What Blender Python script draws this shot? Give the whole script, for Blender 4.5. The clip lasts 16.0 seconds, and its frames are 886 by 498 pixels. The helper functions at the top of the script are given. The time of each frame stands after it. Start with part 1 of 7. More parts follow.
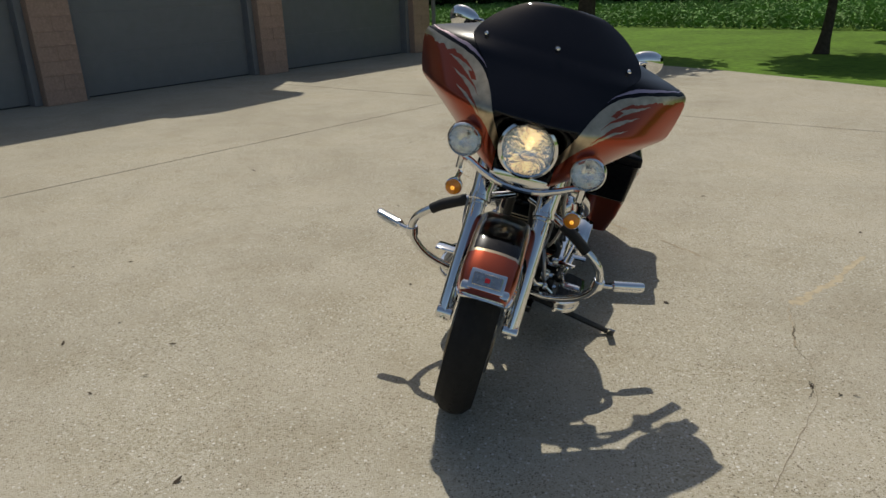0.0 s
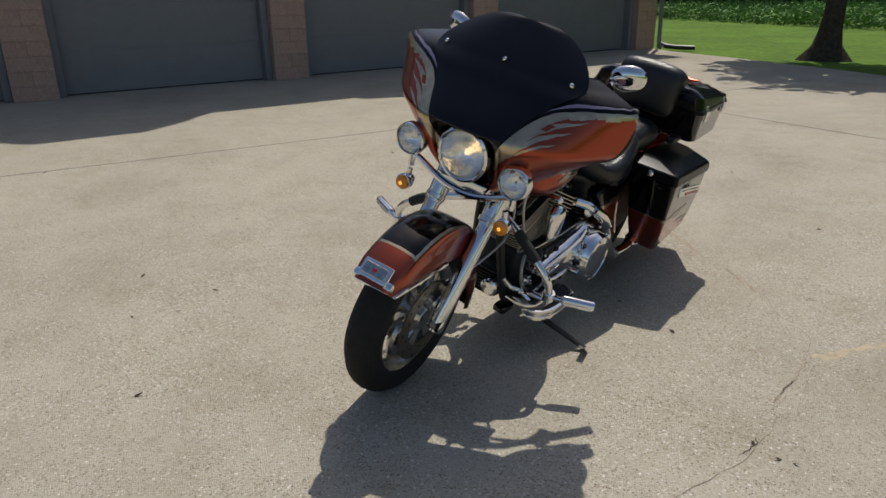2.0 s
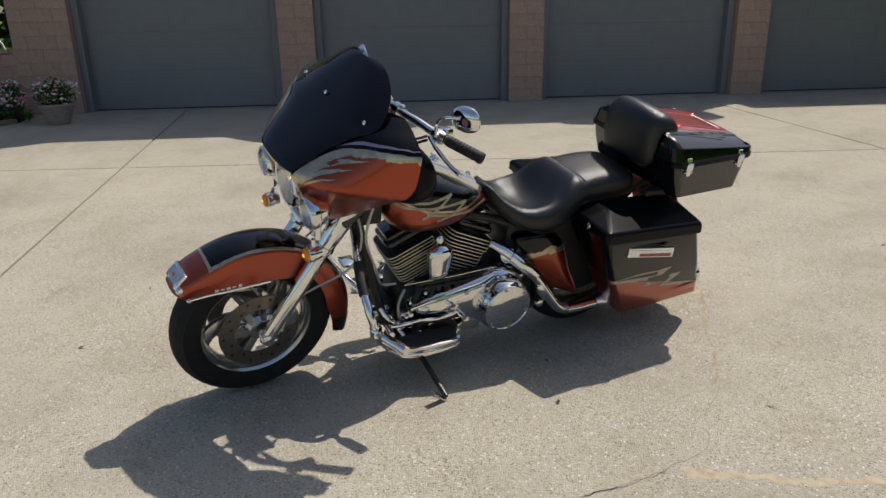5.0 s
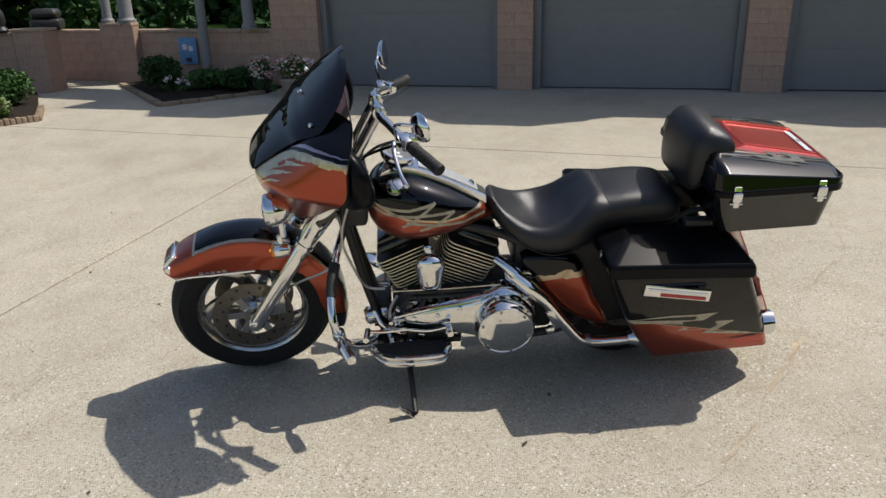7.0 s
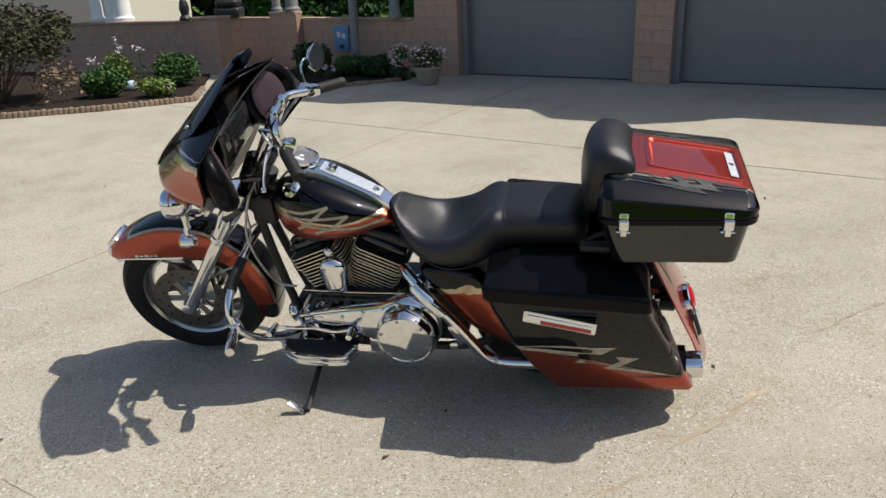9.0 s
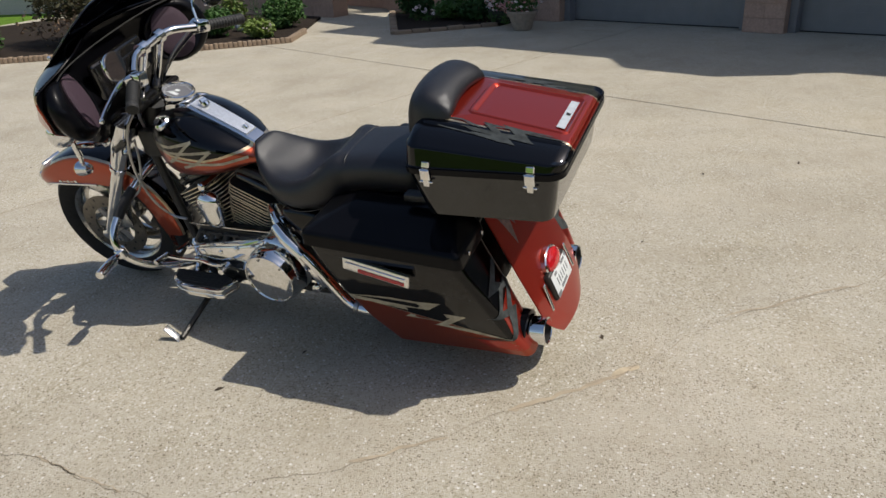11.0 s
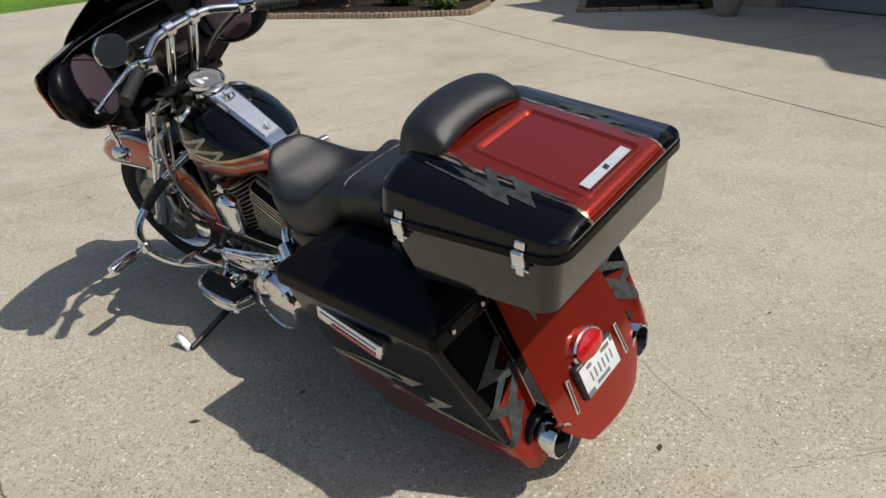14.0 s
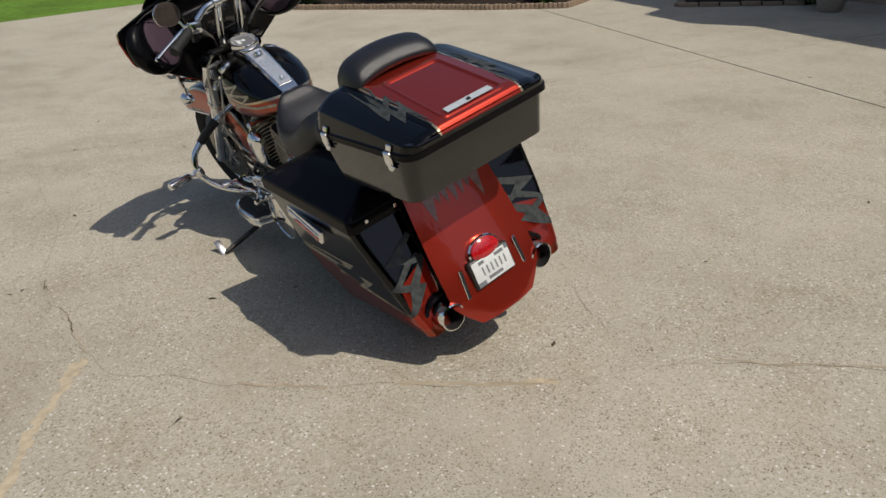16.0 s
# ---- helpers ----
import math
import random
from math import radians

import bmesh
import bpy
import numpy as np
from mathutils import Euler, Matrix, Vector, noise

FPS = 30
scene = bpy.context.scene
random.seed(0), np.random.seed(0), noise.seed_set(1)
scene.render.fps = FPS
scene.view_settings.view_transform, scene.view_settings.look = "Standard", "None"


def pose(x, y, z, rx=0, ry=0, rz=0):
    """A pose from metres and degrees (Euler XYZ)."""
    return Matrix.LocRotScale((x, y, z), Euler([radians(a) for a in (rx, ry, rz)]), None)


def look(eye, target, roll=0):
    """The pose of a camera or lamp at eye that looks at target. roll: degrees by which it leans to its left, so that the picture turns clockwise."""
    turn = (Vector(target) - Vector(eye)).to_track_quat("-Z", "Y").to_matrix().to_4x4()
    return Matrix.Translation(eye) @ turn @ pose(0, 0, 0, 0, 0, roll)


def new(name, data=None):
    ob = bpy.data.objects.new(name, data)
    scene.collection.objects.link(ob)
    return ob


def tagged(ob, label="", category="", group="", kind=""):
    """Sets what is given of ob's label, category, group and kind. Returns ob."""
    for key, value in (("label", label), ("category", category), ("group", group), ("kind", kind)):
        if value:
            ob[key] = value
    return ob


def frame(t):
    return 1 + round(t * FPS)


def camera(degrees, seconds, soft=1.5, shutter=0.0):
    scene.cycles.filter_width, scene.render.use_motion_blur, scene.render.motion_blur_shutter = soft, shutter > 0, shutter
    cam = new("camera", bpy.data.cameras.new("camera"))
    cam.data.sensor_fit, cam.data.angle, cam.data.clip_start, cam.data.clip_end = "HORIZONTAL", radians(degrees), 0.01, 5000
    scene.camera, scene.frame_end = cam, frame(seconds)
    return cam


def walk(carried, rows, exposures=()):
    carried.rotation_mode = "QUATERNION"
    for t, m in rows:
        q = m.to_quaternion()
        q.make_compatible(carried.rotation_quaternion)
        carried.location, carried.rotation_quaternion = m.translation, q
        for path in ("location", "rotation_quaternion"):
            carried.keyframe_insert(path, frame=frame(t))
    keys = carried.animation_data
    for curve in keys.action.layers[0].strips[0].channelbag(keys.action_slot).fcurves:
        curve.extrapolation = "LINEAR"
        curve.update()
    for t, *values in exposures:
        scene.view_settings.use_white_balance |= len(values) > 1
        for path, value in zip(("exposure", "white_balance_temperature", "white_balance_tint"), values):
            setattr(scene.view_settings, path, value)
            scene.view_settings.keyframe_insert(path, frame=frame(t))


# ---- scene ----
cam = camera(63.61, 16.0)
PATH = [
    (0, (0.238, -0.074, 1.470), (0.0893, 1.7948, 0.7736), -1.93),
    (0.5, (0.617, -0.110, 1.468), (0.4064, 1.7604, 0.7930), -1.85),
    (1, (0.854, -0.183, 1.500), (0.4424, 1.6461, 0.8035), -1.33),
    (1.5, (1.056, -0.037, 1.501), (0.4236, 1.7207, 0.7851), -1.23),
    (2, (1.323, 0.050, 1.508), (0.5394, 1.7499, 0.8036), -0.89),
    (2.5, (1.631, 0.102, 1.530), (0.7111, 1.7278, 0.8161), -0.80),
    (3, (1.859, 0.325, 1.510), (0.8474, 1.8900, 0.7840), -0.82),
    (3.5, (2.120, 0.550, 1.523), (1.0164, 2.0560, 0.8063), -0.95),
    (4, (2.434, 0.725, 1.536), (1.1846, 2.1252, 0.8450), -1.25),
    (4.2, (2.503, 0.789, 1.529), (1.2064, 2.1635, 0.8740), -1.07),
    (6.3, (2.980, 1.876, 1.546), (1.2600, 2.6230, 0.8506), -1.46),
    (6.5, (2.975, 1.970, 1.554), (1.2236, 2.6493, 0.8665), -1.46),
    (7, (3.093, 2.197, 1.575), (1.2928, 2.7433, 0.8950), -1.47),
    (7.5, (3.162, 2.327, 1.589), (1.3286, 2.7230, 0.8952), -1.14),
    (8, (3.083, 2.532, 1.577), (1.2246, 2.7717, 0.8762), -1.21),
    (8.5, (3.073, 2.954, 1.593), (1.2046, 3.1004, 0.8959), -1.90),
    (9, (3.220, 3.302, 1.612), (1.3476, 3.3425, 0.9111), -2.10),
    (9.5, (3.209, 3.587, 1.577), (1.3393, 3.5310, 0.8698), -2.29),
    (10, (3.148, 3.927, 1.576), (1.2886, 3.7331, 0.8655), -2.62),
    (10.2, (3.173, 4.067, 1.557), (1.3313, 3.8192, 0.8172), -2.68),
    (12.3, (2.735, 4.752, 1.515), (1.0079, 4.1742, 0.6876), -2.45),
    (12.5, (2.693, 4.816, 1.527), (0.9904, 4.1686, 0.7007), -2.42),
    (13, (2.592, 4.820, 1.517), (0.9409, 4.0579, 0.6856), -2.10),
    (13.5, (2.387, 4.714, 1.512), (0.7764, 3.8705, 0.6790), -1.93),
    (14, (2.331, 4.754, 1.513), (0.7395, 3.9028, 0.6524), -1.99),
    (14.5, (2.390, 4.957, 1.512), (0.7902, 4.1250, 0.6457), -2.22),
    (15, (2.467, 5.116, 1.509), (0.9238, 4.1828, 0.6448), -2.06),
    (15.5, (2.568, 5.294, 1.488), (1.1196, 4.2137, 0.6290), -2.05),
    (16, (2.545, 5.639, 1.496), (1.1416, 4.5002, 0.6403), -2.57),
]
EXPOSURES = [(0, -0.34, 6900, 6), (1, -0.34, 6820, 8), (1.5, -0.3, 6700, 10), (2.5, -0.22, 6660, 10), (3.5, -0.15, 6680, 10), (4.2, -0.1, 6680, 10), (6.5, 0.19, 6630, 10), (8, 0.23, 6580, 10), (9, 0.26, 6580, 10), (10.2, 0.20, 6580, 10), (12.5, -0.08, 6730, 10), (13.2, -0.06, 6680, 10), (14, 0.07, 6650, 10), (14.5, 0.09, 6630, 10), (15.5, -0.12, 6730, 10), (16, -0.21, 6780, 10)]
walk(cam, [(t, look(eye, target, roll)) for t, eye, target, roll in PATH], EXPOSURES)

# ---- sky and sun ----
SUN_AZ, SUN_EL = 93.5, 57.1
world = bpy.data.worlds.new("world")
scene.world = world
world.use_nodes = True
wn = world.node_tree.nodes
sky = wn.new("ShaderNodeTexSky")
sky.sky_type = "NISHITA"
sky.sun_disc = False
sky.sun_elevation = radians(SUN_EL)
sky.sun_rotation = radians(90 - SUN_AZ)
sky.dust_density = 1.5
wn["Background"].inputs[1].default_value = 0.11
world.node_tree.links.new(sky.outputs[0], wn["Background"].inputs[0])
sun_dir = Vector((math.cos(radians(SUN_AZ)) * math.cos(radians(SUN_EL)), math.sin(radians(SUN_AZ)) * math.cos(radians(SUN_EL)), math.sin(radians(SUN_EL))))
sun_data = bpy.data.lights.new("sun", "SUN")
sun_data.energy = 3.92
sun_data.angle = radians(0.55)
sun_data.color = (1.0, 0.955, 0.88)
sun = new("sun", sun_data)
sun.matrix_world = look(sun_dir * 40, (0, 0, 0))


# ---- materials ----
def mat(name, base, rough=0.5, metal=0.0, vary=0.0, scale=20.0, bump=0.0, bump_scale=80.0, coat=0.0, spec=0.5, big=0.0, rand=0.0):
    """A principled material with variation at two scales and fine relief."""
    m = bpy.data.materials.new(name)
    m.use_nodes = True
    nt = m.node_tree
    n, l = nt.nodes, nt.links
    b = n["Principled BSDF"]
    b.inputs["Roughness"].default_value = rough
    b.inputs["Metallic"].default_value = metal
    b.inputs["Coat Weight"].default_value = coat
    b.inputs["Coat Roughness"].default_value = 0.03
    b.inputs["Specular IOR Level"].default_value = spec
    tc = n.new("ShaderNodeTexCoord")
    col = None
    b.inputs["Base Color"].default_value = (*base, 1)
    if vary or big or rand:
        hsv = n.new("ShaderNodeHueSaturation")
        hsv.inputs["Color"].default_value = (*base, 1)
        val = n.new("ShaderNodeMath")
        val.operation = "ADD"
        val.inputs[0].default_value = 1.0
        val.inputs[1].default_value = 0.0
        last = val.outputs[0]
        for amount, sc in ((vary, scale), (big, scale * 0.07)):
            if amount:
                t = n.new("ShaderNodeTexNoise")
                t.inputs["Scale"].default_value = sc
                t.inputs["Detail"].default_value = 6
                l.new(tc.outputs["Object"], t.inputs["Vector"])
                mr = n.new("ShaderNodeMapRange")
                mr.inputs["From Min"].default_value = 0.25
                mr.inputs["From Max"].default_value = 0.75
                mr.inputs["To Min"].default_value = -amount
                mr.inputs["To Max"].default_value = amount
                l.new(t.outputs["Fac"], mr.inputs["Value"])
                a = n.new("ShaderNodeMath")
                a.operation = "ADD"
                l.new(last, a.inputs[0])
                l.new(mr.outputs[0], a.inputs[1])
                last = a.outputs[0]
        if rand:
            oi = n.new("ShaderNodeObjectInfo")
            mr = n.new("ShaderNodeMapRange")
            mr.inputs["To Min"].default_value = -rand
            mr.inputs["To Max"].default_value = rand
            l.new(oi.outputs["Random"], mr.inputs["Value"])
            a = n.new("ShaderNodeMath")
            a.operation = "ADD"
            l.new(last, a.inputs[0])
            l.new(mr.outputs[0], a.inputs[1])
            last = a.outputs[0]
        l.new(last, hsv.inputs["Value"])
        l.new(hsv.outputs["Color"], b.inputs["Base Color"])
    if bump:
        t = n.new("ShaderNodeTexNoise")
        t.inputs["Scale"].default_value = bump_scale
        t.inputs["Detail"].default_value = 5
        l.new(tc.outputs["Object"], t.inputs["Vector"])
        bp = n.new("ShaderNodeBump")
        bp.inputs["Strength"].default_value = bump
        bp.inputs["Distance"].default_value = 0.01
        l.new(t.outputs["Fac"], bp.inputs["Height"])
        l.new(bp.outputs["Normal"], b.inputs["Normal"])
    return m


class Ex:
    """Sums on node sockets, for paint schemes."""

    def __init__(self, nt, sock):
        self.nt, self.sock = nt, sock

    def op(self, kind, other=None, third=None):
        nd = self.nt.nodes.new("ShaderNodeMath")
        nd.operation = kind
        for i, v in enumerate((self, other, third)):
            if v is None:
                continue
            if isinstance(v, Ex):
                self.nt.links.new(v.sock, nd.inputs[i])
            else:
                nd.inputs[i].default_value = v
        return Ex(self.nt, nd.outputs[0])

    def __add__(self, o):
        return self.op("ADD", o)

    def __sub__(self, o):
        return self.op("SUBTRACT", o)

    def __mul__(self, o):
        return self.op("MULTIPLY", o)

    def abs(self):
        return self.op("ABSOLUTE")

    def over(self, o):
        return self.op("GREATER_THAN", o)

    def under(self, o):
        return self.op("LESS_THAN", o)

    def most(self, o):
        return self.op("MAXIMUM", o)

    def least(self, o):
        return self.op("MINIMUM", o)


def concrete_mat():
    """Washed concrete: pale paste, tan and dark pebbles, broad stains."""
    m = bpy.data.materials.new("washed_concrete")
    m.use_nodes = True
    nt = m.node_tree
    n, l = nt.nodes, nt.links
    b = n["Principled BSDF"]
    b.inputs["Roughness"].default_value = 0.9
    b.inputs["Specular IOR Level"].default_value = 0.25
    tc = n.new("ShaderNodeTexCoord")

    def noise_tex(sc, det=5, rough=0.6):
        t = n.new("ShaderNodeTexNoise")
        t.inputs["Scale"].default_value = sc
        t.inputs["Detail"].default_value = det
        t.inputs["Roughness"].default_value = rough
        l.new(tc.outputs["Object"], t.inputs["Vector"])
        return t

    def ramp(src, stops):
        r = n.new("ShaderNodeValToRGB")
        while len(r.color_ramp.elements) < len(stops):
            r.color_ramp.elements.new(0.5)
        for e, (p, c) in zip(r.color_ramp.elements, stops):
            e.position, e.color = p, (*c, 1)
        l.new(src, r.inputs[0])
        return r

    def mix(a, bb, f, kind="MIX"):
        x = n.new("ShaderNodeMix")
        x.data_type, x.blend_type = "RGBA", kind
        if isinstance(f, float):
            x.inputs[0].default_value = f
        else:
            l.new(f, x.inputs[0])
        l.new(a, x.inputs[6])
        l.new(bb, x.inputs[7])
        return x.outputs[2]

    stones = n.new("ShaderNodeTexVoronoi")
    stones.inputs["Scale"].default_value = 220
    l.new(tc.outputs["Object"], stones.inputs["Vector"])
    sep = n.new("ShaderNodeSeparateColor")
    l.new(stones.outputs["Color"], sep.inputs[0])
    pebble = ramp(sep.outputs[0], [(0.0, (0.10, 0.085, 0.06)), (0.07, (0.17, 0.145, 0.10)), (0.14, (0.30, 0.26, 0.195)), (0.19, (0.425, 0.39, 0.325)), (0.9, (0.475, 0.44, 0.37)), (1.0, (0.60, 0.57, 0.50))])
    fine = noise_tex(260, 3)
    paste = ramp(fine.outputs["Fac"], [(0.3, (0.405, 0.37, 0.305)), (0.7, (0.475, 0.44, 0.37))])
    patch = noise_tex(3.2, 6, 0.7)
    pr = ramp(patch.outputs["Fac"], [(0.36, (0.12, 0.12, 0.12)), (0.62, (0.95, 0.95, 0.95))])
    base = mix(paste.outputs[0], pebble.outputs[0], pr.outputs[0])
    coarse = n.new("ShaderNodeTexVoronoi")
    coarse.inputs["Scale"].default_value = 125
    l.new(tc.outputs["Object"], coarse.inputs["Vector"])
    sep2 = n.new("ShaderNodeSeparateColor")
    l.new(coarse.outputs["Color"], sep2.inputs[0])
    gravel = ramp(sep2.outputs[0], [(0.0, (0.25, 0.225, 0.155)), (0.2, (0.365, 0.335, 0.255)), (0.5, (0.435, 0.40, 0.33)), (0.86, (0.475, 0.44, 0.375)), (0.94, (0.545, 0.515, 0.455)), (1.0, (0.63, 0.605, 0.55))])
    wear = noise_tex(1.3, 5, 0.6)
    wr = ramp(wear.outputs["Fac"], [(0.40, (0.10, 0.10, 0.10)), (0.62, (0.68, 0.68, 0.68))])
    base = mix(base, gravel.outputs[0], wr.outputs[0])
    broad = noise_tex(0.55, 6, 0.65)
    br = ramp(broad.outputs["Fac"], [(0.3, (0.82, 0.80, 0.76)), (0.5, (0.995, 0.985, 0.962)), (0.72, (1.105, 1.085, 1.045))])
    base = mix(base, br.outputs[0], 1.0, "MULTIPLY")
    mid = noise_tex(2.3, 6, 0.7)
    mr2 = ramp(mid.outputs["Fac"], [(0.30, (0.89, 0.865, 0.82)), (0.55, (1.0, 1.0, 1.0)), (0.75, (1.04, 1.02, 0.985))])
    base = mix(base, mr2.outputs[0], 1.0, "MULTIPLY")
    # loose aggregate: dark, tan and white chips set in the paste, thicker where the surface is worn
    for sc, share, chip in ((112, 0.17, (0.150, 0.125, 0.085)), (86, 0.10, (0.66, 0.64, 0.60)), (150, 0.15, (0.235, 0.195, 0.13))):
        v = n.new("ShaderNodeTexVoronoi")
        v.inputs["Scale"].default_value = sc
        l.new(tc.outputs["Object"], v.inputs["Vector"])
        sc_ = n.new("ShaderNodeSeparateColor")
        l.new(v.outputs["Color"], sc_.inputs[0])
        size = Ex(nt, sc_.outputs[1]) * 0.26 + 0.20
        here = Ex(nt, sc_.outputs[0]).under(share) * (Ex(nt, v.outputs["Distance"]) - size).under(0.0)
        amount = here * (Ex(nt, wear.outputs["Fac"]) * 1.4 + Ex(nt, patch.outputs["Fac"]) * 1.2 + -0.45).least(1.0).most(0.12)
        tint = n.new("ShaderNodeRGB")
        tint.outputs[0].default_value = (*chip, 1)
        base = mix(base, tint.outputs[0], amount.sock)
    l.new(base, b.inputs["Base Color"])
    bp = n.new("ShaderNodeBump")
    bp.inputs["Strength"].default_value = 0.55
    bp.inputs["Distance"].default_value = 0.004
    mx = n.new("ShaderNodeMath")
    mx.operation = "SUBTRACT"
    l.new(fine.outputs["Fac"], mx.inputs[0])
    l.new(stones.outputs["Distance"], mx.inputs[1])
    l.new(mx.outputs[0], bp.inputs["Height"])
    l.new(bp.outputs["Normal"], b.inputs["Normal"])
    return m


CONCRETE = concrete_mat()
GROUT = mat("joint_dirt", (0.13, 0.105, 0.08), 0.95, vary=0.3, scale=60)
LAWN = mat("mown_lawn", (0.095, 0.178, 0.020), 0.9, vary=0.35, scale=8, big=0.3, bump=0.8, bump_scale=60, spec=0.15)
CROP = mat("crop_leaf", (0.16, 0.30, 0.075), 0.7, vary=0.3, scale=1.2, big=0.3, spec=0.2)
WOODS = mat("woodland_leaf", (0.028, 0.05, 0.016), 0.8, vary=0.5, scale=0.8, spec=0.1)
LEAF = mat("tree_leaf", (0.06, 0.12, 0.028), 0.65, vary=0.4, scale=5, spec=0.3)
CONIFER = mat("conifer_leaf", (0.03, 0.075, 0.022), 0.7, vary=0.4, scale=5, spec=0.2)
BARK = mat("bark", (0.07, 0.055, 0.042), 0.95, vary=0.4, scale=14, bump=1.0, bump_scale=25, spec=0.1)
BLOCK = mat("split_face_block", (0.43, 0.290, 0.222), 0.92, vary=0.16, scale=30, big=0.10, bump=0.7, bump_scale=45, spec=0.2, rand=0.035)
MORTAR = mat("mortar", (0.40, 0.272, 0.206), 0.95, vary=0.2, scale=50, spec=0.15)
CAPSTONE = mat("cap_stone", (0.40, 0.29, 0.21), 0.9, vary=0.2, scale=25, bump=0.5, rand=0.06)
DOOR = mat("garage_door_paint", (0.196, 0.196, 0.196), 0.5, vary=0.06, scale=6, big=0.05, bump=0.06, bump_scale=200)
TRIM = mat("door_trim_paint", (0.19, 0.19, 0.196), 0.5, vary=0.07, scale=9)
ROOFING = mat("roof_shingle", (0.09, 0.08, 0.07), 0.95, vary=0.25, scale=20, bump=0.5)
MULCH = mat("dark_mulch", (0.03, 0.023, 0.018), 1.0, vary=0.6, scale=60, bump=1.0, bump_scale=70, spec=0.1)
EDGING = mat("scalloped_edging", (0.26, 0.19, 0.13), 0.9, vary=0.2, scale=40, rand=0.12, bump=0.4)
WHITE = mat("white_paint", (0.75, 0.75, 0.72), 0.5, vary=0.05, scale=10)
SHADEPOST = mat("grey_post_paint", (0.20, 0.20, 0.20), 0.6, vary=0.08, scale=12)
BROWNLEAF = mat("russet_shrub_leaf", (0.062, 0.058, 0.03), 0.7, vary=0.5, scale=9, spec=0.2)
TWIG = mat("dry_twig", (0.20, 0.135, 0.085), 0.9, vary=0.3, scale=30)
SHRUB = mat("box_shrub_leaf", (0.05, 0.115, 0.025), 0.6, vary=0.4, scale=14, spec=0.3)
LIME = mat("lime_shrub_leaf", (0.13, 0.19, 0.03), 0.6, vary=0.35, scale=14)
PETAL = mat("pale_petal", (0.75, 0.66, 0.66), 0.7, vary=0.15, scale=30)
PINK = mat("pink_petal", (0.62, 0.30, 0.30), 0.7, vary=0.2, scale=30)
POTCLAY = mat("stone_pot", (0.30, 0.25, 0.20), 0.9, vary=0.2, scale=25, bump=0.4)
SIGNBLUE = mat("blue_sign", (0.10, 0.25, 0.46), 0.5, vary=0.15, scale=12)
BLACKMETAL = mat("black_metal", (0.02, 0.02, 0.02), 0.5, vary=0.2, scale=20)
STAIN = mat("rust_stain", (0.445, 0.372, 0.262), 0.95, vary=0.2, scale=30, spec=0.2)
STUCCO = mat("pale_stucco", (0.55, 0.50, 0.43), 0.9, vary=0.1, scale=20, bump=0.3)


# ---- building helpers ----
def finish(bm, sharp=35):
    me = bpy.data.meshes.new("m")
    bm.normal_update()
    bm.to_mesh(me)
    bm.free()
    for p in me.polygons:
        p.use_smooth = True
    me.set_sharp_from_angle(angle=radians(sharp))
    return me


TURNED = set()


def part(name, bm, material, parent=None, label="", sharp=35, flat=False):
    """Links a bmesh (or a mesh) as one mesh object under a thing or a part."""
    turned = id(bm) in TURNED
    TURNED.discard(id(bm))
    me = finish(bm, sharp) if isinstance(bm, bmesh.types.BMesh) else bm
    if material is not None and not me.materials:
        for m in material if isinstance(material, (list, tuple)) else [material]:
            me.materials.append(m)
    ob = new(name, me)
    if parent is not None:
        ob.parent = parent
    if turned:
        ob["turned"] = 1
        if "turned" not in parent:
            ob.matrix_local = STEERED
    if flat:
        wn_ = ob.modifiers.new("flat_faces", "WEIGHTED_NORMAL")
        wn_.keep_sharp = True
        wn_.weight = 100
    if label:
        ob["label"] = label
    return ob


def thing(name, label, category, group="", m=None, kind=""):
    ob = new(name)
    ob.empty_display_size = 0.1
    if m is not None:
        ob.matrix_world = m
    return tagged(ob, label, category, group, kind)


def box(bm, lo, hi, bevel=0.0, seg=2, m=None):
    """A box between two corners, with rounded edges."""
    c = [(a + b) / 2 for a, b in zip(lo, hi)]
    s = [abs(b - a) for a, b in zip(lo, hi)]
    r = bmesh.ops.create_cube(bm, size=1, matrix=Matrix.Translation(c) @ Matrix.Diagonal((*s, 1)))
    vs = r["verts"]
    if bevel:
        es = list({e for v in vs for e in v.link_edges})
        o = bmesh.ops.bevel(bm, geom=es, offset=bevel, segments=seg, profile=0.5, affect="EDGES", clamp_overlap=True)
        vs = list({v for f in o["faces"] for v in f.verts} | {v for v in vs if v.is_valid})
    if m is not None:
        bmesh.ops.transform(bm, matrix=m, verts=vs)
    return vs


def loft(bm, rings, cap=True, closed=True):
    """Skins a list of rings that have equal counts."""
    vr = [[bm.verts.new(p) for p in r] for r in rings]
    k = len(vr[0])
    for a, b in zip(vr, vr[1:]):
        for i in range(k if closed else k - 1):
            j = (i + 1) % k
            bm.faces.new((a[i], a[j], b[j], b[i]))
    if cap and closed:
        bm.faces.new(list(reversed(vr[0])))
        bm.faces.new(vr[-1])
    return vr


def fix_normals(bm):
    bmesh.ops.recalc_face_normals(bm, faces=bm.faces)
    return bm


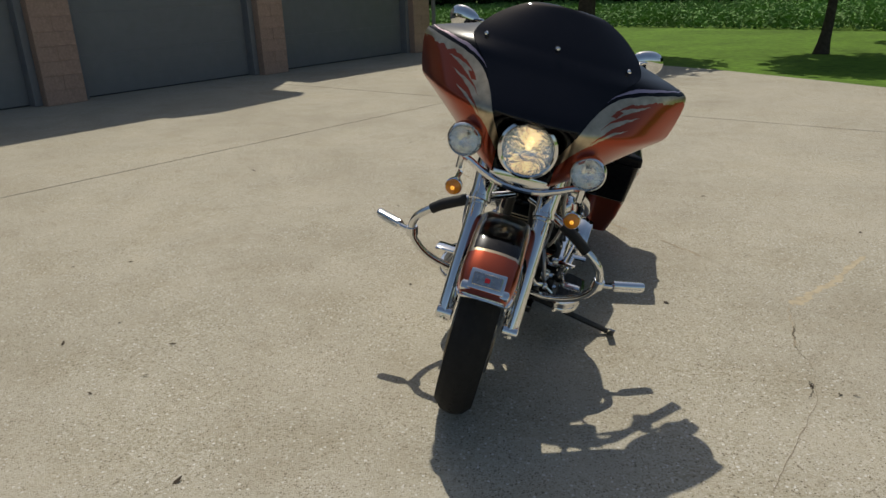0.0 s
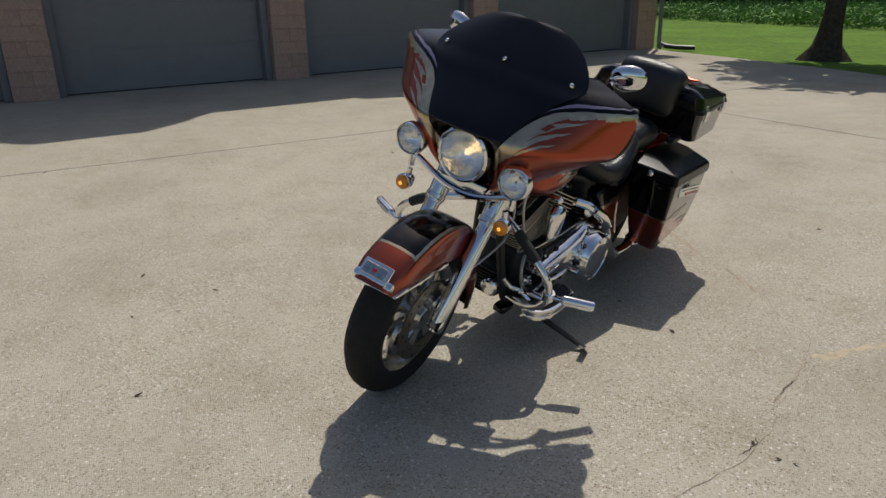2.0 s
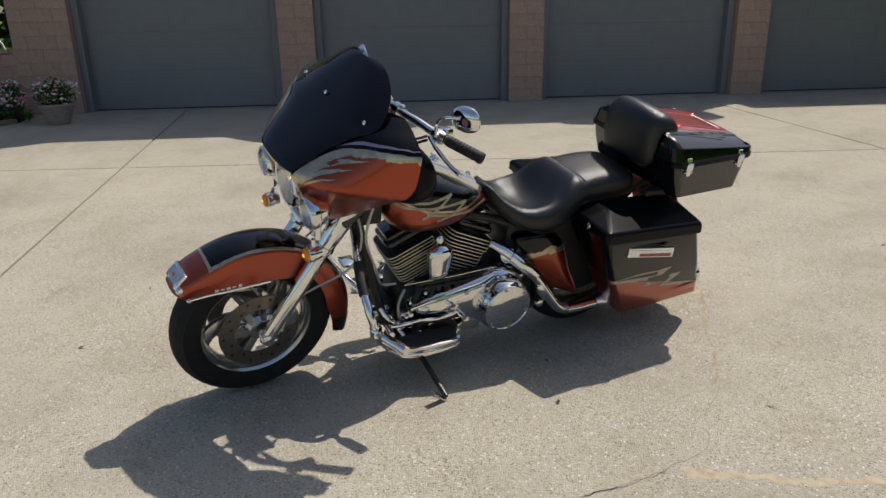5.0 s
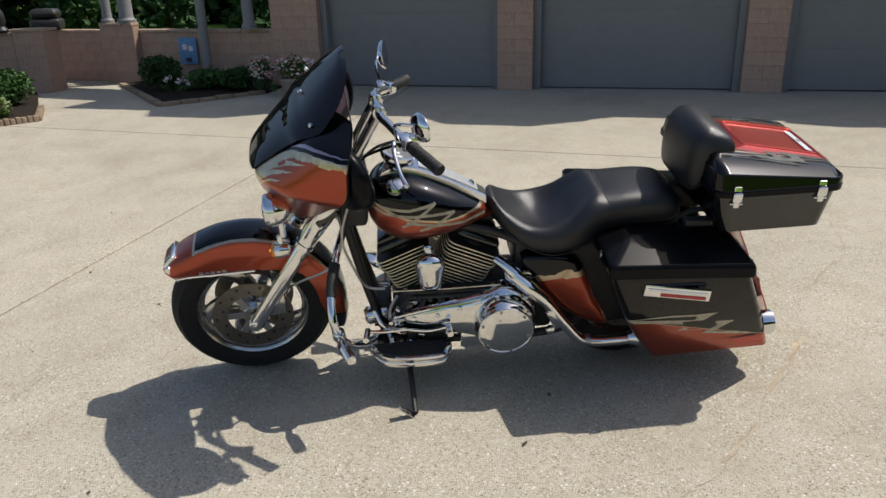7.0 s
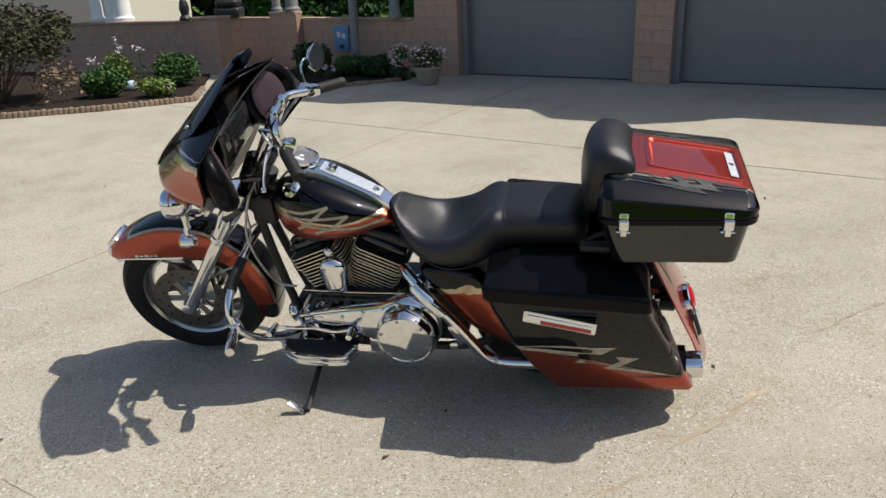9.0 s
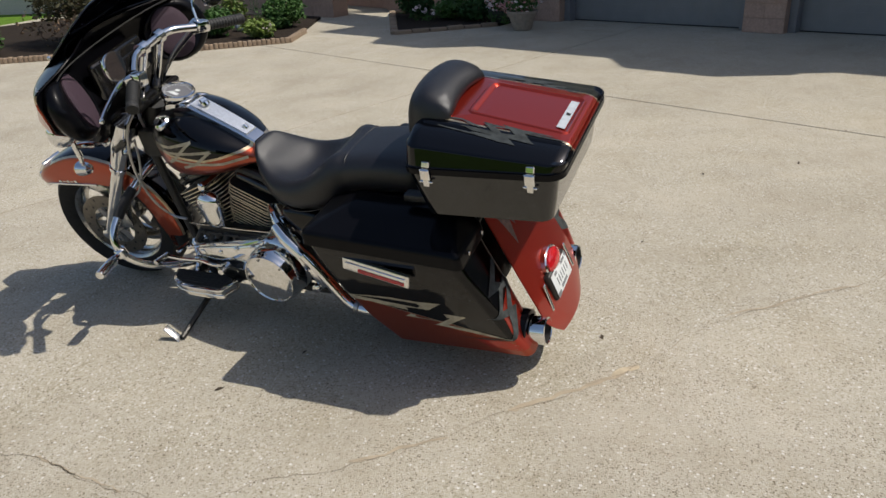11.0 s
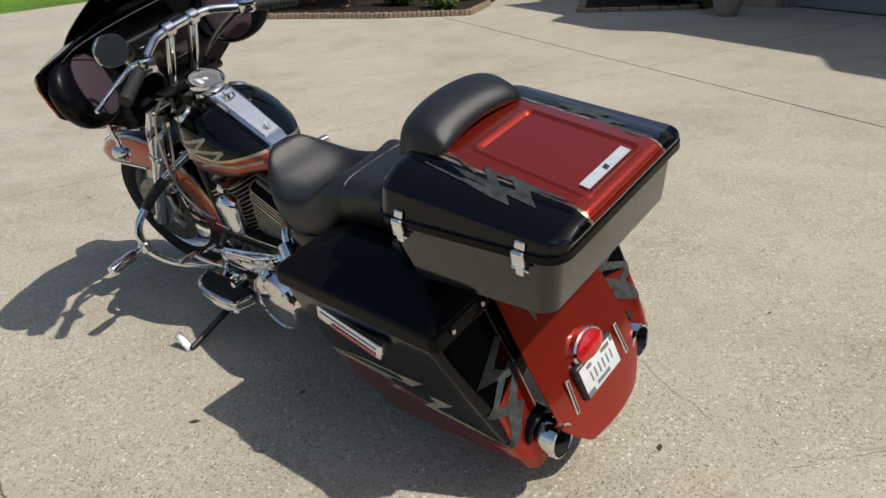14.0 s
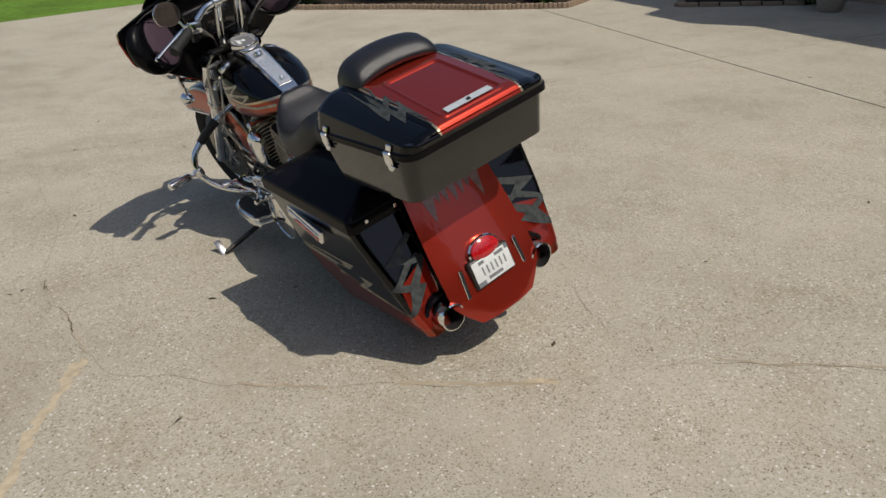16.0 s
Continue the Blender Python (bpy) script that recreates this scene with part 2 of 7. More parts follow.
def smooth_path(pts, sub=6, close=False):
    """Catmull-Rom through the points."""
    P = [Vector(p) for p in pts]
    out = []
    k = len(P)
    for i in range(k if close else k - 1):
        a, b, c, d = (P[(i - 1) % k] if close else P[max(i - 1, 0)]), P[i], P[(i + 1) % k], (P[(i + 2) % k] if close else P[min(i + 2, k - 1)])
        for s in range(sub):
            t = s / sub
            out.append(0.5 * ((2 * b) + (c - a) * t + (2 * a - 5 * b + 4 * c - d) * t * t + (3 * b - a - 3 * c + d) * t ** 3))
    if not close:
        out.append(P[-1])
    return out


def tube(bm, pts, r, n=10, sub=5, smooth=True, close=False, cap=True):
    """A round tube along a path; r is a number or one for each given point."""
    P = smooth_path(pts, sub, close) if smooth and len(pts) > 2 else [Vector(p) for p in pts]
    rs = r if isinstance(r, (list, tuple)) else [r] * 2
    rings = []
    up = None
    k = len(P)
    for i, p in enumerate(P):
        d = (P[(i + 1) % k] - P[i - 1]) if close else (P[min(i + 1, k - 1)] - P[max(i - 1, 0)])
        d.normalize()
        if up is None:
            up = d.orthogonal().normalized()
        up = (up - d * up.dot(d)).normalized()
        side = d.cross(up)
        f = i / max(k - 1, 1) * (len(rs) - 1)
        a = min(int(f), len(rs) - 2)
        rr = rs[a] + (rs[a + 1] - rs[a]) * (f - a)
        rings.append([p + (up * math.cos(2 * math.pi * j / n) + side * math.sin(2 * math.pi * j / n)) * rr for j in range(n)])
    if close:
        rings.append(rings[0])
    loft(bm, rings, cap=cap and not close)
    if close:
        bmesh.ops.remove_doubles(bm, verts=bm.verts, dist=1e-5)
    return bm


def lathe(bm, profile, m=Matrix(), n=32, cap=True):
    """Turns (radius, height) pairs about the local z axis, then places it by m."""
    rings = [[m @ Vector((r * math.cos(2 * math.pi * j / n), r * math.sin(2 * math.pi * j / n), h)) for j in range(n)] for r, h in profile]
    loft(bm, rings, cap=cap)
    return bm


def prism(bm, outline, z0, z1):
    """An upright prism over a plan outline."""
    loft(bm, [[Vector((x, y, z0)) for x, y in outline], [Vector((x, y, z1)) for x, y in outline]])
    return bm


def B():
    return bmesh.new()


def axis_m(origin, z_dir):
    """A pose at origin whose z axis points along z_dir."""
    return Matrix.Translation(origin) @ Vector(z_dir).to_track_quat("Z", "Y").to_matrix().to_4x4()


def leaf_cloud(name, material, points, size, parent=None, seed=1, flat=0.5, label=""):
    """Many small bent leaves, one mesh, at the given points."""
    rng = np.random.default_rng(seed)
    pts = np.asarray(points, dtype=float)
    k = len(pts)
    size = np.broadcast_to(np.asarray(size, dtype=float), (k,)) * rng.uniform(0.6, 1.4, k)
    d = rng.normal(size=(k, 3))
    d[:, 2] *= flat
    d /= np.linalg.norm(d, axis=1)[:, None]
    e = np.cross(d, rng.normal(size=(k, 3)))
    e /= np.linalg.norm(e, axis=1)[:, None]
    nrm = np.cross(d, e)
    s = size[:, None]
    v = np.stack([pts - d * s * 0.5, pts + e * s * 0.28 + nrm * s * 0.1, pts + d * s * 0.5, pts - e * s * 0.28 + nrm * s * 0.1], axis=1).reshape(-1, 3)
    f = np.arange(4 * k).reshape(k, 4)
    me = bpy.data.meshes.new(name)
    me.from_pydata(v.tolist(), [], f.tolist())
    me.materials.append(material)
    ob = new(name, me)
    if parent is not None:
        ob.parent = parent
    if label:
        ob["label"] = label
    return ob


def blob_points(center, radii, k, seed, shell=0.55):
    rng = np.random.default_rng(seed)
    d = rng.normal(size=(k, 3))
    d /= np.linalg.norm(d, axis=1)[:, None]
    r = rng.uniform(shell, 1.0, k) ** 0.6
    lump = 1 + 0.16 * np.sin(5 * d[:, 0] + seed) * np.cos(4 * d[:, 1] + 2 * seed) + 0.12 * np.sin(9 * d[:, 2] + seed)
    return np.array(center) + d * (r * lump)[:, None] * np.array(radii)


# ---- the plan: the garage front runs along ALONG, and OUT points away from it ----
ALONG, OUT = Vector((0.649, 0.761, 0)), Vector((0.761, -0.649, 0))


def plan(s, n, z=0.0):
    p = ALONG * s + OUT * n
    return Vector((p.x, p.y, z))


# the garage stands at a slight angle to the garden walls
GARAGE = Matrix(((0.550, 0.835, 0, -8.20), (0.835, -0.550, 0, 6.64), (0, 0, 1, 0), (0, 0, 0, 1)))


# ---- ground ----
def build_ground():
    bm = B()
    r = 900
    vs = [bm.verts.new((r * math.cos(a * math.pi / 24), r * math.sin(a * math.pi / 24), -0.04)) for a in range(48)]
    bm.faces.new(vs)
    tagged(part("ground", bm, LAWN), "wide mown green lawn round the driveway", "lawn", kind="structure")
    drive = thing("driveway", "pale washed concrete driveway with tooled joints and cracks", "driveway", kind="structure")
    bed = B()
    prism(bed, [(-14, -9), (7.5, -9), (6.6, 7.4), (5.9, 9.0), (5.0, 10.5), (3.9, 12.2), (2.4, 13.9), (0.8, 15.3), (-0.75, 16.6), (-1.9, 18.0), (-6, 17.0), (-13.5, 4.6), (-16, 0.5)], -0.12, -0.012)
    part("joint_bed", bed, GROUT, drive)
    # joints: one along the garage, two across
    rim = [(-14, -8.9), (7.4, -8.9), (6.6, 7.4), (5.9, 9.0), (5.0, 10.5), (3.9, 12.2), (2.4, 13.9), (0.8, 15.3), (-0.78, 16.55), (-1.95, 17.9), (-5.9, 16.8), (-13.4, 4.5), (-15.8, 0.4)]

    def clip(poly, p, d, side, gap=0.010):
        out = []
        nx, ny = -d[1] * side, d[0] * side
        dist = [(x - p[0]) * nx + (y - p[1]) * ny - gap for x, y in poly]
        for i, (x, y) in enumerate(poly):
            j = (i + 1) % len(poly)
            if dist[i] >= 0:
                out.append((x, y))
            if dist[i] * dist[j] < 0:
                f = dist[i] / (dist[i] - dist[j])
                out.append((x + (poly[j][0] - x) * f, y + (poly[j][1] - y) * f))
        return out
    along = ((-4.3, 4.2), (0.597, 0.802))
    across = (((-1.25, 1.10), (0.88, -0.475)), ((2.32, 8.08), (0.838, -0.545)))
    for side in (1, -1):
        half = clip(rim, *along, side)
        for cuts in ((-1, None), (1, -1), (None, 1)):
            cell = half
            for (p, d), which in zip(across, cuts):
                if which:
                    cell = clip(cell, p, d, which)
            bm = B()
            prism(bm, cell, -0.1, 0.0)
            es = [e for e in bm.edges if e.verts[0].co.z > -0.01 and e.verts[1].co.z > -0.01]
            bmesh.ops.bevel(bm, geom=es, offset=0.004, segments=1, affect="EDGES")
            part("slab", fix_normals(bm), CONCRETE, drive)
    return drive


drive = build_ground()
# ---- garage ----
def block_mesh(w, h, d=0.06):
    bm = B()
    box(bm, (-w / 2, -d, -h / 2), (w / 2, 0.0, h / 2), 0.005, 1)
    me = finish(bm)
    me.materials.append(BLOCK)
    return me


BLOCKS = {}


def block_face(parent, m, width, height, course=0.2, length=0.41, proud=0.006, joint=0.0035):
    """Lays blocks in running bond over a face: local x along it, z up, -y out of it."""
    rows = max(1, round(height / course))
    ch = height / rows
    for r in range(rows):
        x = 0.0
        first = length / 2 if r % 2 else length
        while x < width - 0.02:
            w = min(first, width - x)
            if width - x - w < 0.1:
                w = width - x
            first = length
            key = (round(w, 3), round(ch, 3))
            if key not in BLOCKS:
                BLOCKS[key] = block_mesh(w - joint, ch - joint)
            ob = new("block", BLOCKS[key])
            ob.parent = parent
            jig = 0.0025 * math.sin(37.1 * r + 11.7 * x)
            ob.matrix_local = m @ pose(x + w / 2, 0.06 - proud + jig, (r + 0.5) * ch)
            x += w


def build_garage():
    g = thing("garage", "tan split-face block garage with four wide grey doors", "garage", m=GARAGE, kind="structure")
    pillars = ((-4.08, -3.18), (0.0, 0.58), (3.77, 4.35), (7.69, 8.26), (12.03, 12.60))
    top, head = 2.84, 2.45
    core = B()
    box(core, (-4.08, -8.0, head), (12.60, -0.10, top))
    part("lintel", core, MORTAR, g)
    for a, b in pillars:
        core = B()
        box(core, (a, -0.75, -0.1), (b, 0.0, head - 0.002))
        part("pillar", core, MORTAR, g)
    for a, b in ((-4.08, -3.83), (12.35, 12.60)):
        core = B()
        box(core, (a, -8.0, -0.1), (b, -0.76, head - 0.002))
        part("wall", core, MORTAR, g)
    back = B()
    box(back, (-3.81, -8.0, -0.1), (12.33, -7.8, head - 0.004))
    part("wall", back, MORTAR, g)
    # doors of four sections each
    for (_, a), (b, _) in zip(pillars, pillars[1:]):
        lo, hi = a + 0.11, b - 0.11
        door = part("garage_door", B(), DOOR, g, "grey painted sectional garage door, shut")
        secs = 4
        for k in range(secs):
            z0, z1 = 0.02 + k * (head - 0.02) / secs, 0.02 + (k + 1) * (head - 0.02) / secs - 0.0015
            bm = B()
            box(bm, (lo, -0.36, z0), (hi, -0.31, z1), 0.002, 1)
            part("panel", bm, DOOR, door)
            for c in range(6):
                zc = z0 + 0.05 + c * (z1 - z0 - 0.1) / 5
                bm = B()
                box(bm, (lo + 0.01, -0.3098, zc - 0.014), (hi - 0.01, -0.3080, zc + 0.014), 0.0008, 1)
                part("rib", bm, DOOR, door)
        for x0, x1 in ((a, lo), (hi, b)):
            bm = B()
            box(bm, (x0 + 0.001, -0.38, 0.0), (x1 - 0.001, -0.14, head), 0.006, 1)
            part("jamb", bm, TRIM, g, "grey painted door jamb")
        bm = B()
        box(bm, (lo, -0.36, 0.001), (hi, -0.325, 0.02), 0.004, 1)
        part("seal", bm, BLACKMETAL, door, "black rubber door seal")
    # Out of view: heights and outlines set by the shadow edge on the drive.
    # unseen low eaves at both ends, a taller storey between them, and three hipped dormers on it
    for a, b, h in ((-5.2, -3.24, 3.48), (-3.24, 3.0, 6.0), (3.0, 8.9, 5.2), (8.9, 13.2, 3.22)):
        bm = B()
        box(bm, (max(a, -4.08), -7.9, top), (min(b, 12.6), -0.12, h - 0.18))
        part("upper_wall", bm, STUCCO, g, "unseen pale stucco wall added to carry the shadow-casting roof")
        bm = B()
        box(bm, (a, -8.6, h - 0.18), (b, 0.45, h), 0.01, 1)
        part("roof", bm, ROOFING, g, "unseen dark shingled roof edge, set to cast the drive's shadow")
    for line in (((-1.6, 6.005), (-0.6, 7.3), (0.5, 7.3), (0.5, 6.005)), ((2.65, 6.005), (3.75, 7.25), (4.85, 7.25), (4.85, 6.005)), ((6.73, 5.205), (6.95, 5.6), (7.75, 6.1), (9.1, 5.7), (9.1, 5.205))):
        bm = B()
        loft(bm, [[Vector((x, y, z)) for x, z in line] for y in (-7.0, 0.45)])
        part("dormer", fix_normals(bm), ROOFING, g, "unseen dark hipped block, shaped to cast the stepped shadow edge")
    bm = B()
    box(bm, (3.05, -7.0, 5.2), (4.8, 0.40, 6.0))
    part("dormer_wall", bm, STUCCO, g, "unseen pale stucco fill added under a hipped block")
    # downspout at the far corner
    bm = B()
    tube(bm, [(12.67, 0.08, top), (12.67, 0.08, 0.22), (12.70, 0.14, 0.10), (12.79, 0.34, 0.05)], 0.045, 8, 4)
    part("downspout", bm, TRIM, g, "grey painted metal downspout")
    bm = B()
    tube(bm, [(12.72, 0.2, 0.06), (12.85, 0.5, 0.04), (13.07, 0.75, 0.035)], 0.05, 8, 4)
    part("drain_hose", bm, BLACKMETAL, g, "black drain hose")
    for a, b in pillars:
        block_face(g, pose(a, 0, 0) @ Matrix.Rotation(math.pi, 4, "Z") @ pose(-(b - a), 0, 0), b - a, head + 0.38, 0.2, (b - a) if b - a < 0.7 else 0.45)
    return g


build_garage()


# ---- trees, crop and woods beyond the lawn ----
def tree(name, x, y, r, h, crown_r, seed, flare=1.0, label="", leaves=2600):
    t = thing(name, label, "tree", "shade trees on the lawn", pose(x, y, -0.04))
    bm = B()
    rings = []
    rng = random.Random(seed)
    for k in range(14):
        f = k / 13
        z = f * h * 0.62
        rr = r * (1 - 0.45 * f) + r * flare * 1.1 * math.exp(-z / 0.22)
        rings.append([Vector((rr * math.cos(a * math.pi / 8) * (1 + 0.22 * math.exp(-z / 0.3) * math.sin(3 * a * math.pi / 8 + seed)) + 0.08 * math.sin(z * 1.3), rr * math.sin(a * math.pi / 8) * (1 + 0.2 * math.exp(-z / 0.3) * math.cos(2 * a * math.pi / 8)), z)) for a in range(16)])
    loft(bm, rings)
    part("trunk", bm, BARK, t, "dark bark trunk with a flared foot")
    for k in range(7):
        a = k * 2.4 + seed
        z0 = h * (0.36 + 0.035 * k)
        e = (crown_r * 0.75 * math.cos(a), crown_r * 0.75 * math.sin(a), z0 + h * 0.22)
        bm = B()
        tube(bm, [(0, 0, z0), (e[0] * 0.4, e[1] * 0.4, z0 + h * 0.08), e], [r * 0.45, r * 0.28, r * 0.08], 7, 4)
        part("limb", bm, BARK, t)
    pts = [blob_points((crown_r * 0.62 * math.cos(k * 2.4 + seed), crown_r * 0.62 * math.sin(k * 2.4 + seed), h * (0.62 + 0.05 * (k % 4))), (crown_r * 0.52, crown_r * 0.52, h * 0.16), leaves // 9, seed * 10 + k, 0.3) for k in range(8)]
    pts.append(blob_points((0, 0, h * 0.8), (crown_r * 0.6, crown_r * 0.6, h * 0.2), leaves // 9, seed + 77, 0.3))
    leaf_cloud("crown", LEAF, np.concatenate(pts), 0.34, t, seed)
    return t


tree("shade_tree", 2.1, 16.0, 0.20, 5.6, 1.9, 3, 1.15, "tall shade tree with a dark flared trunk on lawn")
tree("shade_tree", 6.55, 14.7, 0.095, 4.8, 1.7, 5, 0.5, "slim young shade tree standing on the lawn")
tree("shade_tree", 10.6, 18.8, 0.16, 6.5, 2.2, 8, 0.9, "shade tree with dark trunk before the crop field")


def crop_field():
    rng = np.random.default_rng(4)
    k = 60000
    d = rng.uniform(0, 1, k) ** 1.2 * 13.0
    a = rng.uniform(-16, 20, k)
    # the field's near edge runs slantwise past the lawn
    e0, ed, en = np.array([3.4, 25.2]), np.array([0.79, -0.613]), np.array([0.613, 0.79])
    p = e0 + a[:, None] * ed + d[:, None] * en
    hump = 0.40 + 0.05 * np.sin(a * 1.9) * np.cos(a * 0.67 + d) + 0.05 * rng.normal(size=k)
    z = rng.uniform(0.05, 1, k) * np.clip(hump, 0.15, 0.9) - 0.04
    ob = leaf_cloud("crop_field", CROP, np.column_stack([p, z]), 0.145, None, 5, 0.6)
    tagged(ob, "dense green leafy crop beyond the lawn", "crop", kind="stuff")


crop_field()


def woodland(name, centre, bearing, span, dist, h, k, seed, label):
    """A belt of dark trees far off: trunks and layered leaf clumps."""
    rng = np.random.default_rng(seed)
    pts = []
    for i in range(k):
        a = radians(bearing + span * (rng.uniform() - 0.5))
        r = dist * rng.uniform(1.0, 1.25)
        hh = h * rng.uniform(0.7, 1.1)
        c = (centre[0] + r * math.cos(a), centre[1] + r * math.sin(a))
        for j in range(5):
            pts.append(blob_points((c[0] + rng.normal() * 1.2, c[1] + rng.normal() * 1.2, hh * (0.12 + 0.2 * j)), (2.6 - 0.25 * j, 2.6 - 0.25 * j, hh * 0.17), 130, seed * 100 + i * 7 + j, 0.4))
    ob = leaf_cloud(name, WOODS, np.concatenate(pts), 0.95, None, seed, 0.5)
    tagged(ob, label, "woods", kind="stuff")


woodland("woods_east", (0, 0), 58, 100, 43, 13, 130, 11, "dark belt of leafy woods beyond the field")
woodland("woods_west", (0, 0), 176, 60, 42, 10, 42, 12, "leafy garden trees beyond the low walls")


# ---- garden corner west of the garage ----
def low_wall(name, a, b, h, thick, label, pier_ends=(), cap=True):
    """A block wall from a to b, its blocks on the side to the right of a to b."""
    a, b = Vector((*a, 0)), Vector((*b, 0))
    d = (b - a).normalized()
    out = Vector((d.y, -d.x, 0))
    m = Matrix(((d.x, -out.x, 0, a.x), (d.y, -out.y, 0, a.y), (0, 0, 1, 0), (0, 0, 0, 1)))
    ln = (b - a).length
    w = thing(name, label, "wall", m=m, kind="structure")
    bm = B()
    box(bm, (0, 0.0, -0.1), (ln, thick, h))
    part("core", bm, MORTAR, w)
    if cap:
        x = 0.0
        while x < ln - 0.05:
            e = min(x + 0.6, ln)
            bm = B()
            box(bm, (x + 0.003, -0.03, h + 0.001), (e - 0.003, thick + 0.03, h + 0.06), 0.01, 1)
            part("cap_stone", bm, CAPSTONE, w)
            x = e
    block_face(w, Matrix(), ln, h, 0.2, 0.41)
    return w


def plan2(s, n):
    p = plan(s, n)
    return (p.x, p.y)


low_wall("wall_1", plan2(-11.6, -10.1), plan2(-4.30, -10.1), 0.95, 0.22, "low tan block wall with stone cap, in shade")
low_wall("wall_2", plan2(-8.3, -9.93), plan2(-7.45, -9.93), 1.08, 0.16, "short block pier in the low wall")
low_wall("wall_3", (-14.6, -7.7), (-11.9, -1.20), 1.0, 0.22, "low sunlit block wall beside the garden bed")
low_wall("wall_4", (-11.88, -1.19), (-11.66, -0.66), 1.06, 0.45, "block end pier of the low wall")


def post(name, x, y, r, z0, z1, material, label):
    bm = B()
    lathe(bm, [(r * 1.35, 0), (r * 1.35, 0.06), (r * 1.1, 0.09), (r, 0.12), (r * 0.95, z1 - z0 - 0.15), (r * 1.15, z1 - z0 - 0.08), (r * 1.3, z1 - z0)], Matrix.Translation((x, y, z0)), 20)
    return tagged(part(name, bm, material), label, "column", "porch columns")


post("porch_column", *plan2(-8.15, -10.02), 0.09, 1.13, 3.2, SHADEPOST, "slim grey porch column standing on the pier")
post("porch_column", *plan2(-7.65, -10.02), 0.13, 1.13, 3.2, SHADEPOST, "grey porch column standing on the pier")
post("porch_column", *plan2(-5.62, -9.78), 0.085, 0.0, 3.2, SHADEPOST, "dark grey porch post rising from the bed")
post("porch_column", *plan2(-4.75, -9.99), 0.10, 1.012, 3.2, SHADEPOST, "dark grey porch post beside the garage")
for dx, dy in ((0, 0), (0.12, 0.36)):
    post("porch_column", -13.22 + dx, -3.60 + dy, 0.12, 1.06, 3.4, WHITE, "white round column on the garden wall")
post("porch_column", -12.90, -2.92, 0.16, 1.06, 3.4, WHITE, "broad white column on the garden wall")


def porch_roof():
    bm = B()
    c = [plan(-11.5, -10.5), plan(-4.4, -10.5), plan(-4.4, -9.35), plan(-11.5, -9.35)]
    prism(bm, [(v.x, v.y) for v in c], 3.2, 3.42)
    tagged(part("porch_roof", fix_normals(bm), ROOFING), "dark porch roof carried by columns", "roof", kind="structure")


porch_roof()


def house():
    h = thing("house", "pale stucco house wall beyond the garden", "house", kind="structure")
    bm = B()
    box(bm, (-22, -14, -0.1), (-15.2, -4.2, 4.5))
    part("wall", bm, STUCCO, h)
    bm = B()
    box(bm, (-22.4, -14.4, 4.5), (-14.7, -3.8, 4.75), 0.02, 1)
    part("roof", bm, ROOFING, h)


house()


def bed(name, outline, label):
    bm = B()
    prism(bm, outline, -0.05, 0.045)
    tagged(part(name, fix_normals(bm), MULCH), label, "bed", kind="structure")


bed("bed_1", [(-8.86, 1.38), (-12.12, 0.52), (-12.42, 0.78), (-10.30, 3.30), (-9.6, 3.0)], "dark mulch bed against the low wall")
bed("bed_2", [(-8.16, -0.30), (-7.55, -1.4), (-7.15, -2.8), (-6.45, -4.6), (-5.95, -6.2), (-10, -8.8), (-14.2, -7.4), (-11.8, -1.4), (-11.5, -0.9), (-9.4, -0.48)], "dark mulch bed with shrubs and flowers")


def edging(name, pts, piece, h, t, label):
    """A row of small edging stones along a line."""
    e = thing(name, label, "edging", kind="structure")
    bm = B()
    box(bm, (-piece * 0.46, -t / 2, -0.03), (piece * 0.46, t / 2, h), 0.012, 2)
    me = finish(bm)
    me.materials.append(EDGING)
    P = [Vector((*p, 0)) for p in pts]
    for a, b in zip(P, P[1:]):
        d = b - a
        k = max(1, round(d.length / piece))
        for i in range(k):
            c = a + d * ((i + 0.5) / k)
            ob = new("edging_stone", me)
            ob.parent = e
            ob.matrix_local = pose(c.x, c.y, 0.006 * math.sin(i * 2.7), 0, 0, math.degrees(math.atan2(d.y, d.x)) + 4 * math.sin(i * 5.1))


edging("edging_1", [(-12.15, 0.45), (-8.80, 1.33), (-9.60, 2.95)], 0.30, 0.06, 0.12, "low stone edging round the shaded bed")
edging("edging_2", [(-9.3, -0.42), (-8.12, -0.24), (-7.49, -1.4), (-7.09, -2.8), (-6.39, -4.6), (-5.9, -6.2)], 0.072, 0.085, 0.08, "scalloped brick edging round the garden bed")


def shrub(name, x, y, r, h, k, material, seed, label, leaf=0.07, stems=6):
    s = thing(name, label, "shrub", "garden shrubs", pose(x, y, 0.04))
    for i in range(stems):
        a = i * 2.4 + seed
        bm = B()
        tube(bm, [(0, 0, 0), (r * 0.3 * math.cos(a), r * 0.3 * math.sin(a), h * 0.4), (r * 0.7 * math.cos(a), r * 0.7 * math.sin(a), h * 0.85)], [0.016, 0.011, 0.005], 6, 3)
        part("stem", bm, TWIG, s)
    pts = [blob_points((r * 0.3 * math.cos(i * 2.1 + seed), r * 0.3 * math.sin(i * 2.1 + seed), h * (0.5 + 0.06 * (i % 3))), (r * 0.72, r * 0.72, h * 0.46), k // 5, seed * 9 + i, 0.5) for i in range(5)]
    leaf_cloud("foliage", material, np.concatenate(pts), leaf, s, seed)
    return s


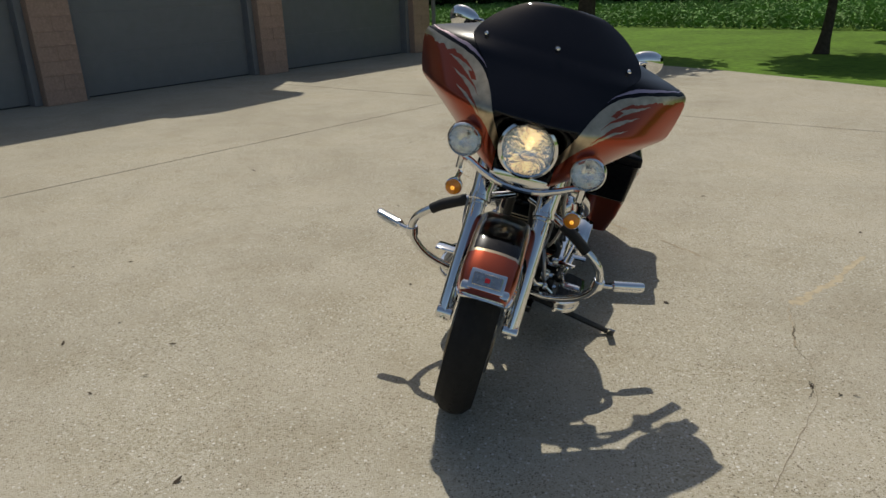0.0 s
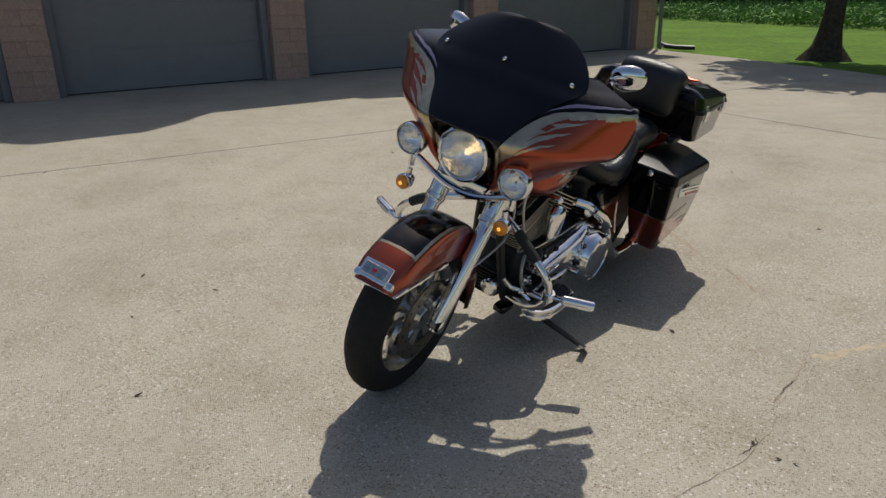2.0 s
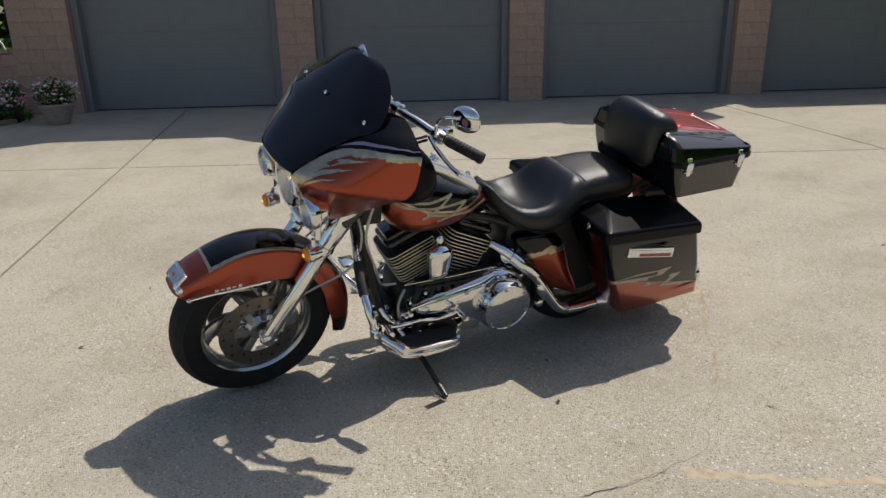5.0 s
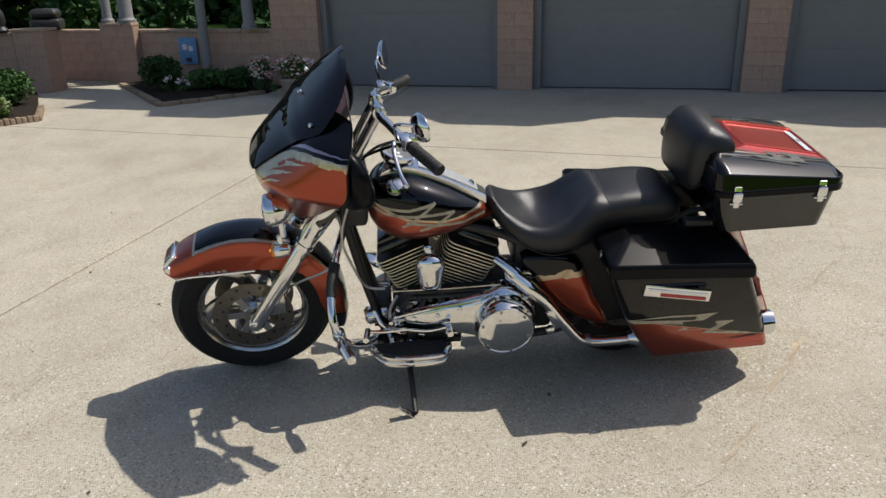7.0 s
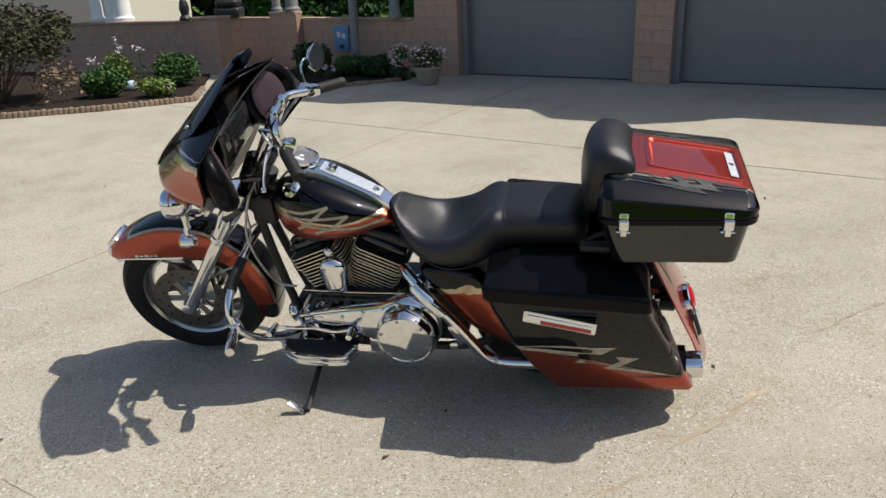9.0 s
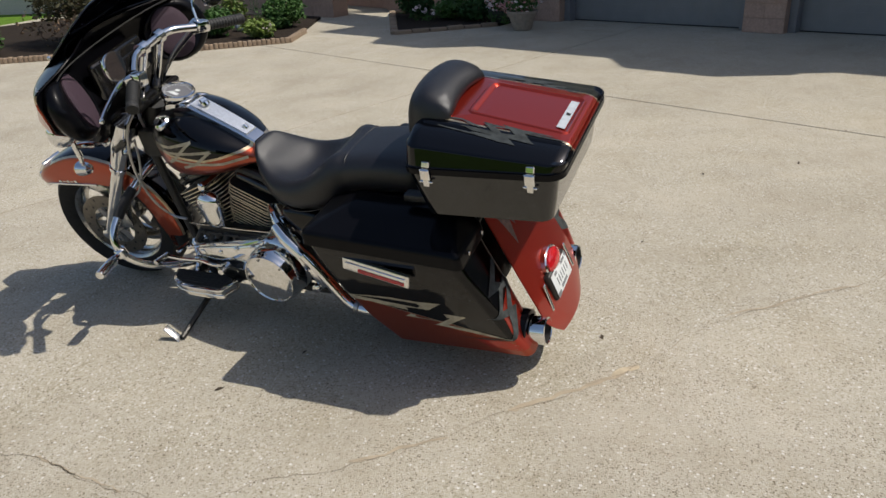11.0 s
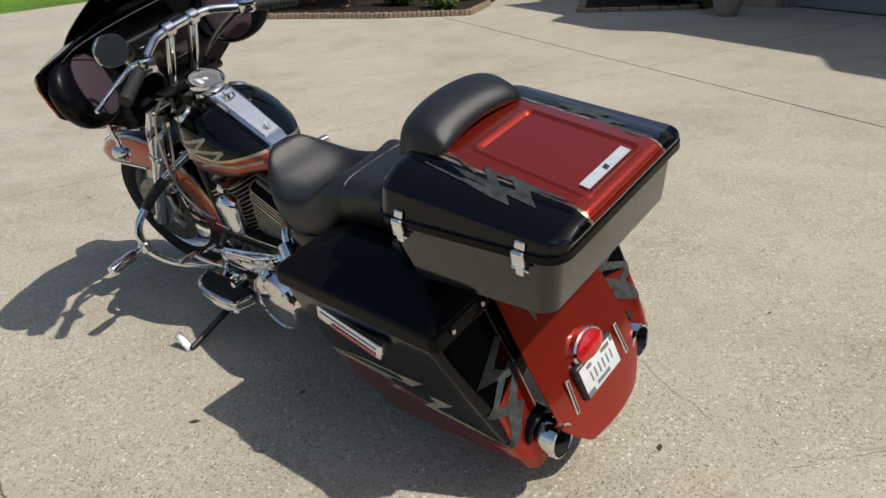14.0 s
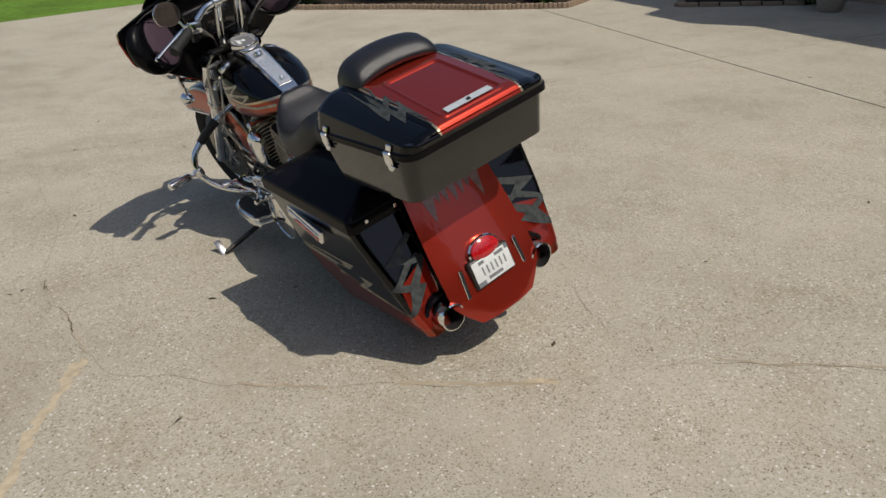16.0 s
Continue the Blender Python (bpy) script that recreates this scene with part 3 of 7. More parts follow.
shrub("round_shrub", -10.75, 1.28, 0.36, 0.58, 2400, CONIFER, 21, "clipped dark green round shrub by the wall")
shrub("round_shrub", -10.45, 2.05, 0.38, 0.34, 1700, SHRUB, 22, "low dark green shrub in the shaded bed")
shrub("round_shrub", -10.05, 2.55, 0.36, 0.36, 1600, CONIFER, 23, "low spreading evergreen shrub")
shrub("round_shrub", -8.74, -1.80, 0.36, 0.46, 2600, SHRUB, 24, "rounded green box shrub in the bed")
shrub("round_shrub", -9.75, -1.00, 0.40, 0.54, 2600, SHRUB, 25, "rounded green shrub near the edging")
shrub("lime_shrub", -8.52, -0.92, 0.30, 0.28, 1300, LIME, 26, "small lime green shrub")
shrub("lime_shrub", -10.2, -2.15, 0.26, 0.55, 700, LIME, 27, "tall lime green flowering shrub")
shrub("round_shrub", -6.8, -4.9, 0.45, 0.55, 2000, SHRUB, 31, "bright green round shrub at the bed's edge")


def big_bush():
    s = thing("russet_bush", "large russet and green bush with bare twigs", "bush", m=pose(-8.5, -3.5, 0.04))
    rng = random.Random(5)
    for i in range(46):
        a = rng.uniform(0, 2 * math.pi)
        rr = rng.uniform(0.35, 1.1)
        z = rng.uniform(0.5, 1.5)
        bm = B()
        tube(bm, [(0.15 * math.cos(a), 0.15 * math.sin(a), 0), (rr * 0.5 * math.cos(a), rr * 0.6 * math.sin(a), z * 0.55), (rr * math.cos(a + 0.15), rr * 1.15 * math.sin(a + 0.15), z)], [0.014, 0.009, 0.003], 5, 3)
        part("twig", bm, TWIG, s)
    pts = []
    for i in range(15):
        a = i * 2.4
        pts.append(blob_points((0.66 * math.cos(a), 0.82 * math.sin(a), 0.75 + 0.50 * ((i * 7) % 5) / 4), (0.55, 0.62, 0.36), 520, 40 + i, 0.35))
    leaf_cloud("foliage", BROWNLEAF, np.concatenate(pts), 0.085, s, 6)
    low = [blob_points((0.95 * math.cos(i * 1.3), 1.2 * math.sin(i * 1.3), 0.35), (0.4, 0.4, 0.3), 120, 70 + i, 0.3) for i in range(5)]
    leaf_cloud("dry_leaves", TWIG, np.concatenate(low), 0.08, s, 8)


big_bush()


def flower(x, y, h, material, seed, label, n=6, spread=0.14):
    f = thing("flower", label, "flower", "garden flowers", pose(x, y, 0.04))
    rng = random.Random(seed)
    bm = B()
    heads = []
    for i in range(n):
        a, r = rng.uniform(0, 6.28), spread * rng.uniform(0.2, 1)
        hh = h * rng.uniform(0.7, 1.05)
        heads.append((r * math.cos(a), r * math.sin(a), hh))
        tube(bm, [(0.2 * r * math.cos(a), 0.2 * r * math.sin(a), 0), heads[-1]], 0.003, 4)
    part("stalk", bm, SHRUB, f)
    pts = np.concatenate([np.array(p) + np.random.default_rng(seed * 31 + i).normal(size=(7, 3)) * 0.016 for i, p in enumerate(heads)])
    leaf_cloud("petals", material, pts, 0.045, f, seed)["kind"] = "stuff"
    leaf_cloud("leaves", SHRUB, blob_points((0, 0, h * 0.3), (spread, spread, h * 0.28), 50, seed + 3, 0.2), 0.05, f, seed + 1)


for i, (x, y, hh, mt, lab) in enumerate(((-10.35, 1.36, 0.24, PETAL, "white flower clump at the bed's corner"), (-10.2, 1.62, 0.18, PETAL, "low white flowers in the bed"), (-10.1, -2.05, 0.80, PETAL, "tall white garden flowers"), (-9.8, -2.35, 0.5, PETAL, "white garden flowers before the bush"), (-10.3, -1.75, 0.7, PETAL, "white flowers on thin stalks"), (-8.45, -0.75, 0.2, PETAL, "small white flowers at the edging"), (-9.62, 2.88, 0.36, PETAL, "white flowers beside the pot"), (-9.45, 3.1, 0.30, PINK, "pink flowers beside the pot"))):
    flower(x, y, hh, mt, 50 + i, lab)


def pot(name, x, y, r, h, material, label, seed):
    p = thing(name, label, "flower pot", m=pose(x, y, 0.0))
    bm = B()
    lathe(bm, [(r * 0.55, 0), (r * 0.62, h * 0.04), (r * 0.80, h * 0.5), (r * 0.98, h * 0.86), (r * 1.06, h * 0.88), (r * 1.06, h), (r * 0.92, h), (r * 0.90, h * 0.85)], n=28, cap=False)
    part("bowl", bm, material, p, "round stone bowl")
    bm = B()
    lathe(bm, [(r * 0.90, h * 0.86), (r * 0.3, h * 0.90), (0.004, h * 0.91)], n=20, cap=False)
    part("soil", bm, MULCH, p)
    leaf_cloud("leaves", SHRUB, blob_points((0, 0, h + 0.14), (r * 1.15, r * 1.15, 0.2), 700, seed, 0.2), 0.06, p, seed)
    leaf_cloud("petals", PINK, blob_points((0, 0, h + 0.18), (r * 1.2, r * 1.2, 0.2), 160, seed + 2, 0.85), 0.05, p, seed + 4)["kind"] = "stuff"
    leaf_cloud("petals", PETAL, blob_points((0.05, 0, h + 0.16), (r * 1.2, r * 1.2, 0.2), 110, seed + 5, 0.85), 0.05, p, seed + 6)["kind"] = "stuff"


pot("flower_pot", -9.02, 3.42, 0.24, 0.30, POTCLAY, "stone pot of pink and white flowers", 61)
pot("flower_pot", -9.75, 2.95, 0.17, 0.24, BLACKMETAL, "dark pot of pale flowers", 64)


def blue_sign():
    c = plan(-6.25, -10.03, 0.62)
    m = Matrix(((ALONG.x, OUT.x, 0, c.x), (ALONG.y, OUT.y, 0, c.y), (0, 0, 1, c.z), (0, 0, 0, 1)))
    s = thing("blue_sign", "small blue sign hung on the low wall", "sign", m=m)
    bm = B()
    box(bm, (-0.21, -0.008, -0.24), (0.21, 0.010, 0.24), 0.01, 2)
    part("board", bm, SIGNBLUE, s)
    for x0, x1, z0, z1 in ((-0.12, -0.02, 0.02, 0.12), (0.02, 0.12, 0.0, 0.09)):
        bm = B()
        box(bm, (x0, 0.0105, z0), (x1, 0.0125, z1), 0.002, 1)
        part("bar", bm, PETAL, s)
    bm = B()
    box(bm, (-0.07, 0.0105, -0.2), (0.07, 0.0125, -0.12), 0.02, 2)
    part("bar", bm, BLACKMETAL, s)


blue_sign()


def conifer(x, y, h, r, seed):
    t = thing("conifer", "dark green conical garden evergreen", "tree", "garden evergreens", pose(x, y, -0.04))
    bm = B()
    tube(bm, [(0, 0, 0), (0, 0, h * 0.95)], [0.14, 0.02], 8)
    part("trunk", bm, BARK, t)
    rng = np.random.default_rng(seed)
    k = 1500
    f = rng.uniform(0, 1, k) ** 0.75
    z = h * (1 - f) * 0.97 + 0.1
    a = rng.uniform(0, 6.283, k)
    rr = r * f * rng.uniform(0.55, 1.08, k) * (1 + 0.15 * np.sin(z * 9))
    leaf_cloud("foliage", CONIFER, np.column_stack([rr * np.cos(a), rr * np.sin(a), z]), 0.30, t, seed)


for i, (x, y, hh, r) in enumerate(((-23, 1.0, 4.2, 1.2), (-21, 3.6, 3.4, 1.0), (-19.5, 5.6, 3.0, 0.9), (-26, -2.0, 4.6, 1.3), (-24, 6.5, 4.4, 1.3), (-20.5, -0.4, 2.6, 0.8))):
    conifer(x, y, hh, r, 80 + i)


def garden_arch():
    a = thing("garden_arch", "white curved garden ornament on the lawn", "ornament", m=pose(-22.0, 4.0, -0.04, 0, 0, 60))
    for dx in (0.0, 0.45):
        bm = B()
        tube(bm, [(dx - 0.35, 0, 0), (dx - 0.3, 0, 0.65), (dx, 0, 0.95), (dx + 0.35, 0, 0.85), (dx + 0.45, 0, 0.6)], [0.06, 0.055, 0.05, 0.04, 0.03], 8, 4)
        part("tube", bm, WHITE, a)


garden_arch()
bm = B()
box(bm, (-0.32, -0.28, 0), (0.32, 0.28, 0.22), 0.06, 3)
box(bm, (-0.30, -0.26, 0.22), (0.30, 0.26, 0.42), 0.12, 3)
g = part("grill", bm, BLACKMETAL)
g.matrix_world = pose(-14.05, -0.98, 1.01)
tagged(g, "black lidded grill on the low wall", "grill")
bm = B()
lathe(bm, [(0.11, 0), (0.12, 0.04), (0.07, 0.10), (0.10, 0.22), (0.08, 0.34), (0.05, 0.40), (0.02, 0.46)], n=18)
u = part("garden_urn", bm, BLACKMETAL)
u.matrix_world = pose(-11.95, -1.35, 1.061)
tagged(u, "dark urn standing on the block wall", "urn")
bm = B()
box(bm, (-0.14, -0.10, 0), (0.14, 0.10, 0.16), 0.06, 3)
r_ = part("garden_stone", bm, mat("pale_blue_stone", (0.42, 0.50, 0.58), 0.7, vary=0.2, scale=20))
r_.matrix_world = pose(-9.45, -1.68, 0.04, 0, 0, 30)
tagged(r_, "pale blue stone lying in the bed", "stone")
# ---- motorcycle: x forward, y to its left, z up, all in its own frame ----
from mathutils.bvhtree import BVHTree

BIKE_AT, BIKE_HEADING, BIKE_LEAN, STEER = (0.357, 3.334), 13.3, 12.5, 7.0
_h, _a = radians(BIKE_HEADING), radians(BIKE_LEAN)
fwd = Vector((-math.sin(_h), -math.cos(_h), 0))
left0 = Vector((math.cos(_h), -math.sin(_h), 0))
upv = Vector((0, 0, 1)) * math.cos(_a) + left0 * math.sin(_a)
leftv = left0 * math.cos(_a) - Vector((0, 0, 1)) * math.sin(_a)
BIKE = Matrix(((fwd.x, leftv.x, upv.x, BIKE_AT[0]), (fwd.y, leftv.y, upv.y, BIKE_AT[1]), (fwd.z, leftv.z, upv.z, 0.0), (0, 0, 0, 1)))
bike = thing("motorcycle", "orange and black touring motorcycle leaning on its side stand", "motorcycle", m=BIKE)
STEERED = Matrix.Translation((0.918, 0.003, 0.966)) @ Matrix.Rotation(radians(STEER), 4, Vector((-0.45, 0, 0.893))) @ Matrix.Translation((-0.90, 0.005, -0.95))


# ---- motorcycle materials ----
ORANGE_C, RED_C, BLACK_C, SILVER_C, LINE_C = (0.335, 0.060, 0.028), (0.42, 0.036, 0.020), (0.003, 0.003, 0.004), (0.62, 0.51, 0.355), (0.46, 0.35, 0.40)


def paint(name, scheme=None, low=ORANGE_C, gloss=0.85):
    """Clear-coated paint; scheme(x, |y|, z, noise) gives (is_black, is_silver, is_line) masks over the low colour."""
    m = bpy.data.materials.new(name)
    m.use_nodes = True
    nt = m.node_tree
    n, l = nt.nodes, nt.links
    b = n["Principled BSDF"]
    b.inputs["Roughness"].default_value = 0.28
    b.inputs["Metallic"].default_value = 0.80 if low is RED_C else 0.93
    b.inputs["Specular IOR Level"].default_value = 0.08
    b.inputs["Coat IOR"].default_value = 1.43
    b.inputs["Coat Weight"].default_value = gloss
    b.inputs["Coat Roughness"].default_value = 0.035
    tc = n.new("ShaderNodeTexCoord")
    sp = n.new("ShaderNodeSeparateXYZ")
    l.new(tc.outputs["Object"], sp.inputs[0])
    x, y, z = (Ex(nt, s) for s in sp.outputs)
    t = n.new("ShaderNodeTexNoise")
    t.inputs["Scale"].default_value = 26
    t.inputs["Detail"].default_value = 4
    l.new(tc.outputs["Object"], t.inputs["Vector"])
    flake = n.new("ShaderNodeTexNoise")
    flake.inputs["Scale"].default_value = 900
    l.new(tc.outputs["Object"], flake.inputs["Vector"])
    fm = Ex(nt, flake.outputs["Fac"]) * 0.5 + 0.75

    def mixc(a, c, f):
        k = n.new("ShaderNodeMix")
        k.data_type = "RGBA"
        l.new(f.sock, k.inputs[0])
        for i, v in ((6, a), (7, c)):
            if isinstance(v, tuple):
                k.inputs[i].default_value = (*v, 1)
            else:
                l.new(v, k.inputs[i])
        return k.outputs[2]
    base = mixc(tuple(v * 0.55 for v in low), low, fm)
    if scheme:
        black, silver, line = scheme(x, y.abs(), z, Ex(nt, t.outputs["Fac"]), y)
        sil = mixc((0.25, 0.20, 0.135), SILVER_C, (Ex(nt, t.outputs["Fac"]) * 1.5 + -0.12).least(1.0).most(0.0))
        if silver is not None:
            base = mixc(base, sil, silver)
        if line is not None:
            base = mixc(base, LINE_C, line)
        base = mixc(base, BLACK_C, black)
    l.new(base, b.inputs["Base Color"])
    return m


def tank_scheme(x, y, z, f, sy):
    d = z - ((x - 0.30).abs() * 0.14 + 0.800 + (x - 0.45).most(0.0) * 0.28) + (f - 0.5) * 0.006
    return d.over(0.004), d.over(-0.006), None


def bag_scheme(x, y, z, f, sy):
    d = z - (x * 0.245 + 0.546) + (f - 0.5) * 0.004
    return d.over(0.001), d.over(-0.001), None


def fender_scheme(x, y, z, f, sy):
    side = y - 0.078
    front = x - 1.275
    d = side.most(front) + (f - 0.5) * 0.004
    return d.under(-0.004), d.under(0.006), None


def fairing_scheme(x, y, z, f, sy):
    # the dark field narrows to the lamp; its edge climbs steeply, then runs out along the wings
    c = (y - 0.105).most(0.0)
    rise = (c * 11.0).op("TANH")
    edge = rise * 0.235 + 0.93 + c * 0.115
    d = z - edge + (f - 0.5) * 0.010
    inner = y.under(0.108)
    black = d.over(0.0).most(inner)
    # a tan field beside the lamp that breaks into long tongues running outwards, and thin slate patches to the tip
    low = (c * 0.70 + 0.045).least(0.112) * -1.0
    saw = (d * 30.0 + f * 0.12).op("FRACT")
    tip = saw * 0.12 + 0.230 + (d + 0.05) * 0.9
    field = (d - low).over(0.0) * y.under(tip)
    patch = (d + 0.024 + (f - 0.5) * 0.03).over(0.0) * y.over(0.22)
    gap = ((y - 0.255).abs() + (d + 0.045).abs() * 1.6).under(0.020)
    silver = field.most(patch) * (gap * -1.0 + 1.0)
    # a lavender sliver floats in the black above the edge and narrows to both ends
    thick = ((y - 0.20).least((y * -1.0 + 0.475) * 0.6) * 0.12).least(0.011)
    line = (d - 0.012 - thick).under(0.0) * (d - 0.012).over(0.0) * thick.over(0.0)
    return black * (line * -1.0 + 1.0), silver, line


def trunk_scheme(x, y, z, f, sy):
    d = y - 0.168 + (f - 0.5) * 0.004
    return d.over(0.004).most(z.under(0.962)), d.over(-0.004), None


def side_scheme(x, y, z, f, sy):
    d = z - 0.50 + x * 0.1 + (f - 0.5) * 0.05
    return d.over(0.03), d.over(0.0), None


PAINT_TANK = paint("tank_paint", tank_scheme)
PAINT_BAG = paint("bag_paint", bag_scheme)
PAINT_FENDER = paint("fender_paint", fender_scheme)
PAINT_FAIRING = paint("fairing_paint", fairing_scheme, gloss=0.55)
PAINT_TRUNK = paint("trunk_lid_paint", trunk_scheme, RED_C)
PAINT_SIDE = paint("side_cover_paint", side_scheme)
PAINT_RED = paint("red_paint", None, RED_C)
BLACKGLOSS = mat("black_gloss", (0.003, 0.003, 0.004), 0.3, coat=0.18, vary=0.1, scale=30, spec=0.05)
SATIN = mat("black_satin", (0.008, 0.0075, 0.007), 0.09, spec=0.4, coat=0.7, vary=0.15, scale=25, bump=0.012, bump_scale=400)
TINT = mat("smoked_shield", (0.004, 0.004, 0.007), 0.4, spec=0.0, coat=0.62, vary=0.1, scale=12)
CHROME = mat("chrome", (0.78, 0.78, 0.78), 0.07, 1.0, vary=0.05, scale=14)
POLISH = mat("polished_alloy", (0.62, 0.61, 0.59), 0.2, 1.0, vary=0.1, scale=30)
STEEL = mat("brushed_steel", (0.45, 0.44, 0.43), 0.38, 1.0, vary=0.15, scale=60)
BRUSHED = mat("bright_brushed_steel", (0.70, 0.72, 0.75), 0.32, 0.8, vary=0.12, scale=70)
DISCSTEEL = mat("brake_disc_steel", (0.24, 0.215, 0.18), 0.35, 1.0, vary=0.2, scale=50)
DARKALLOY = mat("dark_alloy", (0.05, 0.048, 0.045), 0.45, 0.7, vary=0.25, scale=30, bump=0.1, bump_scale=120)
ENGINEBLACK = mat("engine_black", (0.014, 0.014, 0.014), 0.5, 0.0, vary=0.2, scale=40, bump=0.15, bump_scale=200)
# Machined fin edges; the tan is the ground's reflection put into the colour.
FINEDGE = mat("fin_alloy_ground_tint", (0.85, 0.75, 0.55), 0.5, 0.5, vary=0.15, scale=60)
RUBBER = mat("tyre_rubber", (0.014, 0.014, 0.014), 0.8, vary=0.25, scale=30, bump=0.25, bump_scale=120, spec=0.3)
GRIPRUBBER = mat("grip_rubber", (0.012, 0.012, 0.012), 0.65, vary=0.2, scale=40, bump=0.2, bump_scale=300)
VINYL = mat("seat_vinyl", (0.0105, 0.0105, 0.013), 0.36, vary=0.12, scale=18, bump=0.18, bump_scale=520, spec=0.5)
SPEAKERCLOTH = mat("speaker_cover", (0.042, 0.022, 0.035), 0.75, vary=0.12, scale=30, bump=0.2, bump_scale=500)
AMBER = mat("amber_lens", (0.75, 0.26, 0.02), 0.15, coat=0.6)
REDLENS = mat("red_lens", (0.42, 0.01, 0.015), 0.12, coat=0.8, vary=0.3, scale=90)
LAMPLENS = mat("silvered_lens", (0.42, 0.43, 0.44), 0.16, 0.9, coat=0.8, vary=0.3, scale=60)
PLATE = mat("number_plate", (0.62, 0.64, 0.64), 0.4, vary=0.08, scale=60)
PLATEGREEN = mat("plate_print", (0.16, 0.17, 0.18), 0.5, vary=0.2, scale=60)
GAUGEFACE = mat("gauge_face", (0.13, 0.13, 0.14), 0.4, vary=0.1, scale=90)
MIRRORGLASS = mat("mirror_glass", (0.50, 0.50, 0.50), 0.02, 1.0)
CAST = mat("cast_wheel_alloy", (0.50, 0.49, 0.47), 0.24, 1.0, vary=0.1, scale=40)


def lens_glass():
    m = bpy.data.materials.new("lamp_glass")
    m.use_nodes = True
    b = m.node_tree.nodes["Principled BSDF"]
    b.inputs["Base Color"].default_value = (0.95, 0.96, 0.97, 1)
    b.inputs["Roughness"].default_value = 0.03
    b.inputs["Transmission Weight"].default_value = 1.0
    b.inputs["IOR"].default_value = 1.45
    nt = m.node_tree
    tc = nt.nodes.new("ShaderNodeTexCoord")
    flute = nt.nodes.new("ShaderNodeTexWave")
    flute.bands_direction = "Y"
    flute.inputs["Scale"].default_value = 34
    flute.inputs["Distortion"].default_value = 1.5
    bp = nt.nodes.new("ShaderNodeBump")
    bp.inputs["Strength"].default_value = 0.2
    bp.inputs["Distance"].default_value = 0.004
    nt.links.new(tc.outputs["Object"], flute.inputs["Vector"])
    nt.links.new(flute.outputs["Fac"], bp.inputs["Height"])
    nt.links.new(bp.outputs["Normal"], b.inputs["Normal"])
    return m


GLASS = lens_glass()
BULB = bpy.data.materials.new("bulb")
BULB.use_nodes = True
_b = BULB.node_tree.nodes["Principled BSDF"]
_b.inputs["Base Color"].default_value = (0.9, 0.75, 0.5, 1)
_b.inputs["Emission Color"].default_value = (1.0, 0.72, 0.38, 1)
_b.inputs["Emission Strength"].default_value = 1.5
AMBERBULB = bpy.data.materials.new("amber_bulb")
AMBERBULB.use_nodes = True
_b = AMBERBULB.node_tree.nodes["Principled BSDF"]
_b.inputs["Base Color"].default_value = (0.9, 0.4, 0.05, 1)
_b.inputs["Emission Color"].default_value = (1.0, 0.42, 0.05, 1)
_b.inputs["Emission Strength"].default_value = 1.6
REFLECTOR = mat("lamp_reflector", (0.92, 0.91, 0.90), 0.12, 1.0, vary=0.12, scale=45, bump=0.4, bump_scale=55)


def front(bm):
    """Turns a part of the front end with the bars."""
    TURNED.add(id(bm))
    return bm


def mirrored(bm):
    bmesh.ops.transform(bm, matrix=Matrix.Diagonal((1, -1, 1, 1)), verts=bm.verts)
    bmesh.ops.reverse_faces(bm, faces=bm.faces)
    return bm


def both(name, make, material, parent, label="", steer=False, names=None, sharp=35, flat=False):
    """A part on the left and its twin on the right."""
    out = []
    for side in (1, -1):
        bm = fix_normals(make())
        if side < 0:
            mirrored(bm)
        if steer:
            front(bm)
        out.append(part(name, bm, material, parent, label, sharp, flat))
    return out


def round_rect(x0, x1, y0, y1, z, r, k=4):
    """A rounded rectangle in plan at height z."""
    pts = []
    for cx, cy, a0 in ((x1 - r, y1 - r, 0), (x0 + r, y1 - r, 90), (x0 + r, y0 + r, 180), (x1 - r, y0 + r, 270)):
        for i in range(k + 1):
            a = radians(a0 + 90 * i / k)
            pts.append(Vector((cx + r * math.cos(a), cy + r * math.sin(a), z)))
    return pts


def sup(cx, hw, z0, z1, n=28, e=2.6, e2=None):
    """A rounded section across the machine at x = cx."""
    out = []
    for i in range(n):
        a = 2 * math.pi * i / n
        c, s = math.cos(a), math.sin(a)
        ex = e if s >= 0 or e2 is None else e2
        y = math.copysign(abs(c) ** (2 / ex), c) * hw
        z = (z0 + z1) / 2 + math.copysign(abs(s) ** (2 / ex), s) * (z1 - z0) / 2
        out.append(Vector((cx, y, z)))
    return out


def lerp_rows(rows, k):
    """Fills in k smooth rows between tuples of numbers."""
    P = np.array(rows, dtype=float)
    out = []
    m = len(P)
    for i in range(m - 1):
        a, b, c, d = P[max(i - 1, 0)], P[i], P[i + 1], P[min(i + 2, m - 1)]
        for s in range(k):
            t = s / k
            out.append(0.5 * (2 * b + (c - a) * t + (2 * a - 5 * b + 4 * c - d) * t * t + (3 * b - a - 3 * c + d) * t ** 3))
    out.append(P[-1])
    return out


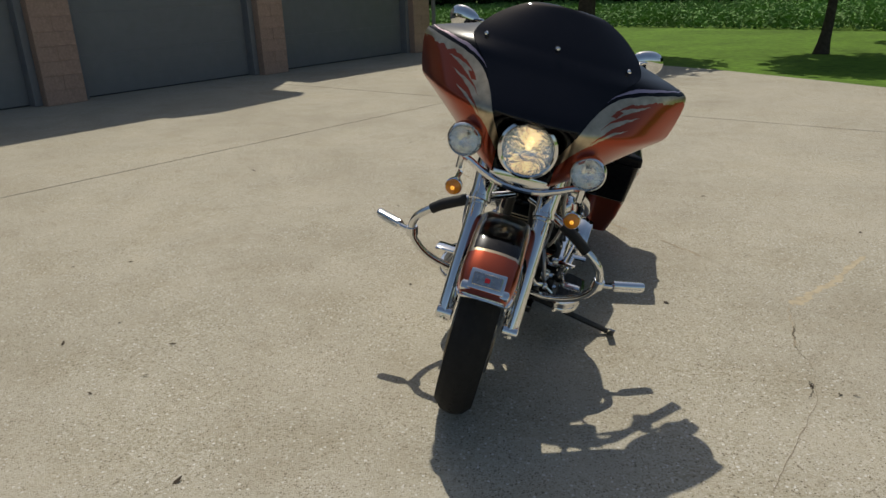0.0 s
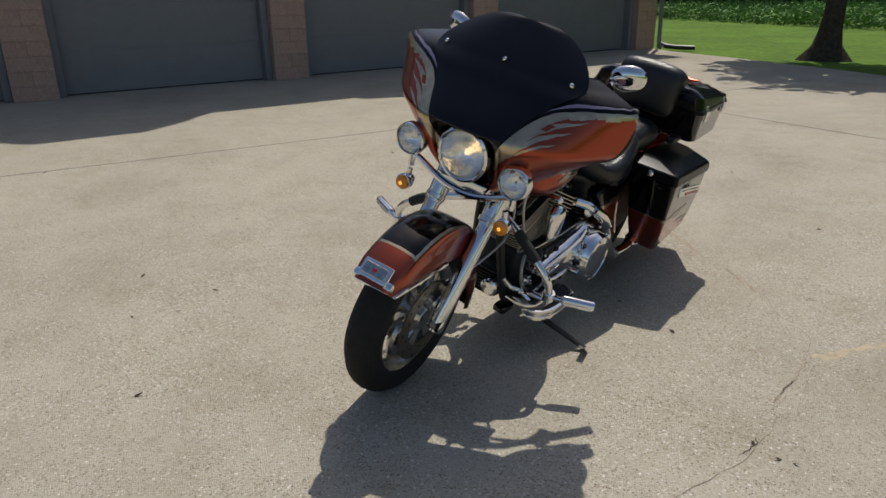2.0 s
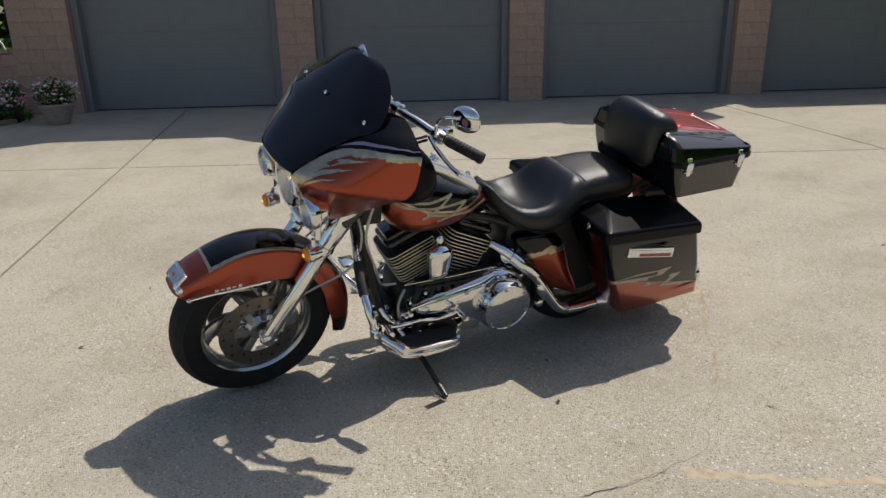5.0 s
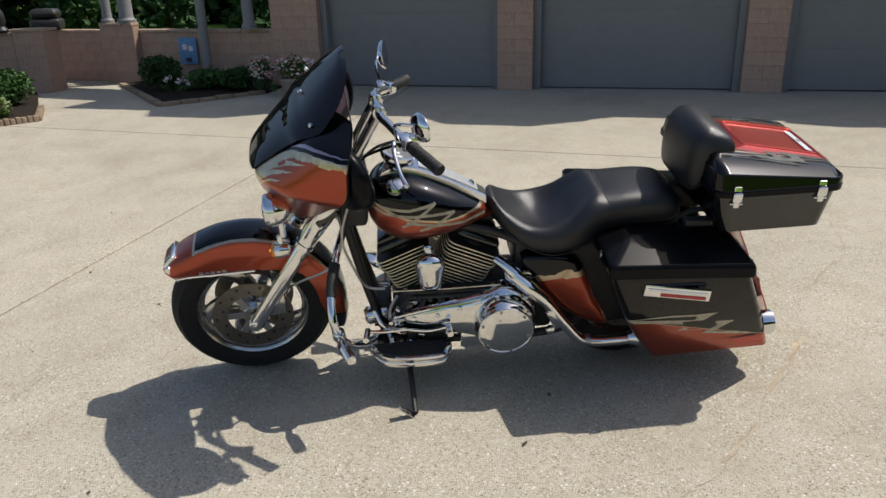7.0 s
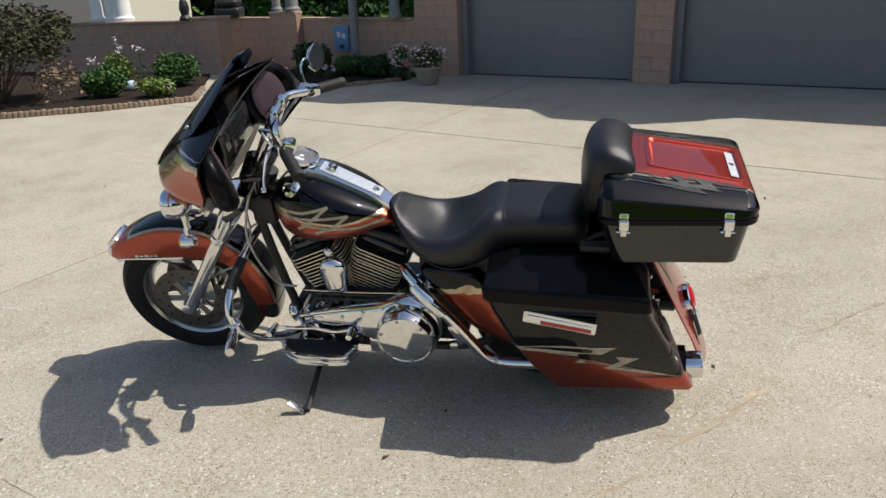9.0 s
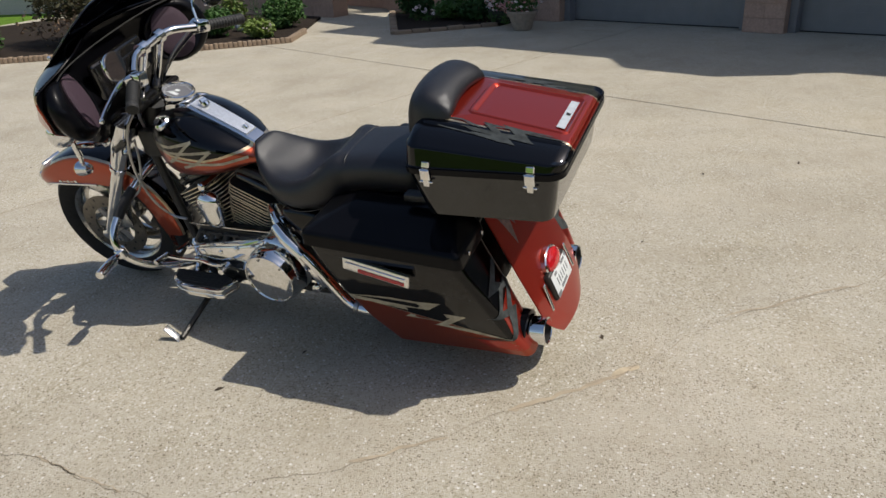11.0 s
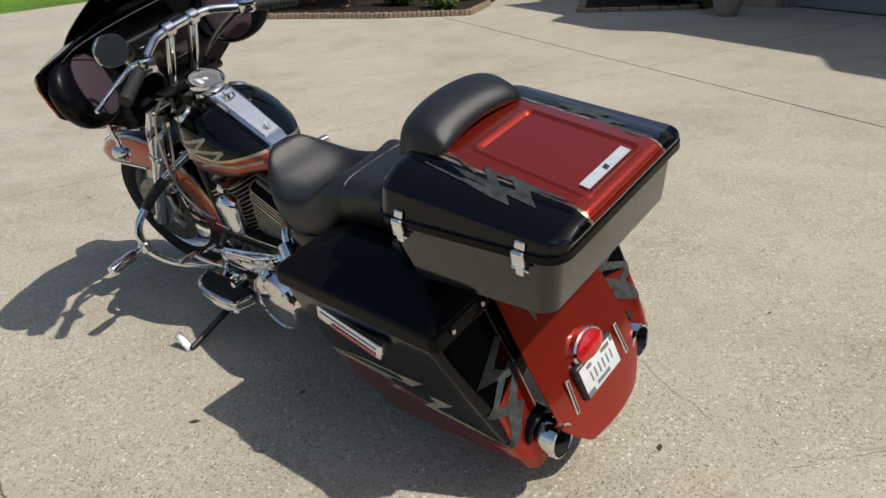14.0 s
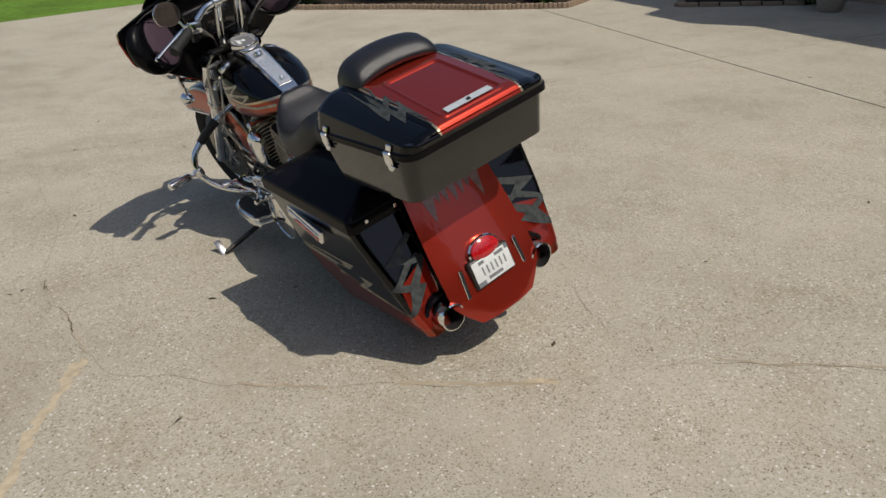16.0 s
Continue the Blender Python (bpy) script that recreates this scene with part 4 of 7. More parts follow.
def decal(name, surface, outline, axis, material, parent, lift=0.0016, cuts=3, label=""):
    """Lays a flat outline on a surface: outline in the plane across axis, cast along it."""
    me = surface.data
    tree_ = BVHTree.FromPolygons([v.co.copy() for v in me.vertices], [tuple(p.vertices) for p in me.polygons])
    ax = Vector(axis)
    bm = B()
    vs = [bm.verts.new(p) for p in outline]
    f = bm.faces.new(vs)
    bmesh.ops.triangulate(bm, faces=[f])
    for _ in range(cuts):
        bmesh.ops.subdivide_edges(bm, edges=[e for e in bm.edges if e.calc_length() > 0.012], cuts=1, use_grid_fill=True)
    bad = []
    for v in bm.verts:
        hit, nrm, _, _ = tree_.ray_cast(v.co + ax * 1.0, -ax)
        if hit is None:
            bad.append(v)
        else:
            v.co = hit + (nrm if nrm.dot(ax) > 0 else -nrm) * lift
    bmesh.ops.delete(bm, geom=bad, context="VERTS")
    return part(name, fix_normals(bm), material, parent, label)


# ---- wheels ----
def wheel(name, at, R, width, steer, discs, label, grow=1.0):
    def place(bm, wide=False):
        if not wide:
            bmesh.ops.transform(bm, matrix=Matrix.Diagonal((grow, grow, 1, 1)), verts=bm.verts)
        bmesh.ops.transform(bm, matrix=axis_m(at, (0, 1, 0)), verts=bm.verts)
        return front(bm) if steer else bm
    w = width / 2
    hub = B()
    lathe(hub, [(0.012, -0.075), (0.035, -0.075), (0.048, -0.055), (0.05, 0.055), (0.035, 0.075), (0.012, 0.075)], n=24)
    root = part(name, place(hub), CAST, bike, label)
    bm = B()
    g = grow
    lathe(bm, [(0.200 * g, -w * 0.78), (0.212 * g, -w * 0.92), (0.235 * g, -w), (R * 0.45 + 0.131 * g, -w * 1.02), (R - 0.03, -w * 0.90), (R - 0.013, -w * 0.68), (R - 0.003, -w * 0.36), (R, 0), (R - 0.003, w * 0.36), (R - 0.013, w * 0.68), (R - 0.03, w * 0.90), (R * 0.45 + 0.131 * g, w * 1.02), (0.235 * g, w), (0.212 * g, w * 0.92), (0.200 * g, w * 0.78)], n=64, cap=False)
    part("tyre", place(bm, True), RUBBER, root, "black road tyre")
    bm = B()
    # tread blocks stand a little proud, in two slanted rows
    for i in range(46):
        for s in (-1, 1):
            q = 2 * math.pi * (i + (0.5 if s > 0 else 0)) / 46
            m = Matrix.Rotation(q, 4, "Z") @ Matrix.Translation((R - 0.0062, 0, s * w * 0.34)) @ Matrix.Rotation(radians(-16 * s), 4, "Y") @ Matrix.Rotation(radians(24 * s), 4, "X")
            box(bm, (-0.004, -0.016, -w * 0.26), (0.0012, 0.016, w * 0.26), m=m)
    part("tread", place(bm, True), RUBBER, root)
    bm = B()
    lathe(bm, [(0.214, -w * 0.80), (0.219, -w * 0.86), (0.210, -w * 0.88), (0.196, -w * 0.72), (0.186, -w * 0.5), (0.176, -w * 0.2), (0.176, w * 0.2), (0.186, w * 0.5), (0.196, w * 0.72), (0.210, w * 0.88), (0.219, w * 0.86), (0.214, w * 0.80)], n=64, cap=False)
    part("rim", place(bm), CAST, root, "polished cast wheel rim")
    for i in range(5):
        bm = B()
        q = 2 * math.pi * i / 5 + 0.3
        rings = []
        for k in range(9):
            f = k / 8
            r = 0.04 + f * 0.146
            sw = q + 0.55 * f * f
            half = 0.021 + 0.012 * math.sin(f * math.pi) + 0.022 * f ** 4
            th = 0.02 + 0.012 * (1 - f)
            c = Vector((r * math.cos(sw), r * math.sin(sw), 0))
            tdir = Vector((-math.sin(sw), math.cos(sw), 0))
            rings.append([c + tdir * half * math.cos(a * math.pi / 5) + Vector((0, 0, 1)) * th * math.sin(a * math.pi / 5) for a in range(10)])
        loft(bm, rings)
        part("spoke", place(fix_normals(bm)), CAST, root)
    for s in discs:
        bm = B()
        lathe(bm, [(0.092, 0.072 * s), (0.146, 0.072 * s), (0.146, 0.078 * s), (0.092, 0.078 * s), (0.092, 0.072 * s)], n=56, cap=False)
        part("brake_disc", place(fix_normals(bm)), DISCSTEEL, root, "drilled steel brake disc")
        for i in range(6):
            q = 2 * math.pi * i / 6
            bm = B()
            box(bm, (0.03, -0.012, 0.064 * s), (0.10, 0.012, 0.0715 * s), m=Matrix.Rotation(q, 4, "Z"))
            part("disc_arm", place(fix_normals(bm)), STEEL, root)
        for i in range(20):
            q = 2 * math.pi * i / 20
            r = 0.108 if i % 2 else 0.130
            bm = B()
            lathe(bm, [(0.0055, 0.0785 * s), (0.0055, 0.0792 * s)], Matrix.Translation((r * math.cos(q), r * math.sin(q), 0)), n=8)
            part("drill_hole", place(bm), ENGINEBLACK, root)
    return root


AXLE_F, AXLE_R = (1.098, 0.0, 0.322), (-0.49, 0.0, 0.325)
wheel("front_wheel", AXLE_F, 0.334, 0.13, True, (1, -1), "cast alloy front wheel with black tyre", 1.14)
wheel("rear_wheel", AXLE_R, 0.325, 0.15, False, (1,), "cast alloy rear wheel with black tyre")


# ---- front fender ----
def fender_shell(theta0, theta1, inset=0.0, steps=44):
    edge = [(40, 0.355), (60, 0.277), (90, 0.243), (112, 0.255), (138, 0.30), (173, 0.285), (196, 0.325)]
    rings = []
    for i in range(steps + 1):
        th = theta0 + (theta1 - theta0) * i / steps
        rb = np.interp(th, [e[0] for e in edge], [e[1] for e in edge])
        rc = 0.398 + 0.012 * math.exp(-((th - 42) / 14) ** 2)
        w = 0.092
        if th < 52:
            w *= 0.80 + 0.20 * math.sqrt(max(0.0, (th - 40) / 12))
        sec = [(-w, rb), (-w, rb + (rc - 0.03 - rb) * 0.5), (-w * 0.985, rc - 0.032), (-w * 0.90, rc - 0.014), (-w * 0.70, rc - 0.004), (-w * 0.35, rc), (0, rc + 0.001)]
        sec = sec + [(-y, r) for y, r in reversed(sec[:-1])]
        a = radians(th)
        rings.append([Vector((AXLE_F[0] + (r - inset) * math.cos(a), y, AXLE_F[2] + (r - inset) * math.sin(a))) for y, r in sec])
    return rings


def build_fender():
    bm = B()
    loft(bm, fender_shell(40, 196), closed=False)
    fix_normals(bm)
    bmesh.ops.solidify(bm, geom=bm.faces[:], thickness=0.004)
    ob = part("front_fender", front(bm), PAINT_FENDER, bike, "black and orange front fender with silver line", 50)
    # bright trim along the lower edge and round the tip
    for s in (1, -1):
        bm = B()
        edge = []
        for th in (100, 90, 80, 70, 62, 54, 48, 44, 41):
            rb = 0.243 / max(math.sin(radians(th)), 0.1) if th > 60 else np.interp(th, [40, 60], [0.355, 0.279])
            w = 0.094 if th >= 52 else 0.094 * (0.80 + 0.20 * math.sqrt(max(0.0, (th - 40) / 12)))
            edge.append((AXLE_F[0] + rb * math.cos(radians(th)), s * w, AXLE_F[2] + rb * math.sin(radians(th))))
        tube(bm, edge, 0.006, 6, 3)
        part("trim", front(bm), CHROME, ob, "chrome fender trim strip")
    bm = B()
    tip = Matrix.Translation((AXLE_F[0] + 0.382 * math.cos(radians(44)), 0, AXLE_F[2] + 0.382 * math.sin(radians(44)))) @ Matrix.Rotation(radians(-46), 4, "Y")
    box(bm, (-0.030, -0.078, -0.02), (0.026, 0.078, 0.012), 0.010, 2, tip)
    box(bm, (-0.048, -0.084, -0.026), (-0.026, 0.084, 0.002), 0.009, 2, tip)
    part("tip_bezel", front(bm), CHROME, ob, "chrome fender tip bezel")
    bm = B()
    tip2 = Matrix.Translation((AXLE_F[0] + 0.396 * math.cos(radians(47)), 0, AXLE_F[2] + 0.396 * math.sin(radians(47)))) @ Matrix.Rotation(radians(-43 + 90), 4, "Y")
    box(bm, (-0.034, -0.058, 0.002), (0.034, 0.058, 0.022), 0.006, 2, tip2)
    tl = part("tip_lamp", front(bm), CHROME, ob, "chrome fender tip lamp")
    bm = B()
    box(bm, (-0.021, -0.046, 0.0225), (0.021, 0.046, 0.026), 0.004, 1, tip2)
    part("lens", front(bm), LAMPLENS, tl, "bright silvered lamp lens")
    bm = B()
    box(bm, (-0.007, -0.008, 0.0262), (0.007, 0.008, 0.0275), 0.002, 1, tip2)
    part("bulb", front(bm), REDLENS, tl, "small red bulb")
    bm = B()
    loft(bm, fender_shell(185, 197, -0.002, 8), closed=False)
    fix_normals(bm)
    bmesh.ops.solidify(bm, geom=bm.faces[:], thickness=0.003)
    part("flap", front(bm), SATIN, ob, "black rear fender flap", 50)
    # unread script on the side as plain bars
    for s in (1, -1):
        for i in range(5):
            x0 = 1.165 + i * 0.022
            bm = B()
            box(bm, (x0, s * 0.0925, 0.572 + 0.002 * (i % 2)), (x0 + 0.015, s * 0.0938, 0.581 + 0.003 * ((i + 1) % 2)))
            part("script_bar", front(bm), POLISH, ob)
    return ob


build_fender()


# ---- fork, lamps ----
def fork():
    bm = B()
    y = 0.122
    tube(bm, [(1.097, y, 0.292), (1.085, y, 0.312), (0.862, y, 0.662), (0.852, y, 0.678)], [0.022, 0.031, 0.031, 0.027], 16, smooth=False)
    lathe(bm, [(0.02, -0.03), (0.026, -0.026), (0.026, 0.026), (0.02, 0.03)], axis_m((1.088, y, 0.318), (0, 1, 0)), 14)
    box(bm, (1.035, y - 0.062, 0.36), (1.075, y - 0.03, 0.40), 0.006)
    return bm


legs = both("fork_leg", fork, CHROME, bike, "chrome fork leg", True)
for ob, s in zip(legs, (1, -1)):
    bm = B()
    tube(bm, [(0.858, 0.122 * s, 0.668), (0.78, 0.122 * s, 0.79), (0.700, 0.122 * s, 0.915)], [0.0345, 0.044, 0.052], 18, smooth=False)
    lathe(bm, [(0.034, 0), (0.041, 0.004), (0.041, 0.02), (0.034, 0.024)], axis_m((0.853, 0.122 * s, 0.676), (-0.53, 0, 0.85)), 16)
    part("fork_cover", front(fix_normals(bm)), CHROME, ob, "chrome upper fork cover")
    # brake caliper behind the leg
    bm = B()
    box(bm, (0.955, s * 0.055, 0.34), (1.02, s * 0.115, 0.45), 0.012, 2)
    part("brake_caliper", front(bm), POLISH, ob, "polished brake caliper")


def clamp():
    bm = B()
    box(bm, (0.70, -0.17, 0.80), (0.80, 0.17, 0.835), 0.012, 2, Matrix.Translation((0.75, 0, 0.82)) @ Matrix.Rotation(radians(32), 4, "Y") @ Matrix.Translation((-0.75, 0, -0.82)))
    box(bm, (0.58, -0.15, 0.955), (0.68, 0.15, 0.985), 0.012, 2)
    tube(bm, [(0.765, 0, 0.80), (0.64, 0, 0.99)], 0.032, 14)
    return bm


part("fork_clamp", front(clamp()), SATIN, bike, "black triple clamp")


def bowl(bm, at, r, depth, n=32):
    m = axis_m(at, (1, 0, -0.05))
    lathe(bm, [(r, 0.0), (r * 0.94, -depth * 0.25), (r * 0.75, -depth * 0.62), (r * 0.42, -depth * 0.92), (0.008, -depth)], m, n, cap=False)
    return bm


def lamp(name, at, r, depth, label, shell_depth, lit):
    m = axis_m(at, (1, 0, -0.05))
    bm = B()
    lathe(bm, [(r * 1.0, 0.006), (r * 1.06, 0.010), (r * 1.16, 0.004), (r * 1.19, -0.010), (r * 1.17, -0.026), (r * 1.10, -0.030)], m, 40, cap=False)
    root = part(name, front(bm), CHROME, bike, label)
    bm = B()
    lathe(bm, [(r * 1.12, -0.024), (r * 1.10, -shell_depth * 0.35), (r * 0.92, -shell_depth * 0.68), (r * 0.55, -shell_depth * 0.92), (0.004, -shell_depth)], m, 36, cap=False)
    part("shell", front(bm), CHROME, root, "chrome lamp shell")
    part("reflector", front(bowl(B(), Vector(at) + Vector((-0.004, 0, 0)), r * 1.02, depth)), REFLECTOR, root, "faceted bright reflector")
    bm = B()
    lathe(bm, [(r * 1.01, 0.004), (r * 0.8, 0.013), (r * 0.4, 0.019), (0.003, 0.021)], m, 36, cap=False)
    lathe(bm, [(0.003, 0.018), (r * 0.4, 0.016), (r * 0.8, 0.010), (r * 1.01, 0.001)], m, 36, cap=False)
    gl = part("lens", front(bm), GLASS, root, "clear glass lens")
    gl.visible_shadow = False
    bm = B()
    lathe(bm, [(0.004, -depth * 0.9), (r * 0.13, -depth * 0.9), (r * 0.13, -depth * 0.45), (r * 0.07, -depth * 0.38), (0.003, -depth * 0.37)], m, 16, cap=False)
    part("bulb", front(bm), BULB if lit else REFLECTOR, root, "warm glowing bulb" if lit else "")
    return root


lamp("headlight", (0.948, 0, 0.937), 0.089, 0.075, "large round chrome-rimmed headlight", 0.10, True)
for s in (1, -1):
    lamp("passing_lamp", (0.955, 0.219 * s, 0.915), 0.0525, 0.045, "round chrome passing lamp", 0.085, False)
    t = B()
    m = axis_m((0.955, 0.217 * s, 0.738), (1, 0, 0))
    lathe(t, [(0.027, 0.0), (0.031, -0.002), (0.031, -0.014), (0.029, -0.03), (0.022, -0.052), (0.004, -0.06)], m, 24, cap=False)
    lathe(t, [(0.010, 0.0), (0.010, 0.05)], axis_m((0.93, 0.217 * s, 0.745), (0, -0.2 * s, 1)), 10)
    sig = part("turn_signal", front(t), CHROME, bike, "chrome bullet turn signal")
    t = B()
    lathe(t, [(0.0285, -0.001), (0.026, 0.008), (0.015, 0.014), (0.003, 0.016)], m, 24, cap=False)
    part("lens", front(t), AMBER, sig, "amber turn signal lens")
    t = B()
    lathe(t, [(0.008, 0.0145), (0.006, 0.017), (0.002, 0.018)], m, 12, cap=False)
    part("bulb", front(t), AMBERBULB, sig, "glowing amber bulb")


def light_bar():
    bm = B()
    tube(bm, [(0.915, 0.222, 0.845), (0.905, 0.19, 0.835), (0.90, 0.13, 0.805), (0.905, 0.05, 0.782), (0.905, -0.05, 0.782), (0.90, -0.13, 0.805), (0.905, -0.19, 0.835), (0.915, -0.222, 0.845)], 0.013, 10, 4)
    for s in (1, -1):
        tube(bm, [(0.915, 0.219 * s, 0.80), (0.915, 0.219 * s, 0.87)], 0.012, 10)
        tube(bm, [(0.90, 0.10 * s, 0.81), (0.80, 0.10 * s, 0.83)], 0.010, 8)
    box(bm, (0.885, -0.10, 0.77), (0.90, 0.10, 0.83), 0.006)
    return bm


part("light_bar", front(light_bar()), CHROME, bike, "curved chrome lamp bar")


# ---- fairing ----
FAIRING_ROWS = [  # height, half width, nose, rear edge
    (0.795, 0.095, 0.905, 0.865), (0.830, 0.155, 0.930, 0.840), (0.875, 0.225, 0.955, 0.800), (0.945, 0.318, 0.975, 0.760),
    (1.005, 0.395, 1.002, 0.735), (1.050, 0.454, 1.010, 0.715), (1.095, 0.474, 0.984, 0.702), (1.145, 0.483, 0.944, 0.705),
    (1.195, 0.487, 0.902, 0.712), (1.232, 0.478, 0.875, 0.712), (1.254, 0.430, 0.858, 0.705), (1.274, 0.362, 0.840, 0.695), (1.292, 0.300, 0.824, 0.690)]
SHIELD_ROWS = [  # the shield's raised middle runs down to the lamp
    (1.046, 0.124, 1.017, 1.006), (1.056, 0.146, 1.015, 0.999), (1.090, 0.166, 0.995, 0.974), (1.125, 0.186, 0.968, 0.943),
    (1.165, 0.210, 0.935, 0.906), (1.200, 0.238, 0.906, 0.875), (1.232, 0.272, 0.883, 0.846), (1.262, 0.302, 0.859, 0.791), (1.300, 0.288, 0.822, 0.752), (1.345, 0.244, 0.774, 0.712), (1.382, 0.188, 0.733, 0.688), (1.408, 0.126, 0.704, 0.676), (1.417, 0.050, 0.692, 0.672)]


def fairing_point(row, f, dent=True):
    z, w, nose, rear = row
    y = w * math.copysign(abs(f) ** 0.9, f)
    x = rear + (nose - rear) * (1 - abs(f) ** 2.7)
    lean = min(1.0, max(0.0, (z - 0.97) / 0.30))
    x -= 0.052 * lean
    if dent:
        x -= 0.125 * math.exp(-((z - 0.932) / 0.104) ** 4 - (y / 0.112) ** 4)
        # hollow cheeks between the raised centre and the wings
        x -= 0.010 * math.exp(-((abs(y) - 0.235) / 0.075) ** 2) * math.exp(-((z - 1.10) / 0.13) ** 2)
    return Vector((x, y, z - 0.026 * lean))


def build_fairing():
    bm = B()
    cols = 76
    rows = lerp_rows(FAIRING_ROWS, 4)
    loft(bm, [[fairing_point(r, -1 + 2 * i / cols) for i in range(cols + 1)] for r in rows], closed=False)
    fix_normals(bm)
    bmesh.ops.solidify(bm, geom=bm.faces[:], thickness=0.006)
    ob = part("fairing", front(bm), PAINT_FAIRING, bike, "black batwing fairing with orange wings and silver flames", 60)
    bm = B()
    rows = lerp_rows(SHIELD_ROWS, 4)
    loft(bm, [[fairing_point(r, -1 + 2 * i / 40, False) + Vector((min(0.006, -0.010 + 0.004 * k), 0, 0)) for i in range(41)] for k, r in enumerate(rows)], closed=False)
    fix_normals(bm)
    bmesh.ops.solidify(bm, geom=bm.faces[:], thickness=0.004)
    sh = part("windshield", front(bm), TINT, ob, "short dark smoked windshield", 60)
    for y, z, x in ((0, 1.266, 0.796), (0.255, 1.250, 0.768), (-0.255, 1.250, 0.768)):
        bm = B()
        lathe(bm, [(0.008, -0.004), (0.008, 0.003), (0.004, 0.007), (0.001, 0.007)], axis_m((x, y, z), (0.8, y * 1.4, 0.6)), 12)
        part("screw", front(bm), CHROME, sh)
    # inner face, dished towards the rider
    bm = B()
    rows = lerp_rows(FAIRING_ROWS[1:], 3)
    cols = 30
    loft(bm, [[Vector((r[3] - 0.004 - 0.052 * min(1.0, max(0.0, (r[0] - 0.97) / 0.30)) + (0.015 + 0.095 * min(1.0, max(0.0, (r[0] - 1.03) / 0.08))) * (1 - (-1 + 2 * i / cols) ** 2) ** 1.5, r[1] * 0.985 * (-1 + 2 * i / cols), r[0] - 0.026 * min(1.0, max(0.0, (r[0] - 0.97) / 0.30)))) for i in range(cols + 1)] for r in rows], closed=False)
    fix_normals(bm)
    bmesh.ops.solidify(bm, geom=bm.faces[:], thickness=0.004)
    part("inner_fairing", front(bm), BLACKGLOSS, ob, "black inner fairing", 60)
    bm = B()
    box(bm, (0.70, -0.16, 1.02), (0.735, 0.16, 1.17), 0.02, 3)
    box(bm, (0.69, -0.085, 1.045), (0.705, 0.085, 1.125), 0.008, 2)
    part("storage_pocket", front(bm), SATIN, ob, "black dash pocket")
    for s in (1, -1):
        # rounded pod behind each wing, with an oval speaker let into its rear face
        m = Matrix.Translation((0.676, 0.352 * s, 1.100)) @ Matrix.Rotation(radians(-90 + 14), 4, "Y") @ Matrix.Rotation(radians(30 * s), 4, "X")
        oval = [(math.copysign(abs(math.cos(a * math.pi / 20)) ** 0.95, math.cos(a * math.pi / 20)), math.copysign(abs(math.sin(a * math.pi / 20)) ** 0.95, math.sin(a * math.pi / 20))) for a in range(40)]
        bm = B()
        loft(bm, [[m @ Vector((0.130 * r * cx, 0.148 * r * cy - 0.022 * s * q, h)) for cx, cy in oval] for r, h, q in ((0.80, -0.04, 0), (0.95, -0.02, 0), (1.0, 0.0, 0), (0.985, 0.016, 0.1), (0.93, 0.030, 0.5), (0.86, 0.037, 1), (0.80, 0.037, 1), (0.78, 0.033, 1))])
        pod = part("speaker_pod", front(fix_normals(bm)), BLACKGLOSS, ob, "gloss black rounded speaker pod", 60)
        bm = B()
        loft(bm, [[m @ Vector((0.108 * r * cx, 0.086 * r * cy - 0.026 * s, h)) for cx, cy in oval] for r, h in ((1.0, 0.028), (1.0, 0.0385), (0.95, 0.041), (0.6, 0.044), (0.05, 0.045))])
        part("speaker", front(fix_normals(bm)), SPEAKERCLOTH, pod, "oval speaker under a plum cloth cover")
    bm = B()
    half = [(0.642, 0.385, 1.220), (0.636, 0.33, 1.240), (0.634, 0.22, 1.252), (0.636, 0.11, 1.256), (0.637, 0.0, 1.257)]
    tube(bm, half + [(x, -y, z) for x, y, z in reversed(half[:-1])], 0.0028, 8, 5)
    part("shield_trim", front(bm), DARKALLOY, ob, "thin dark trim under the windshield")
    return ob


build_fairing()


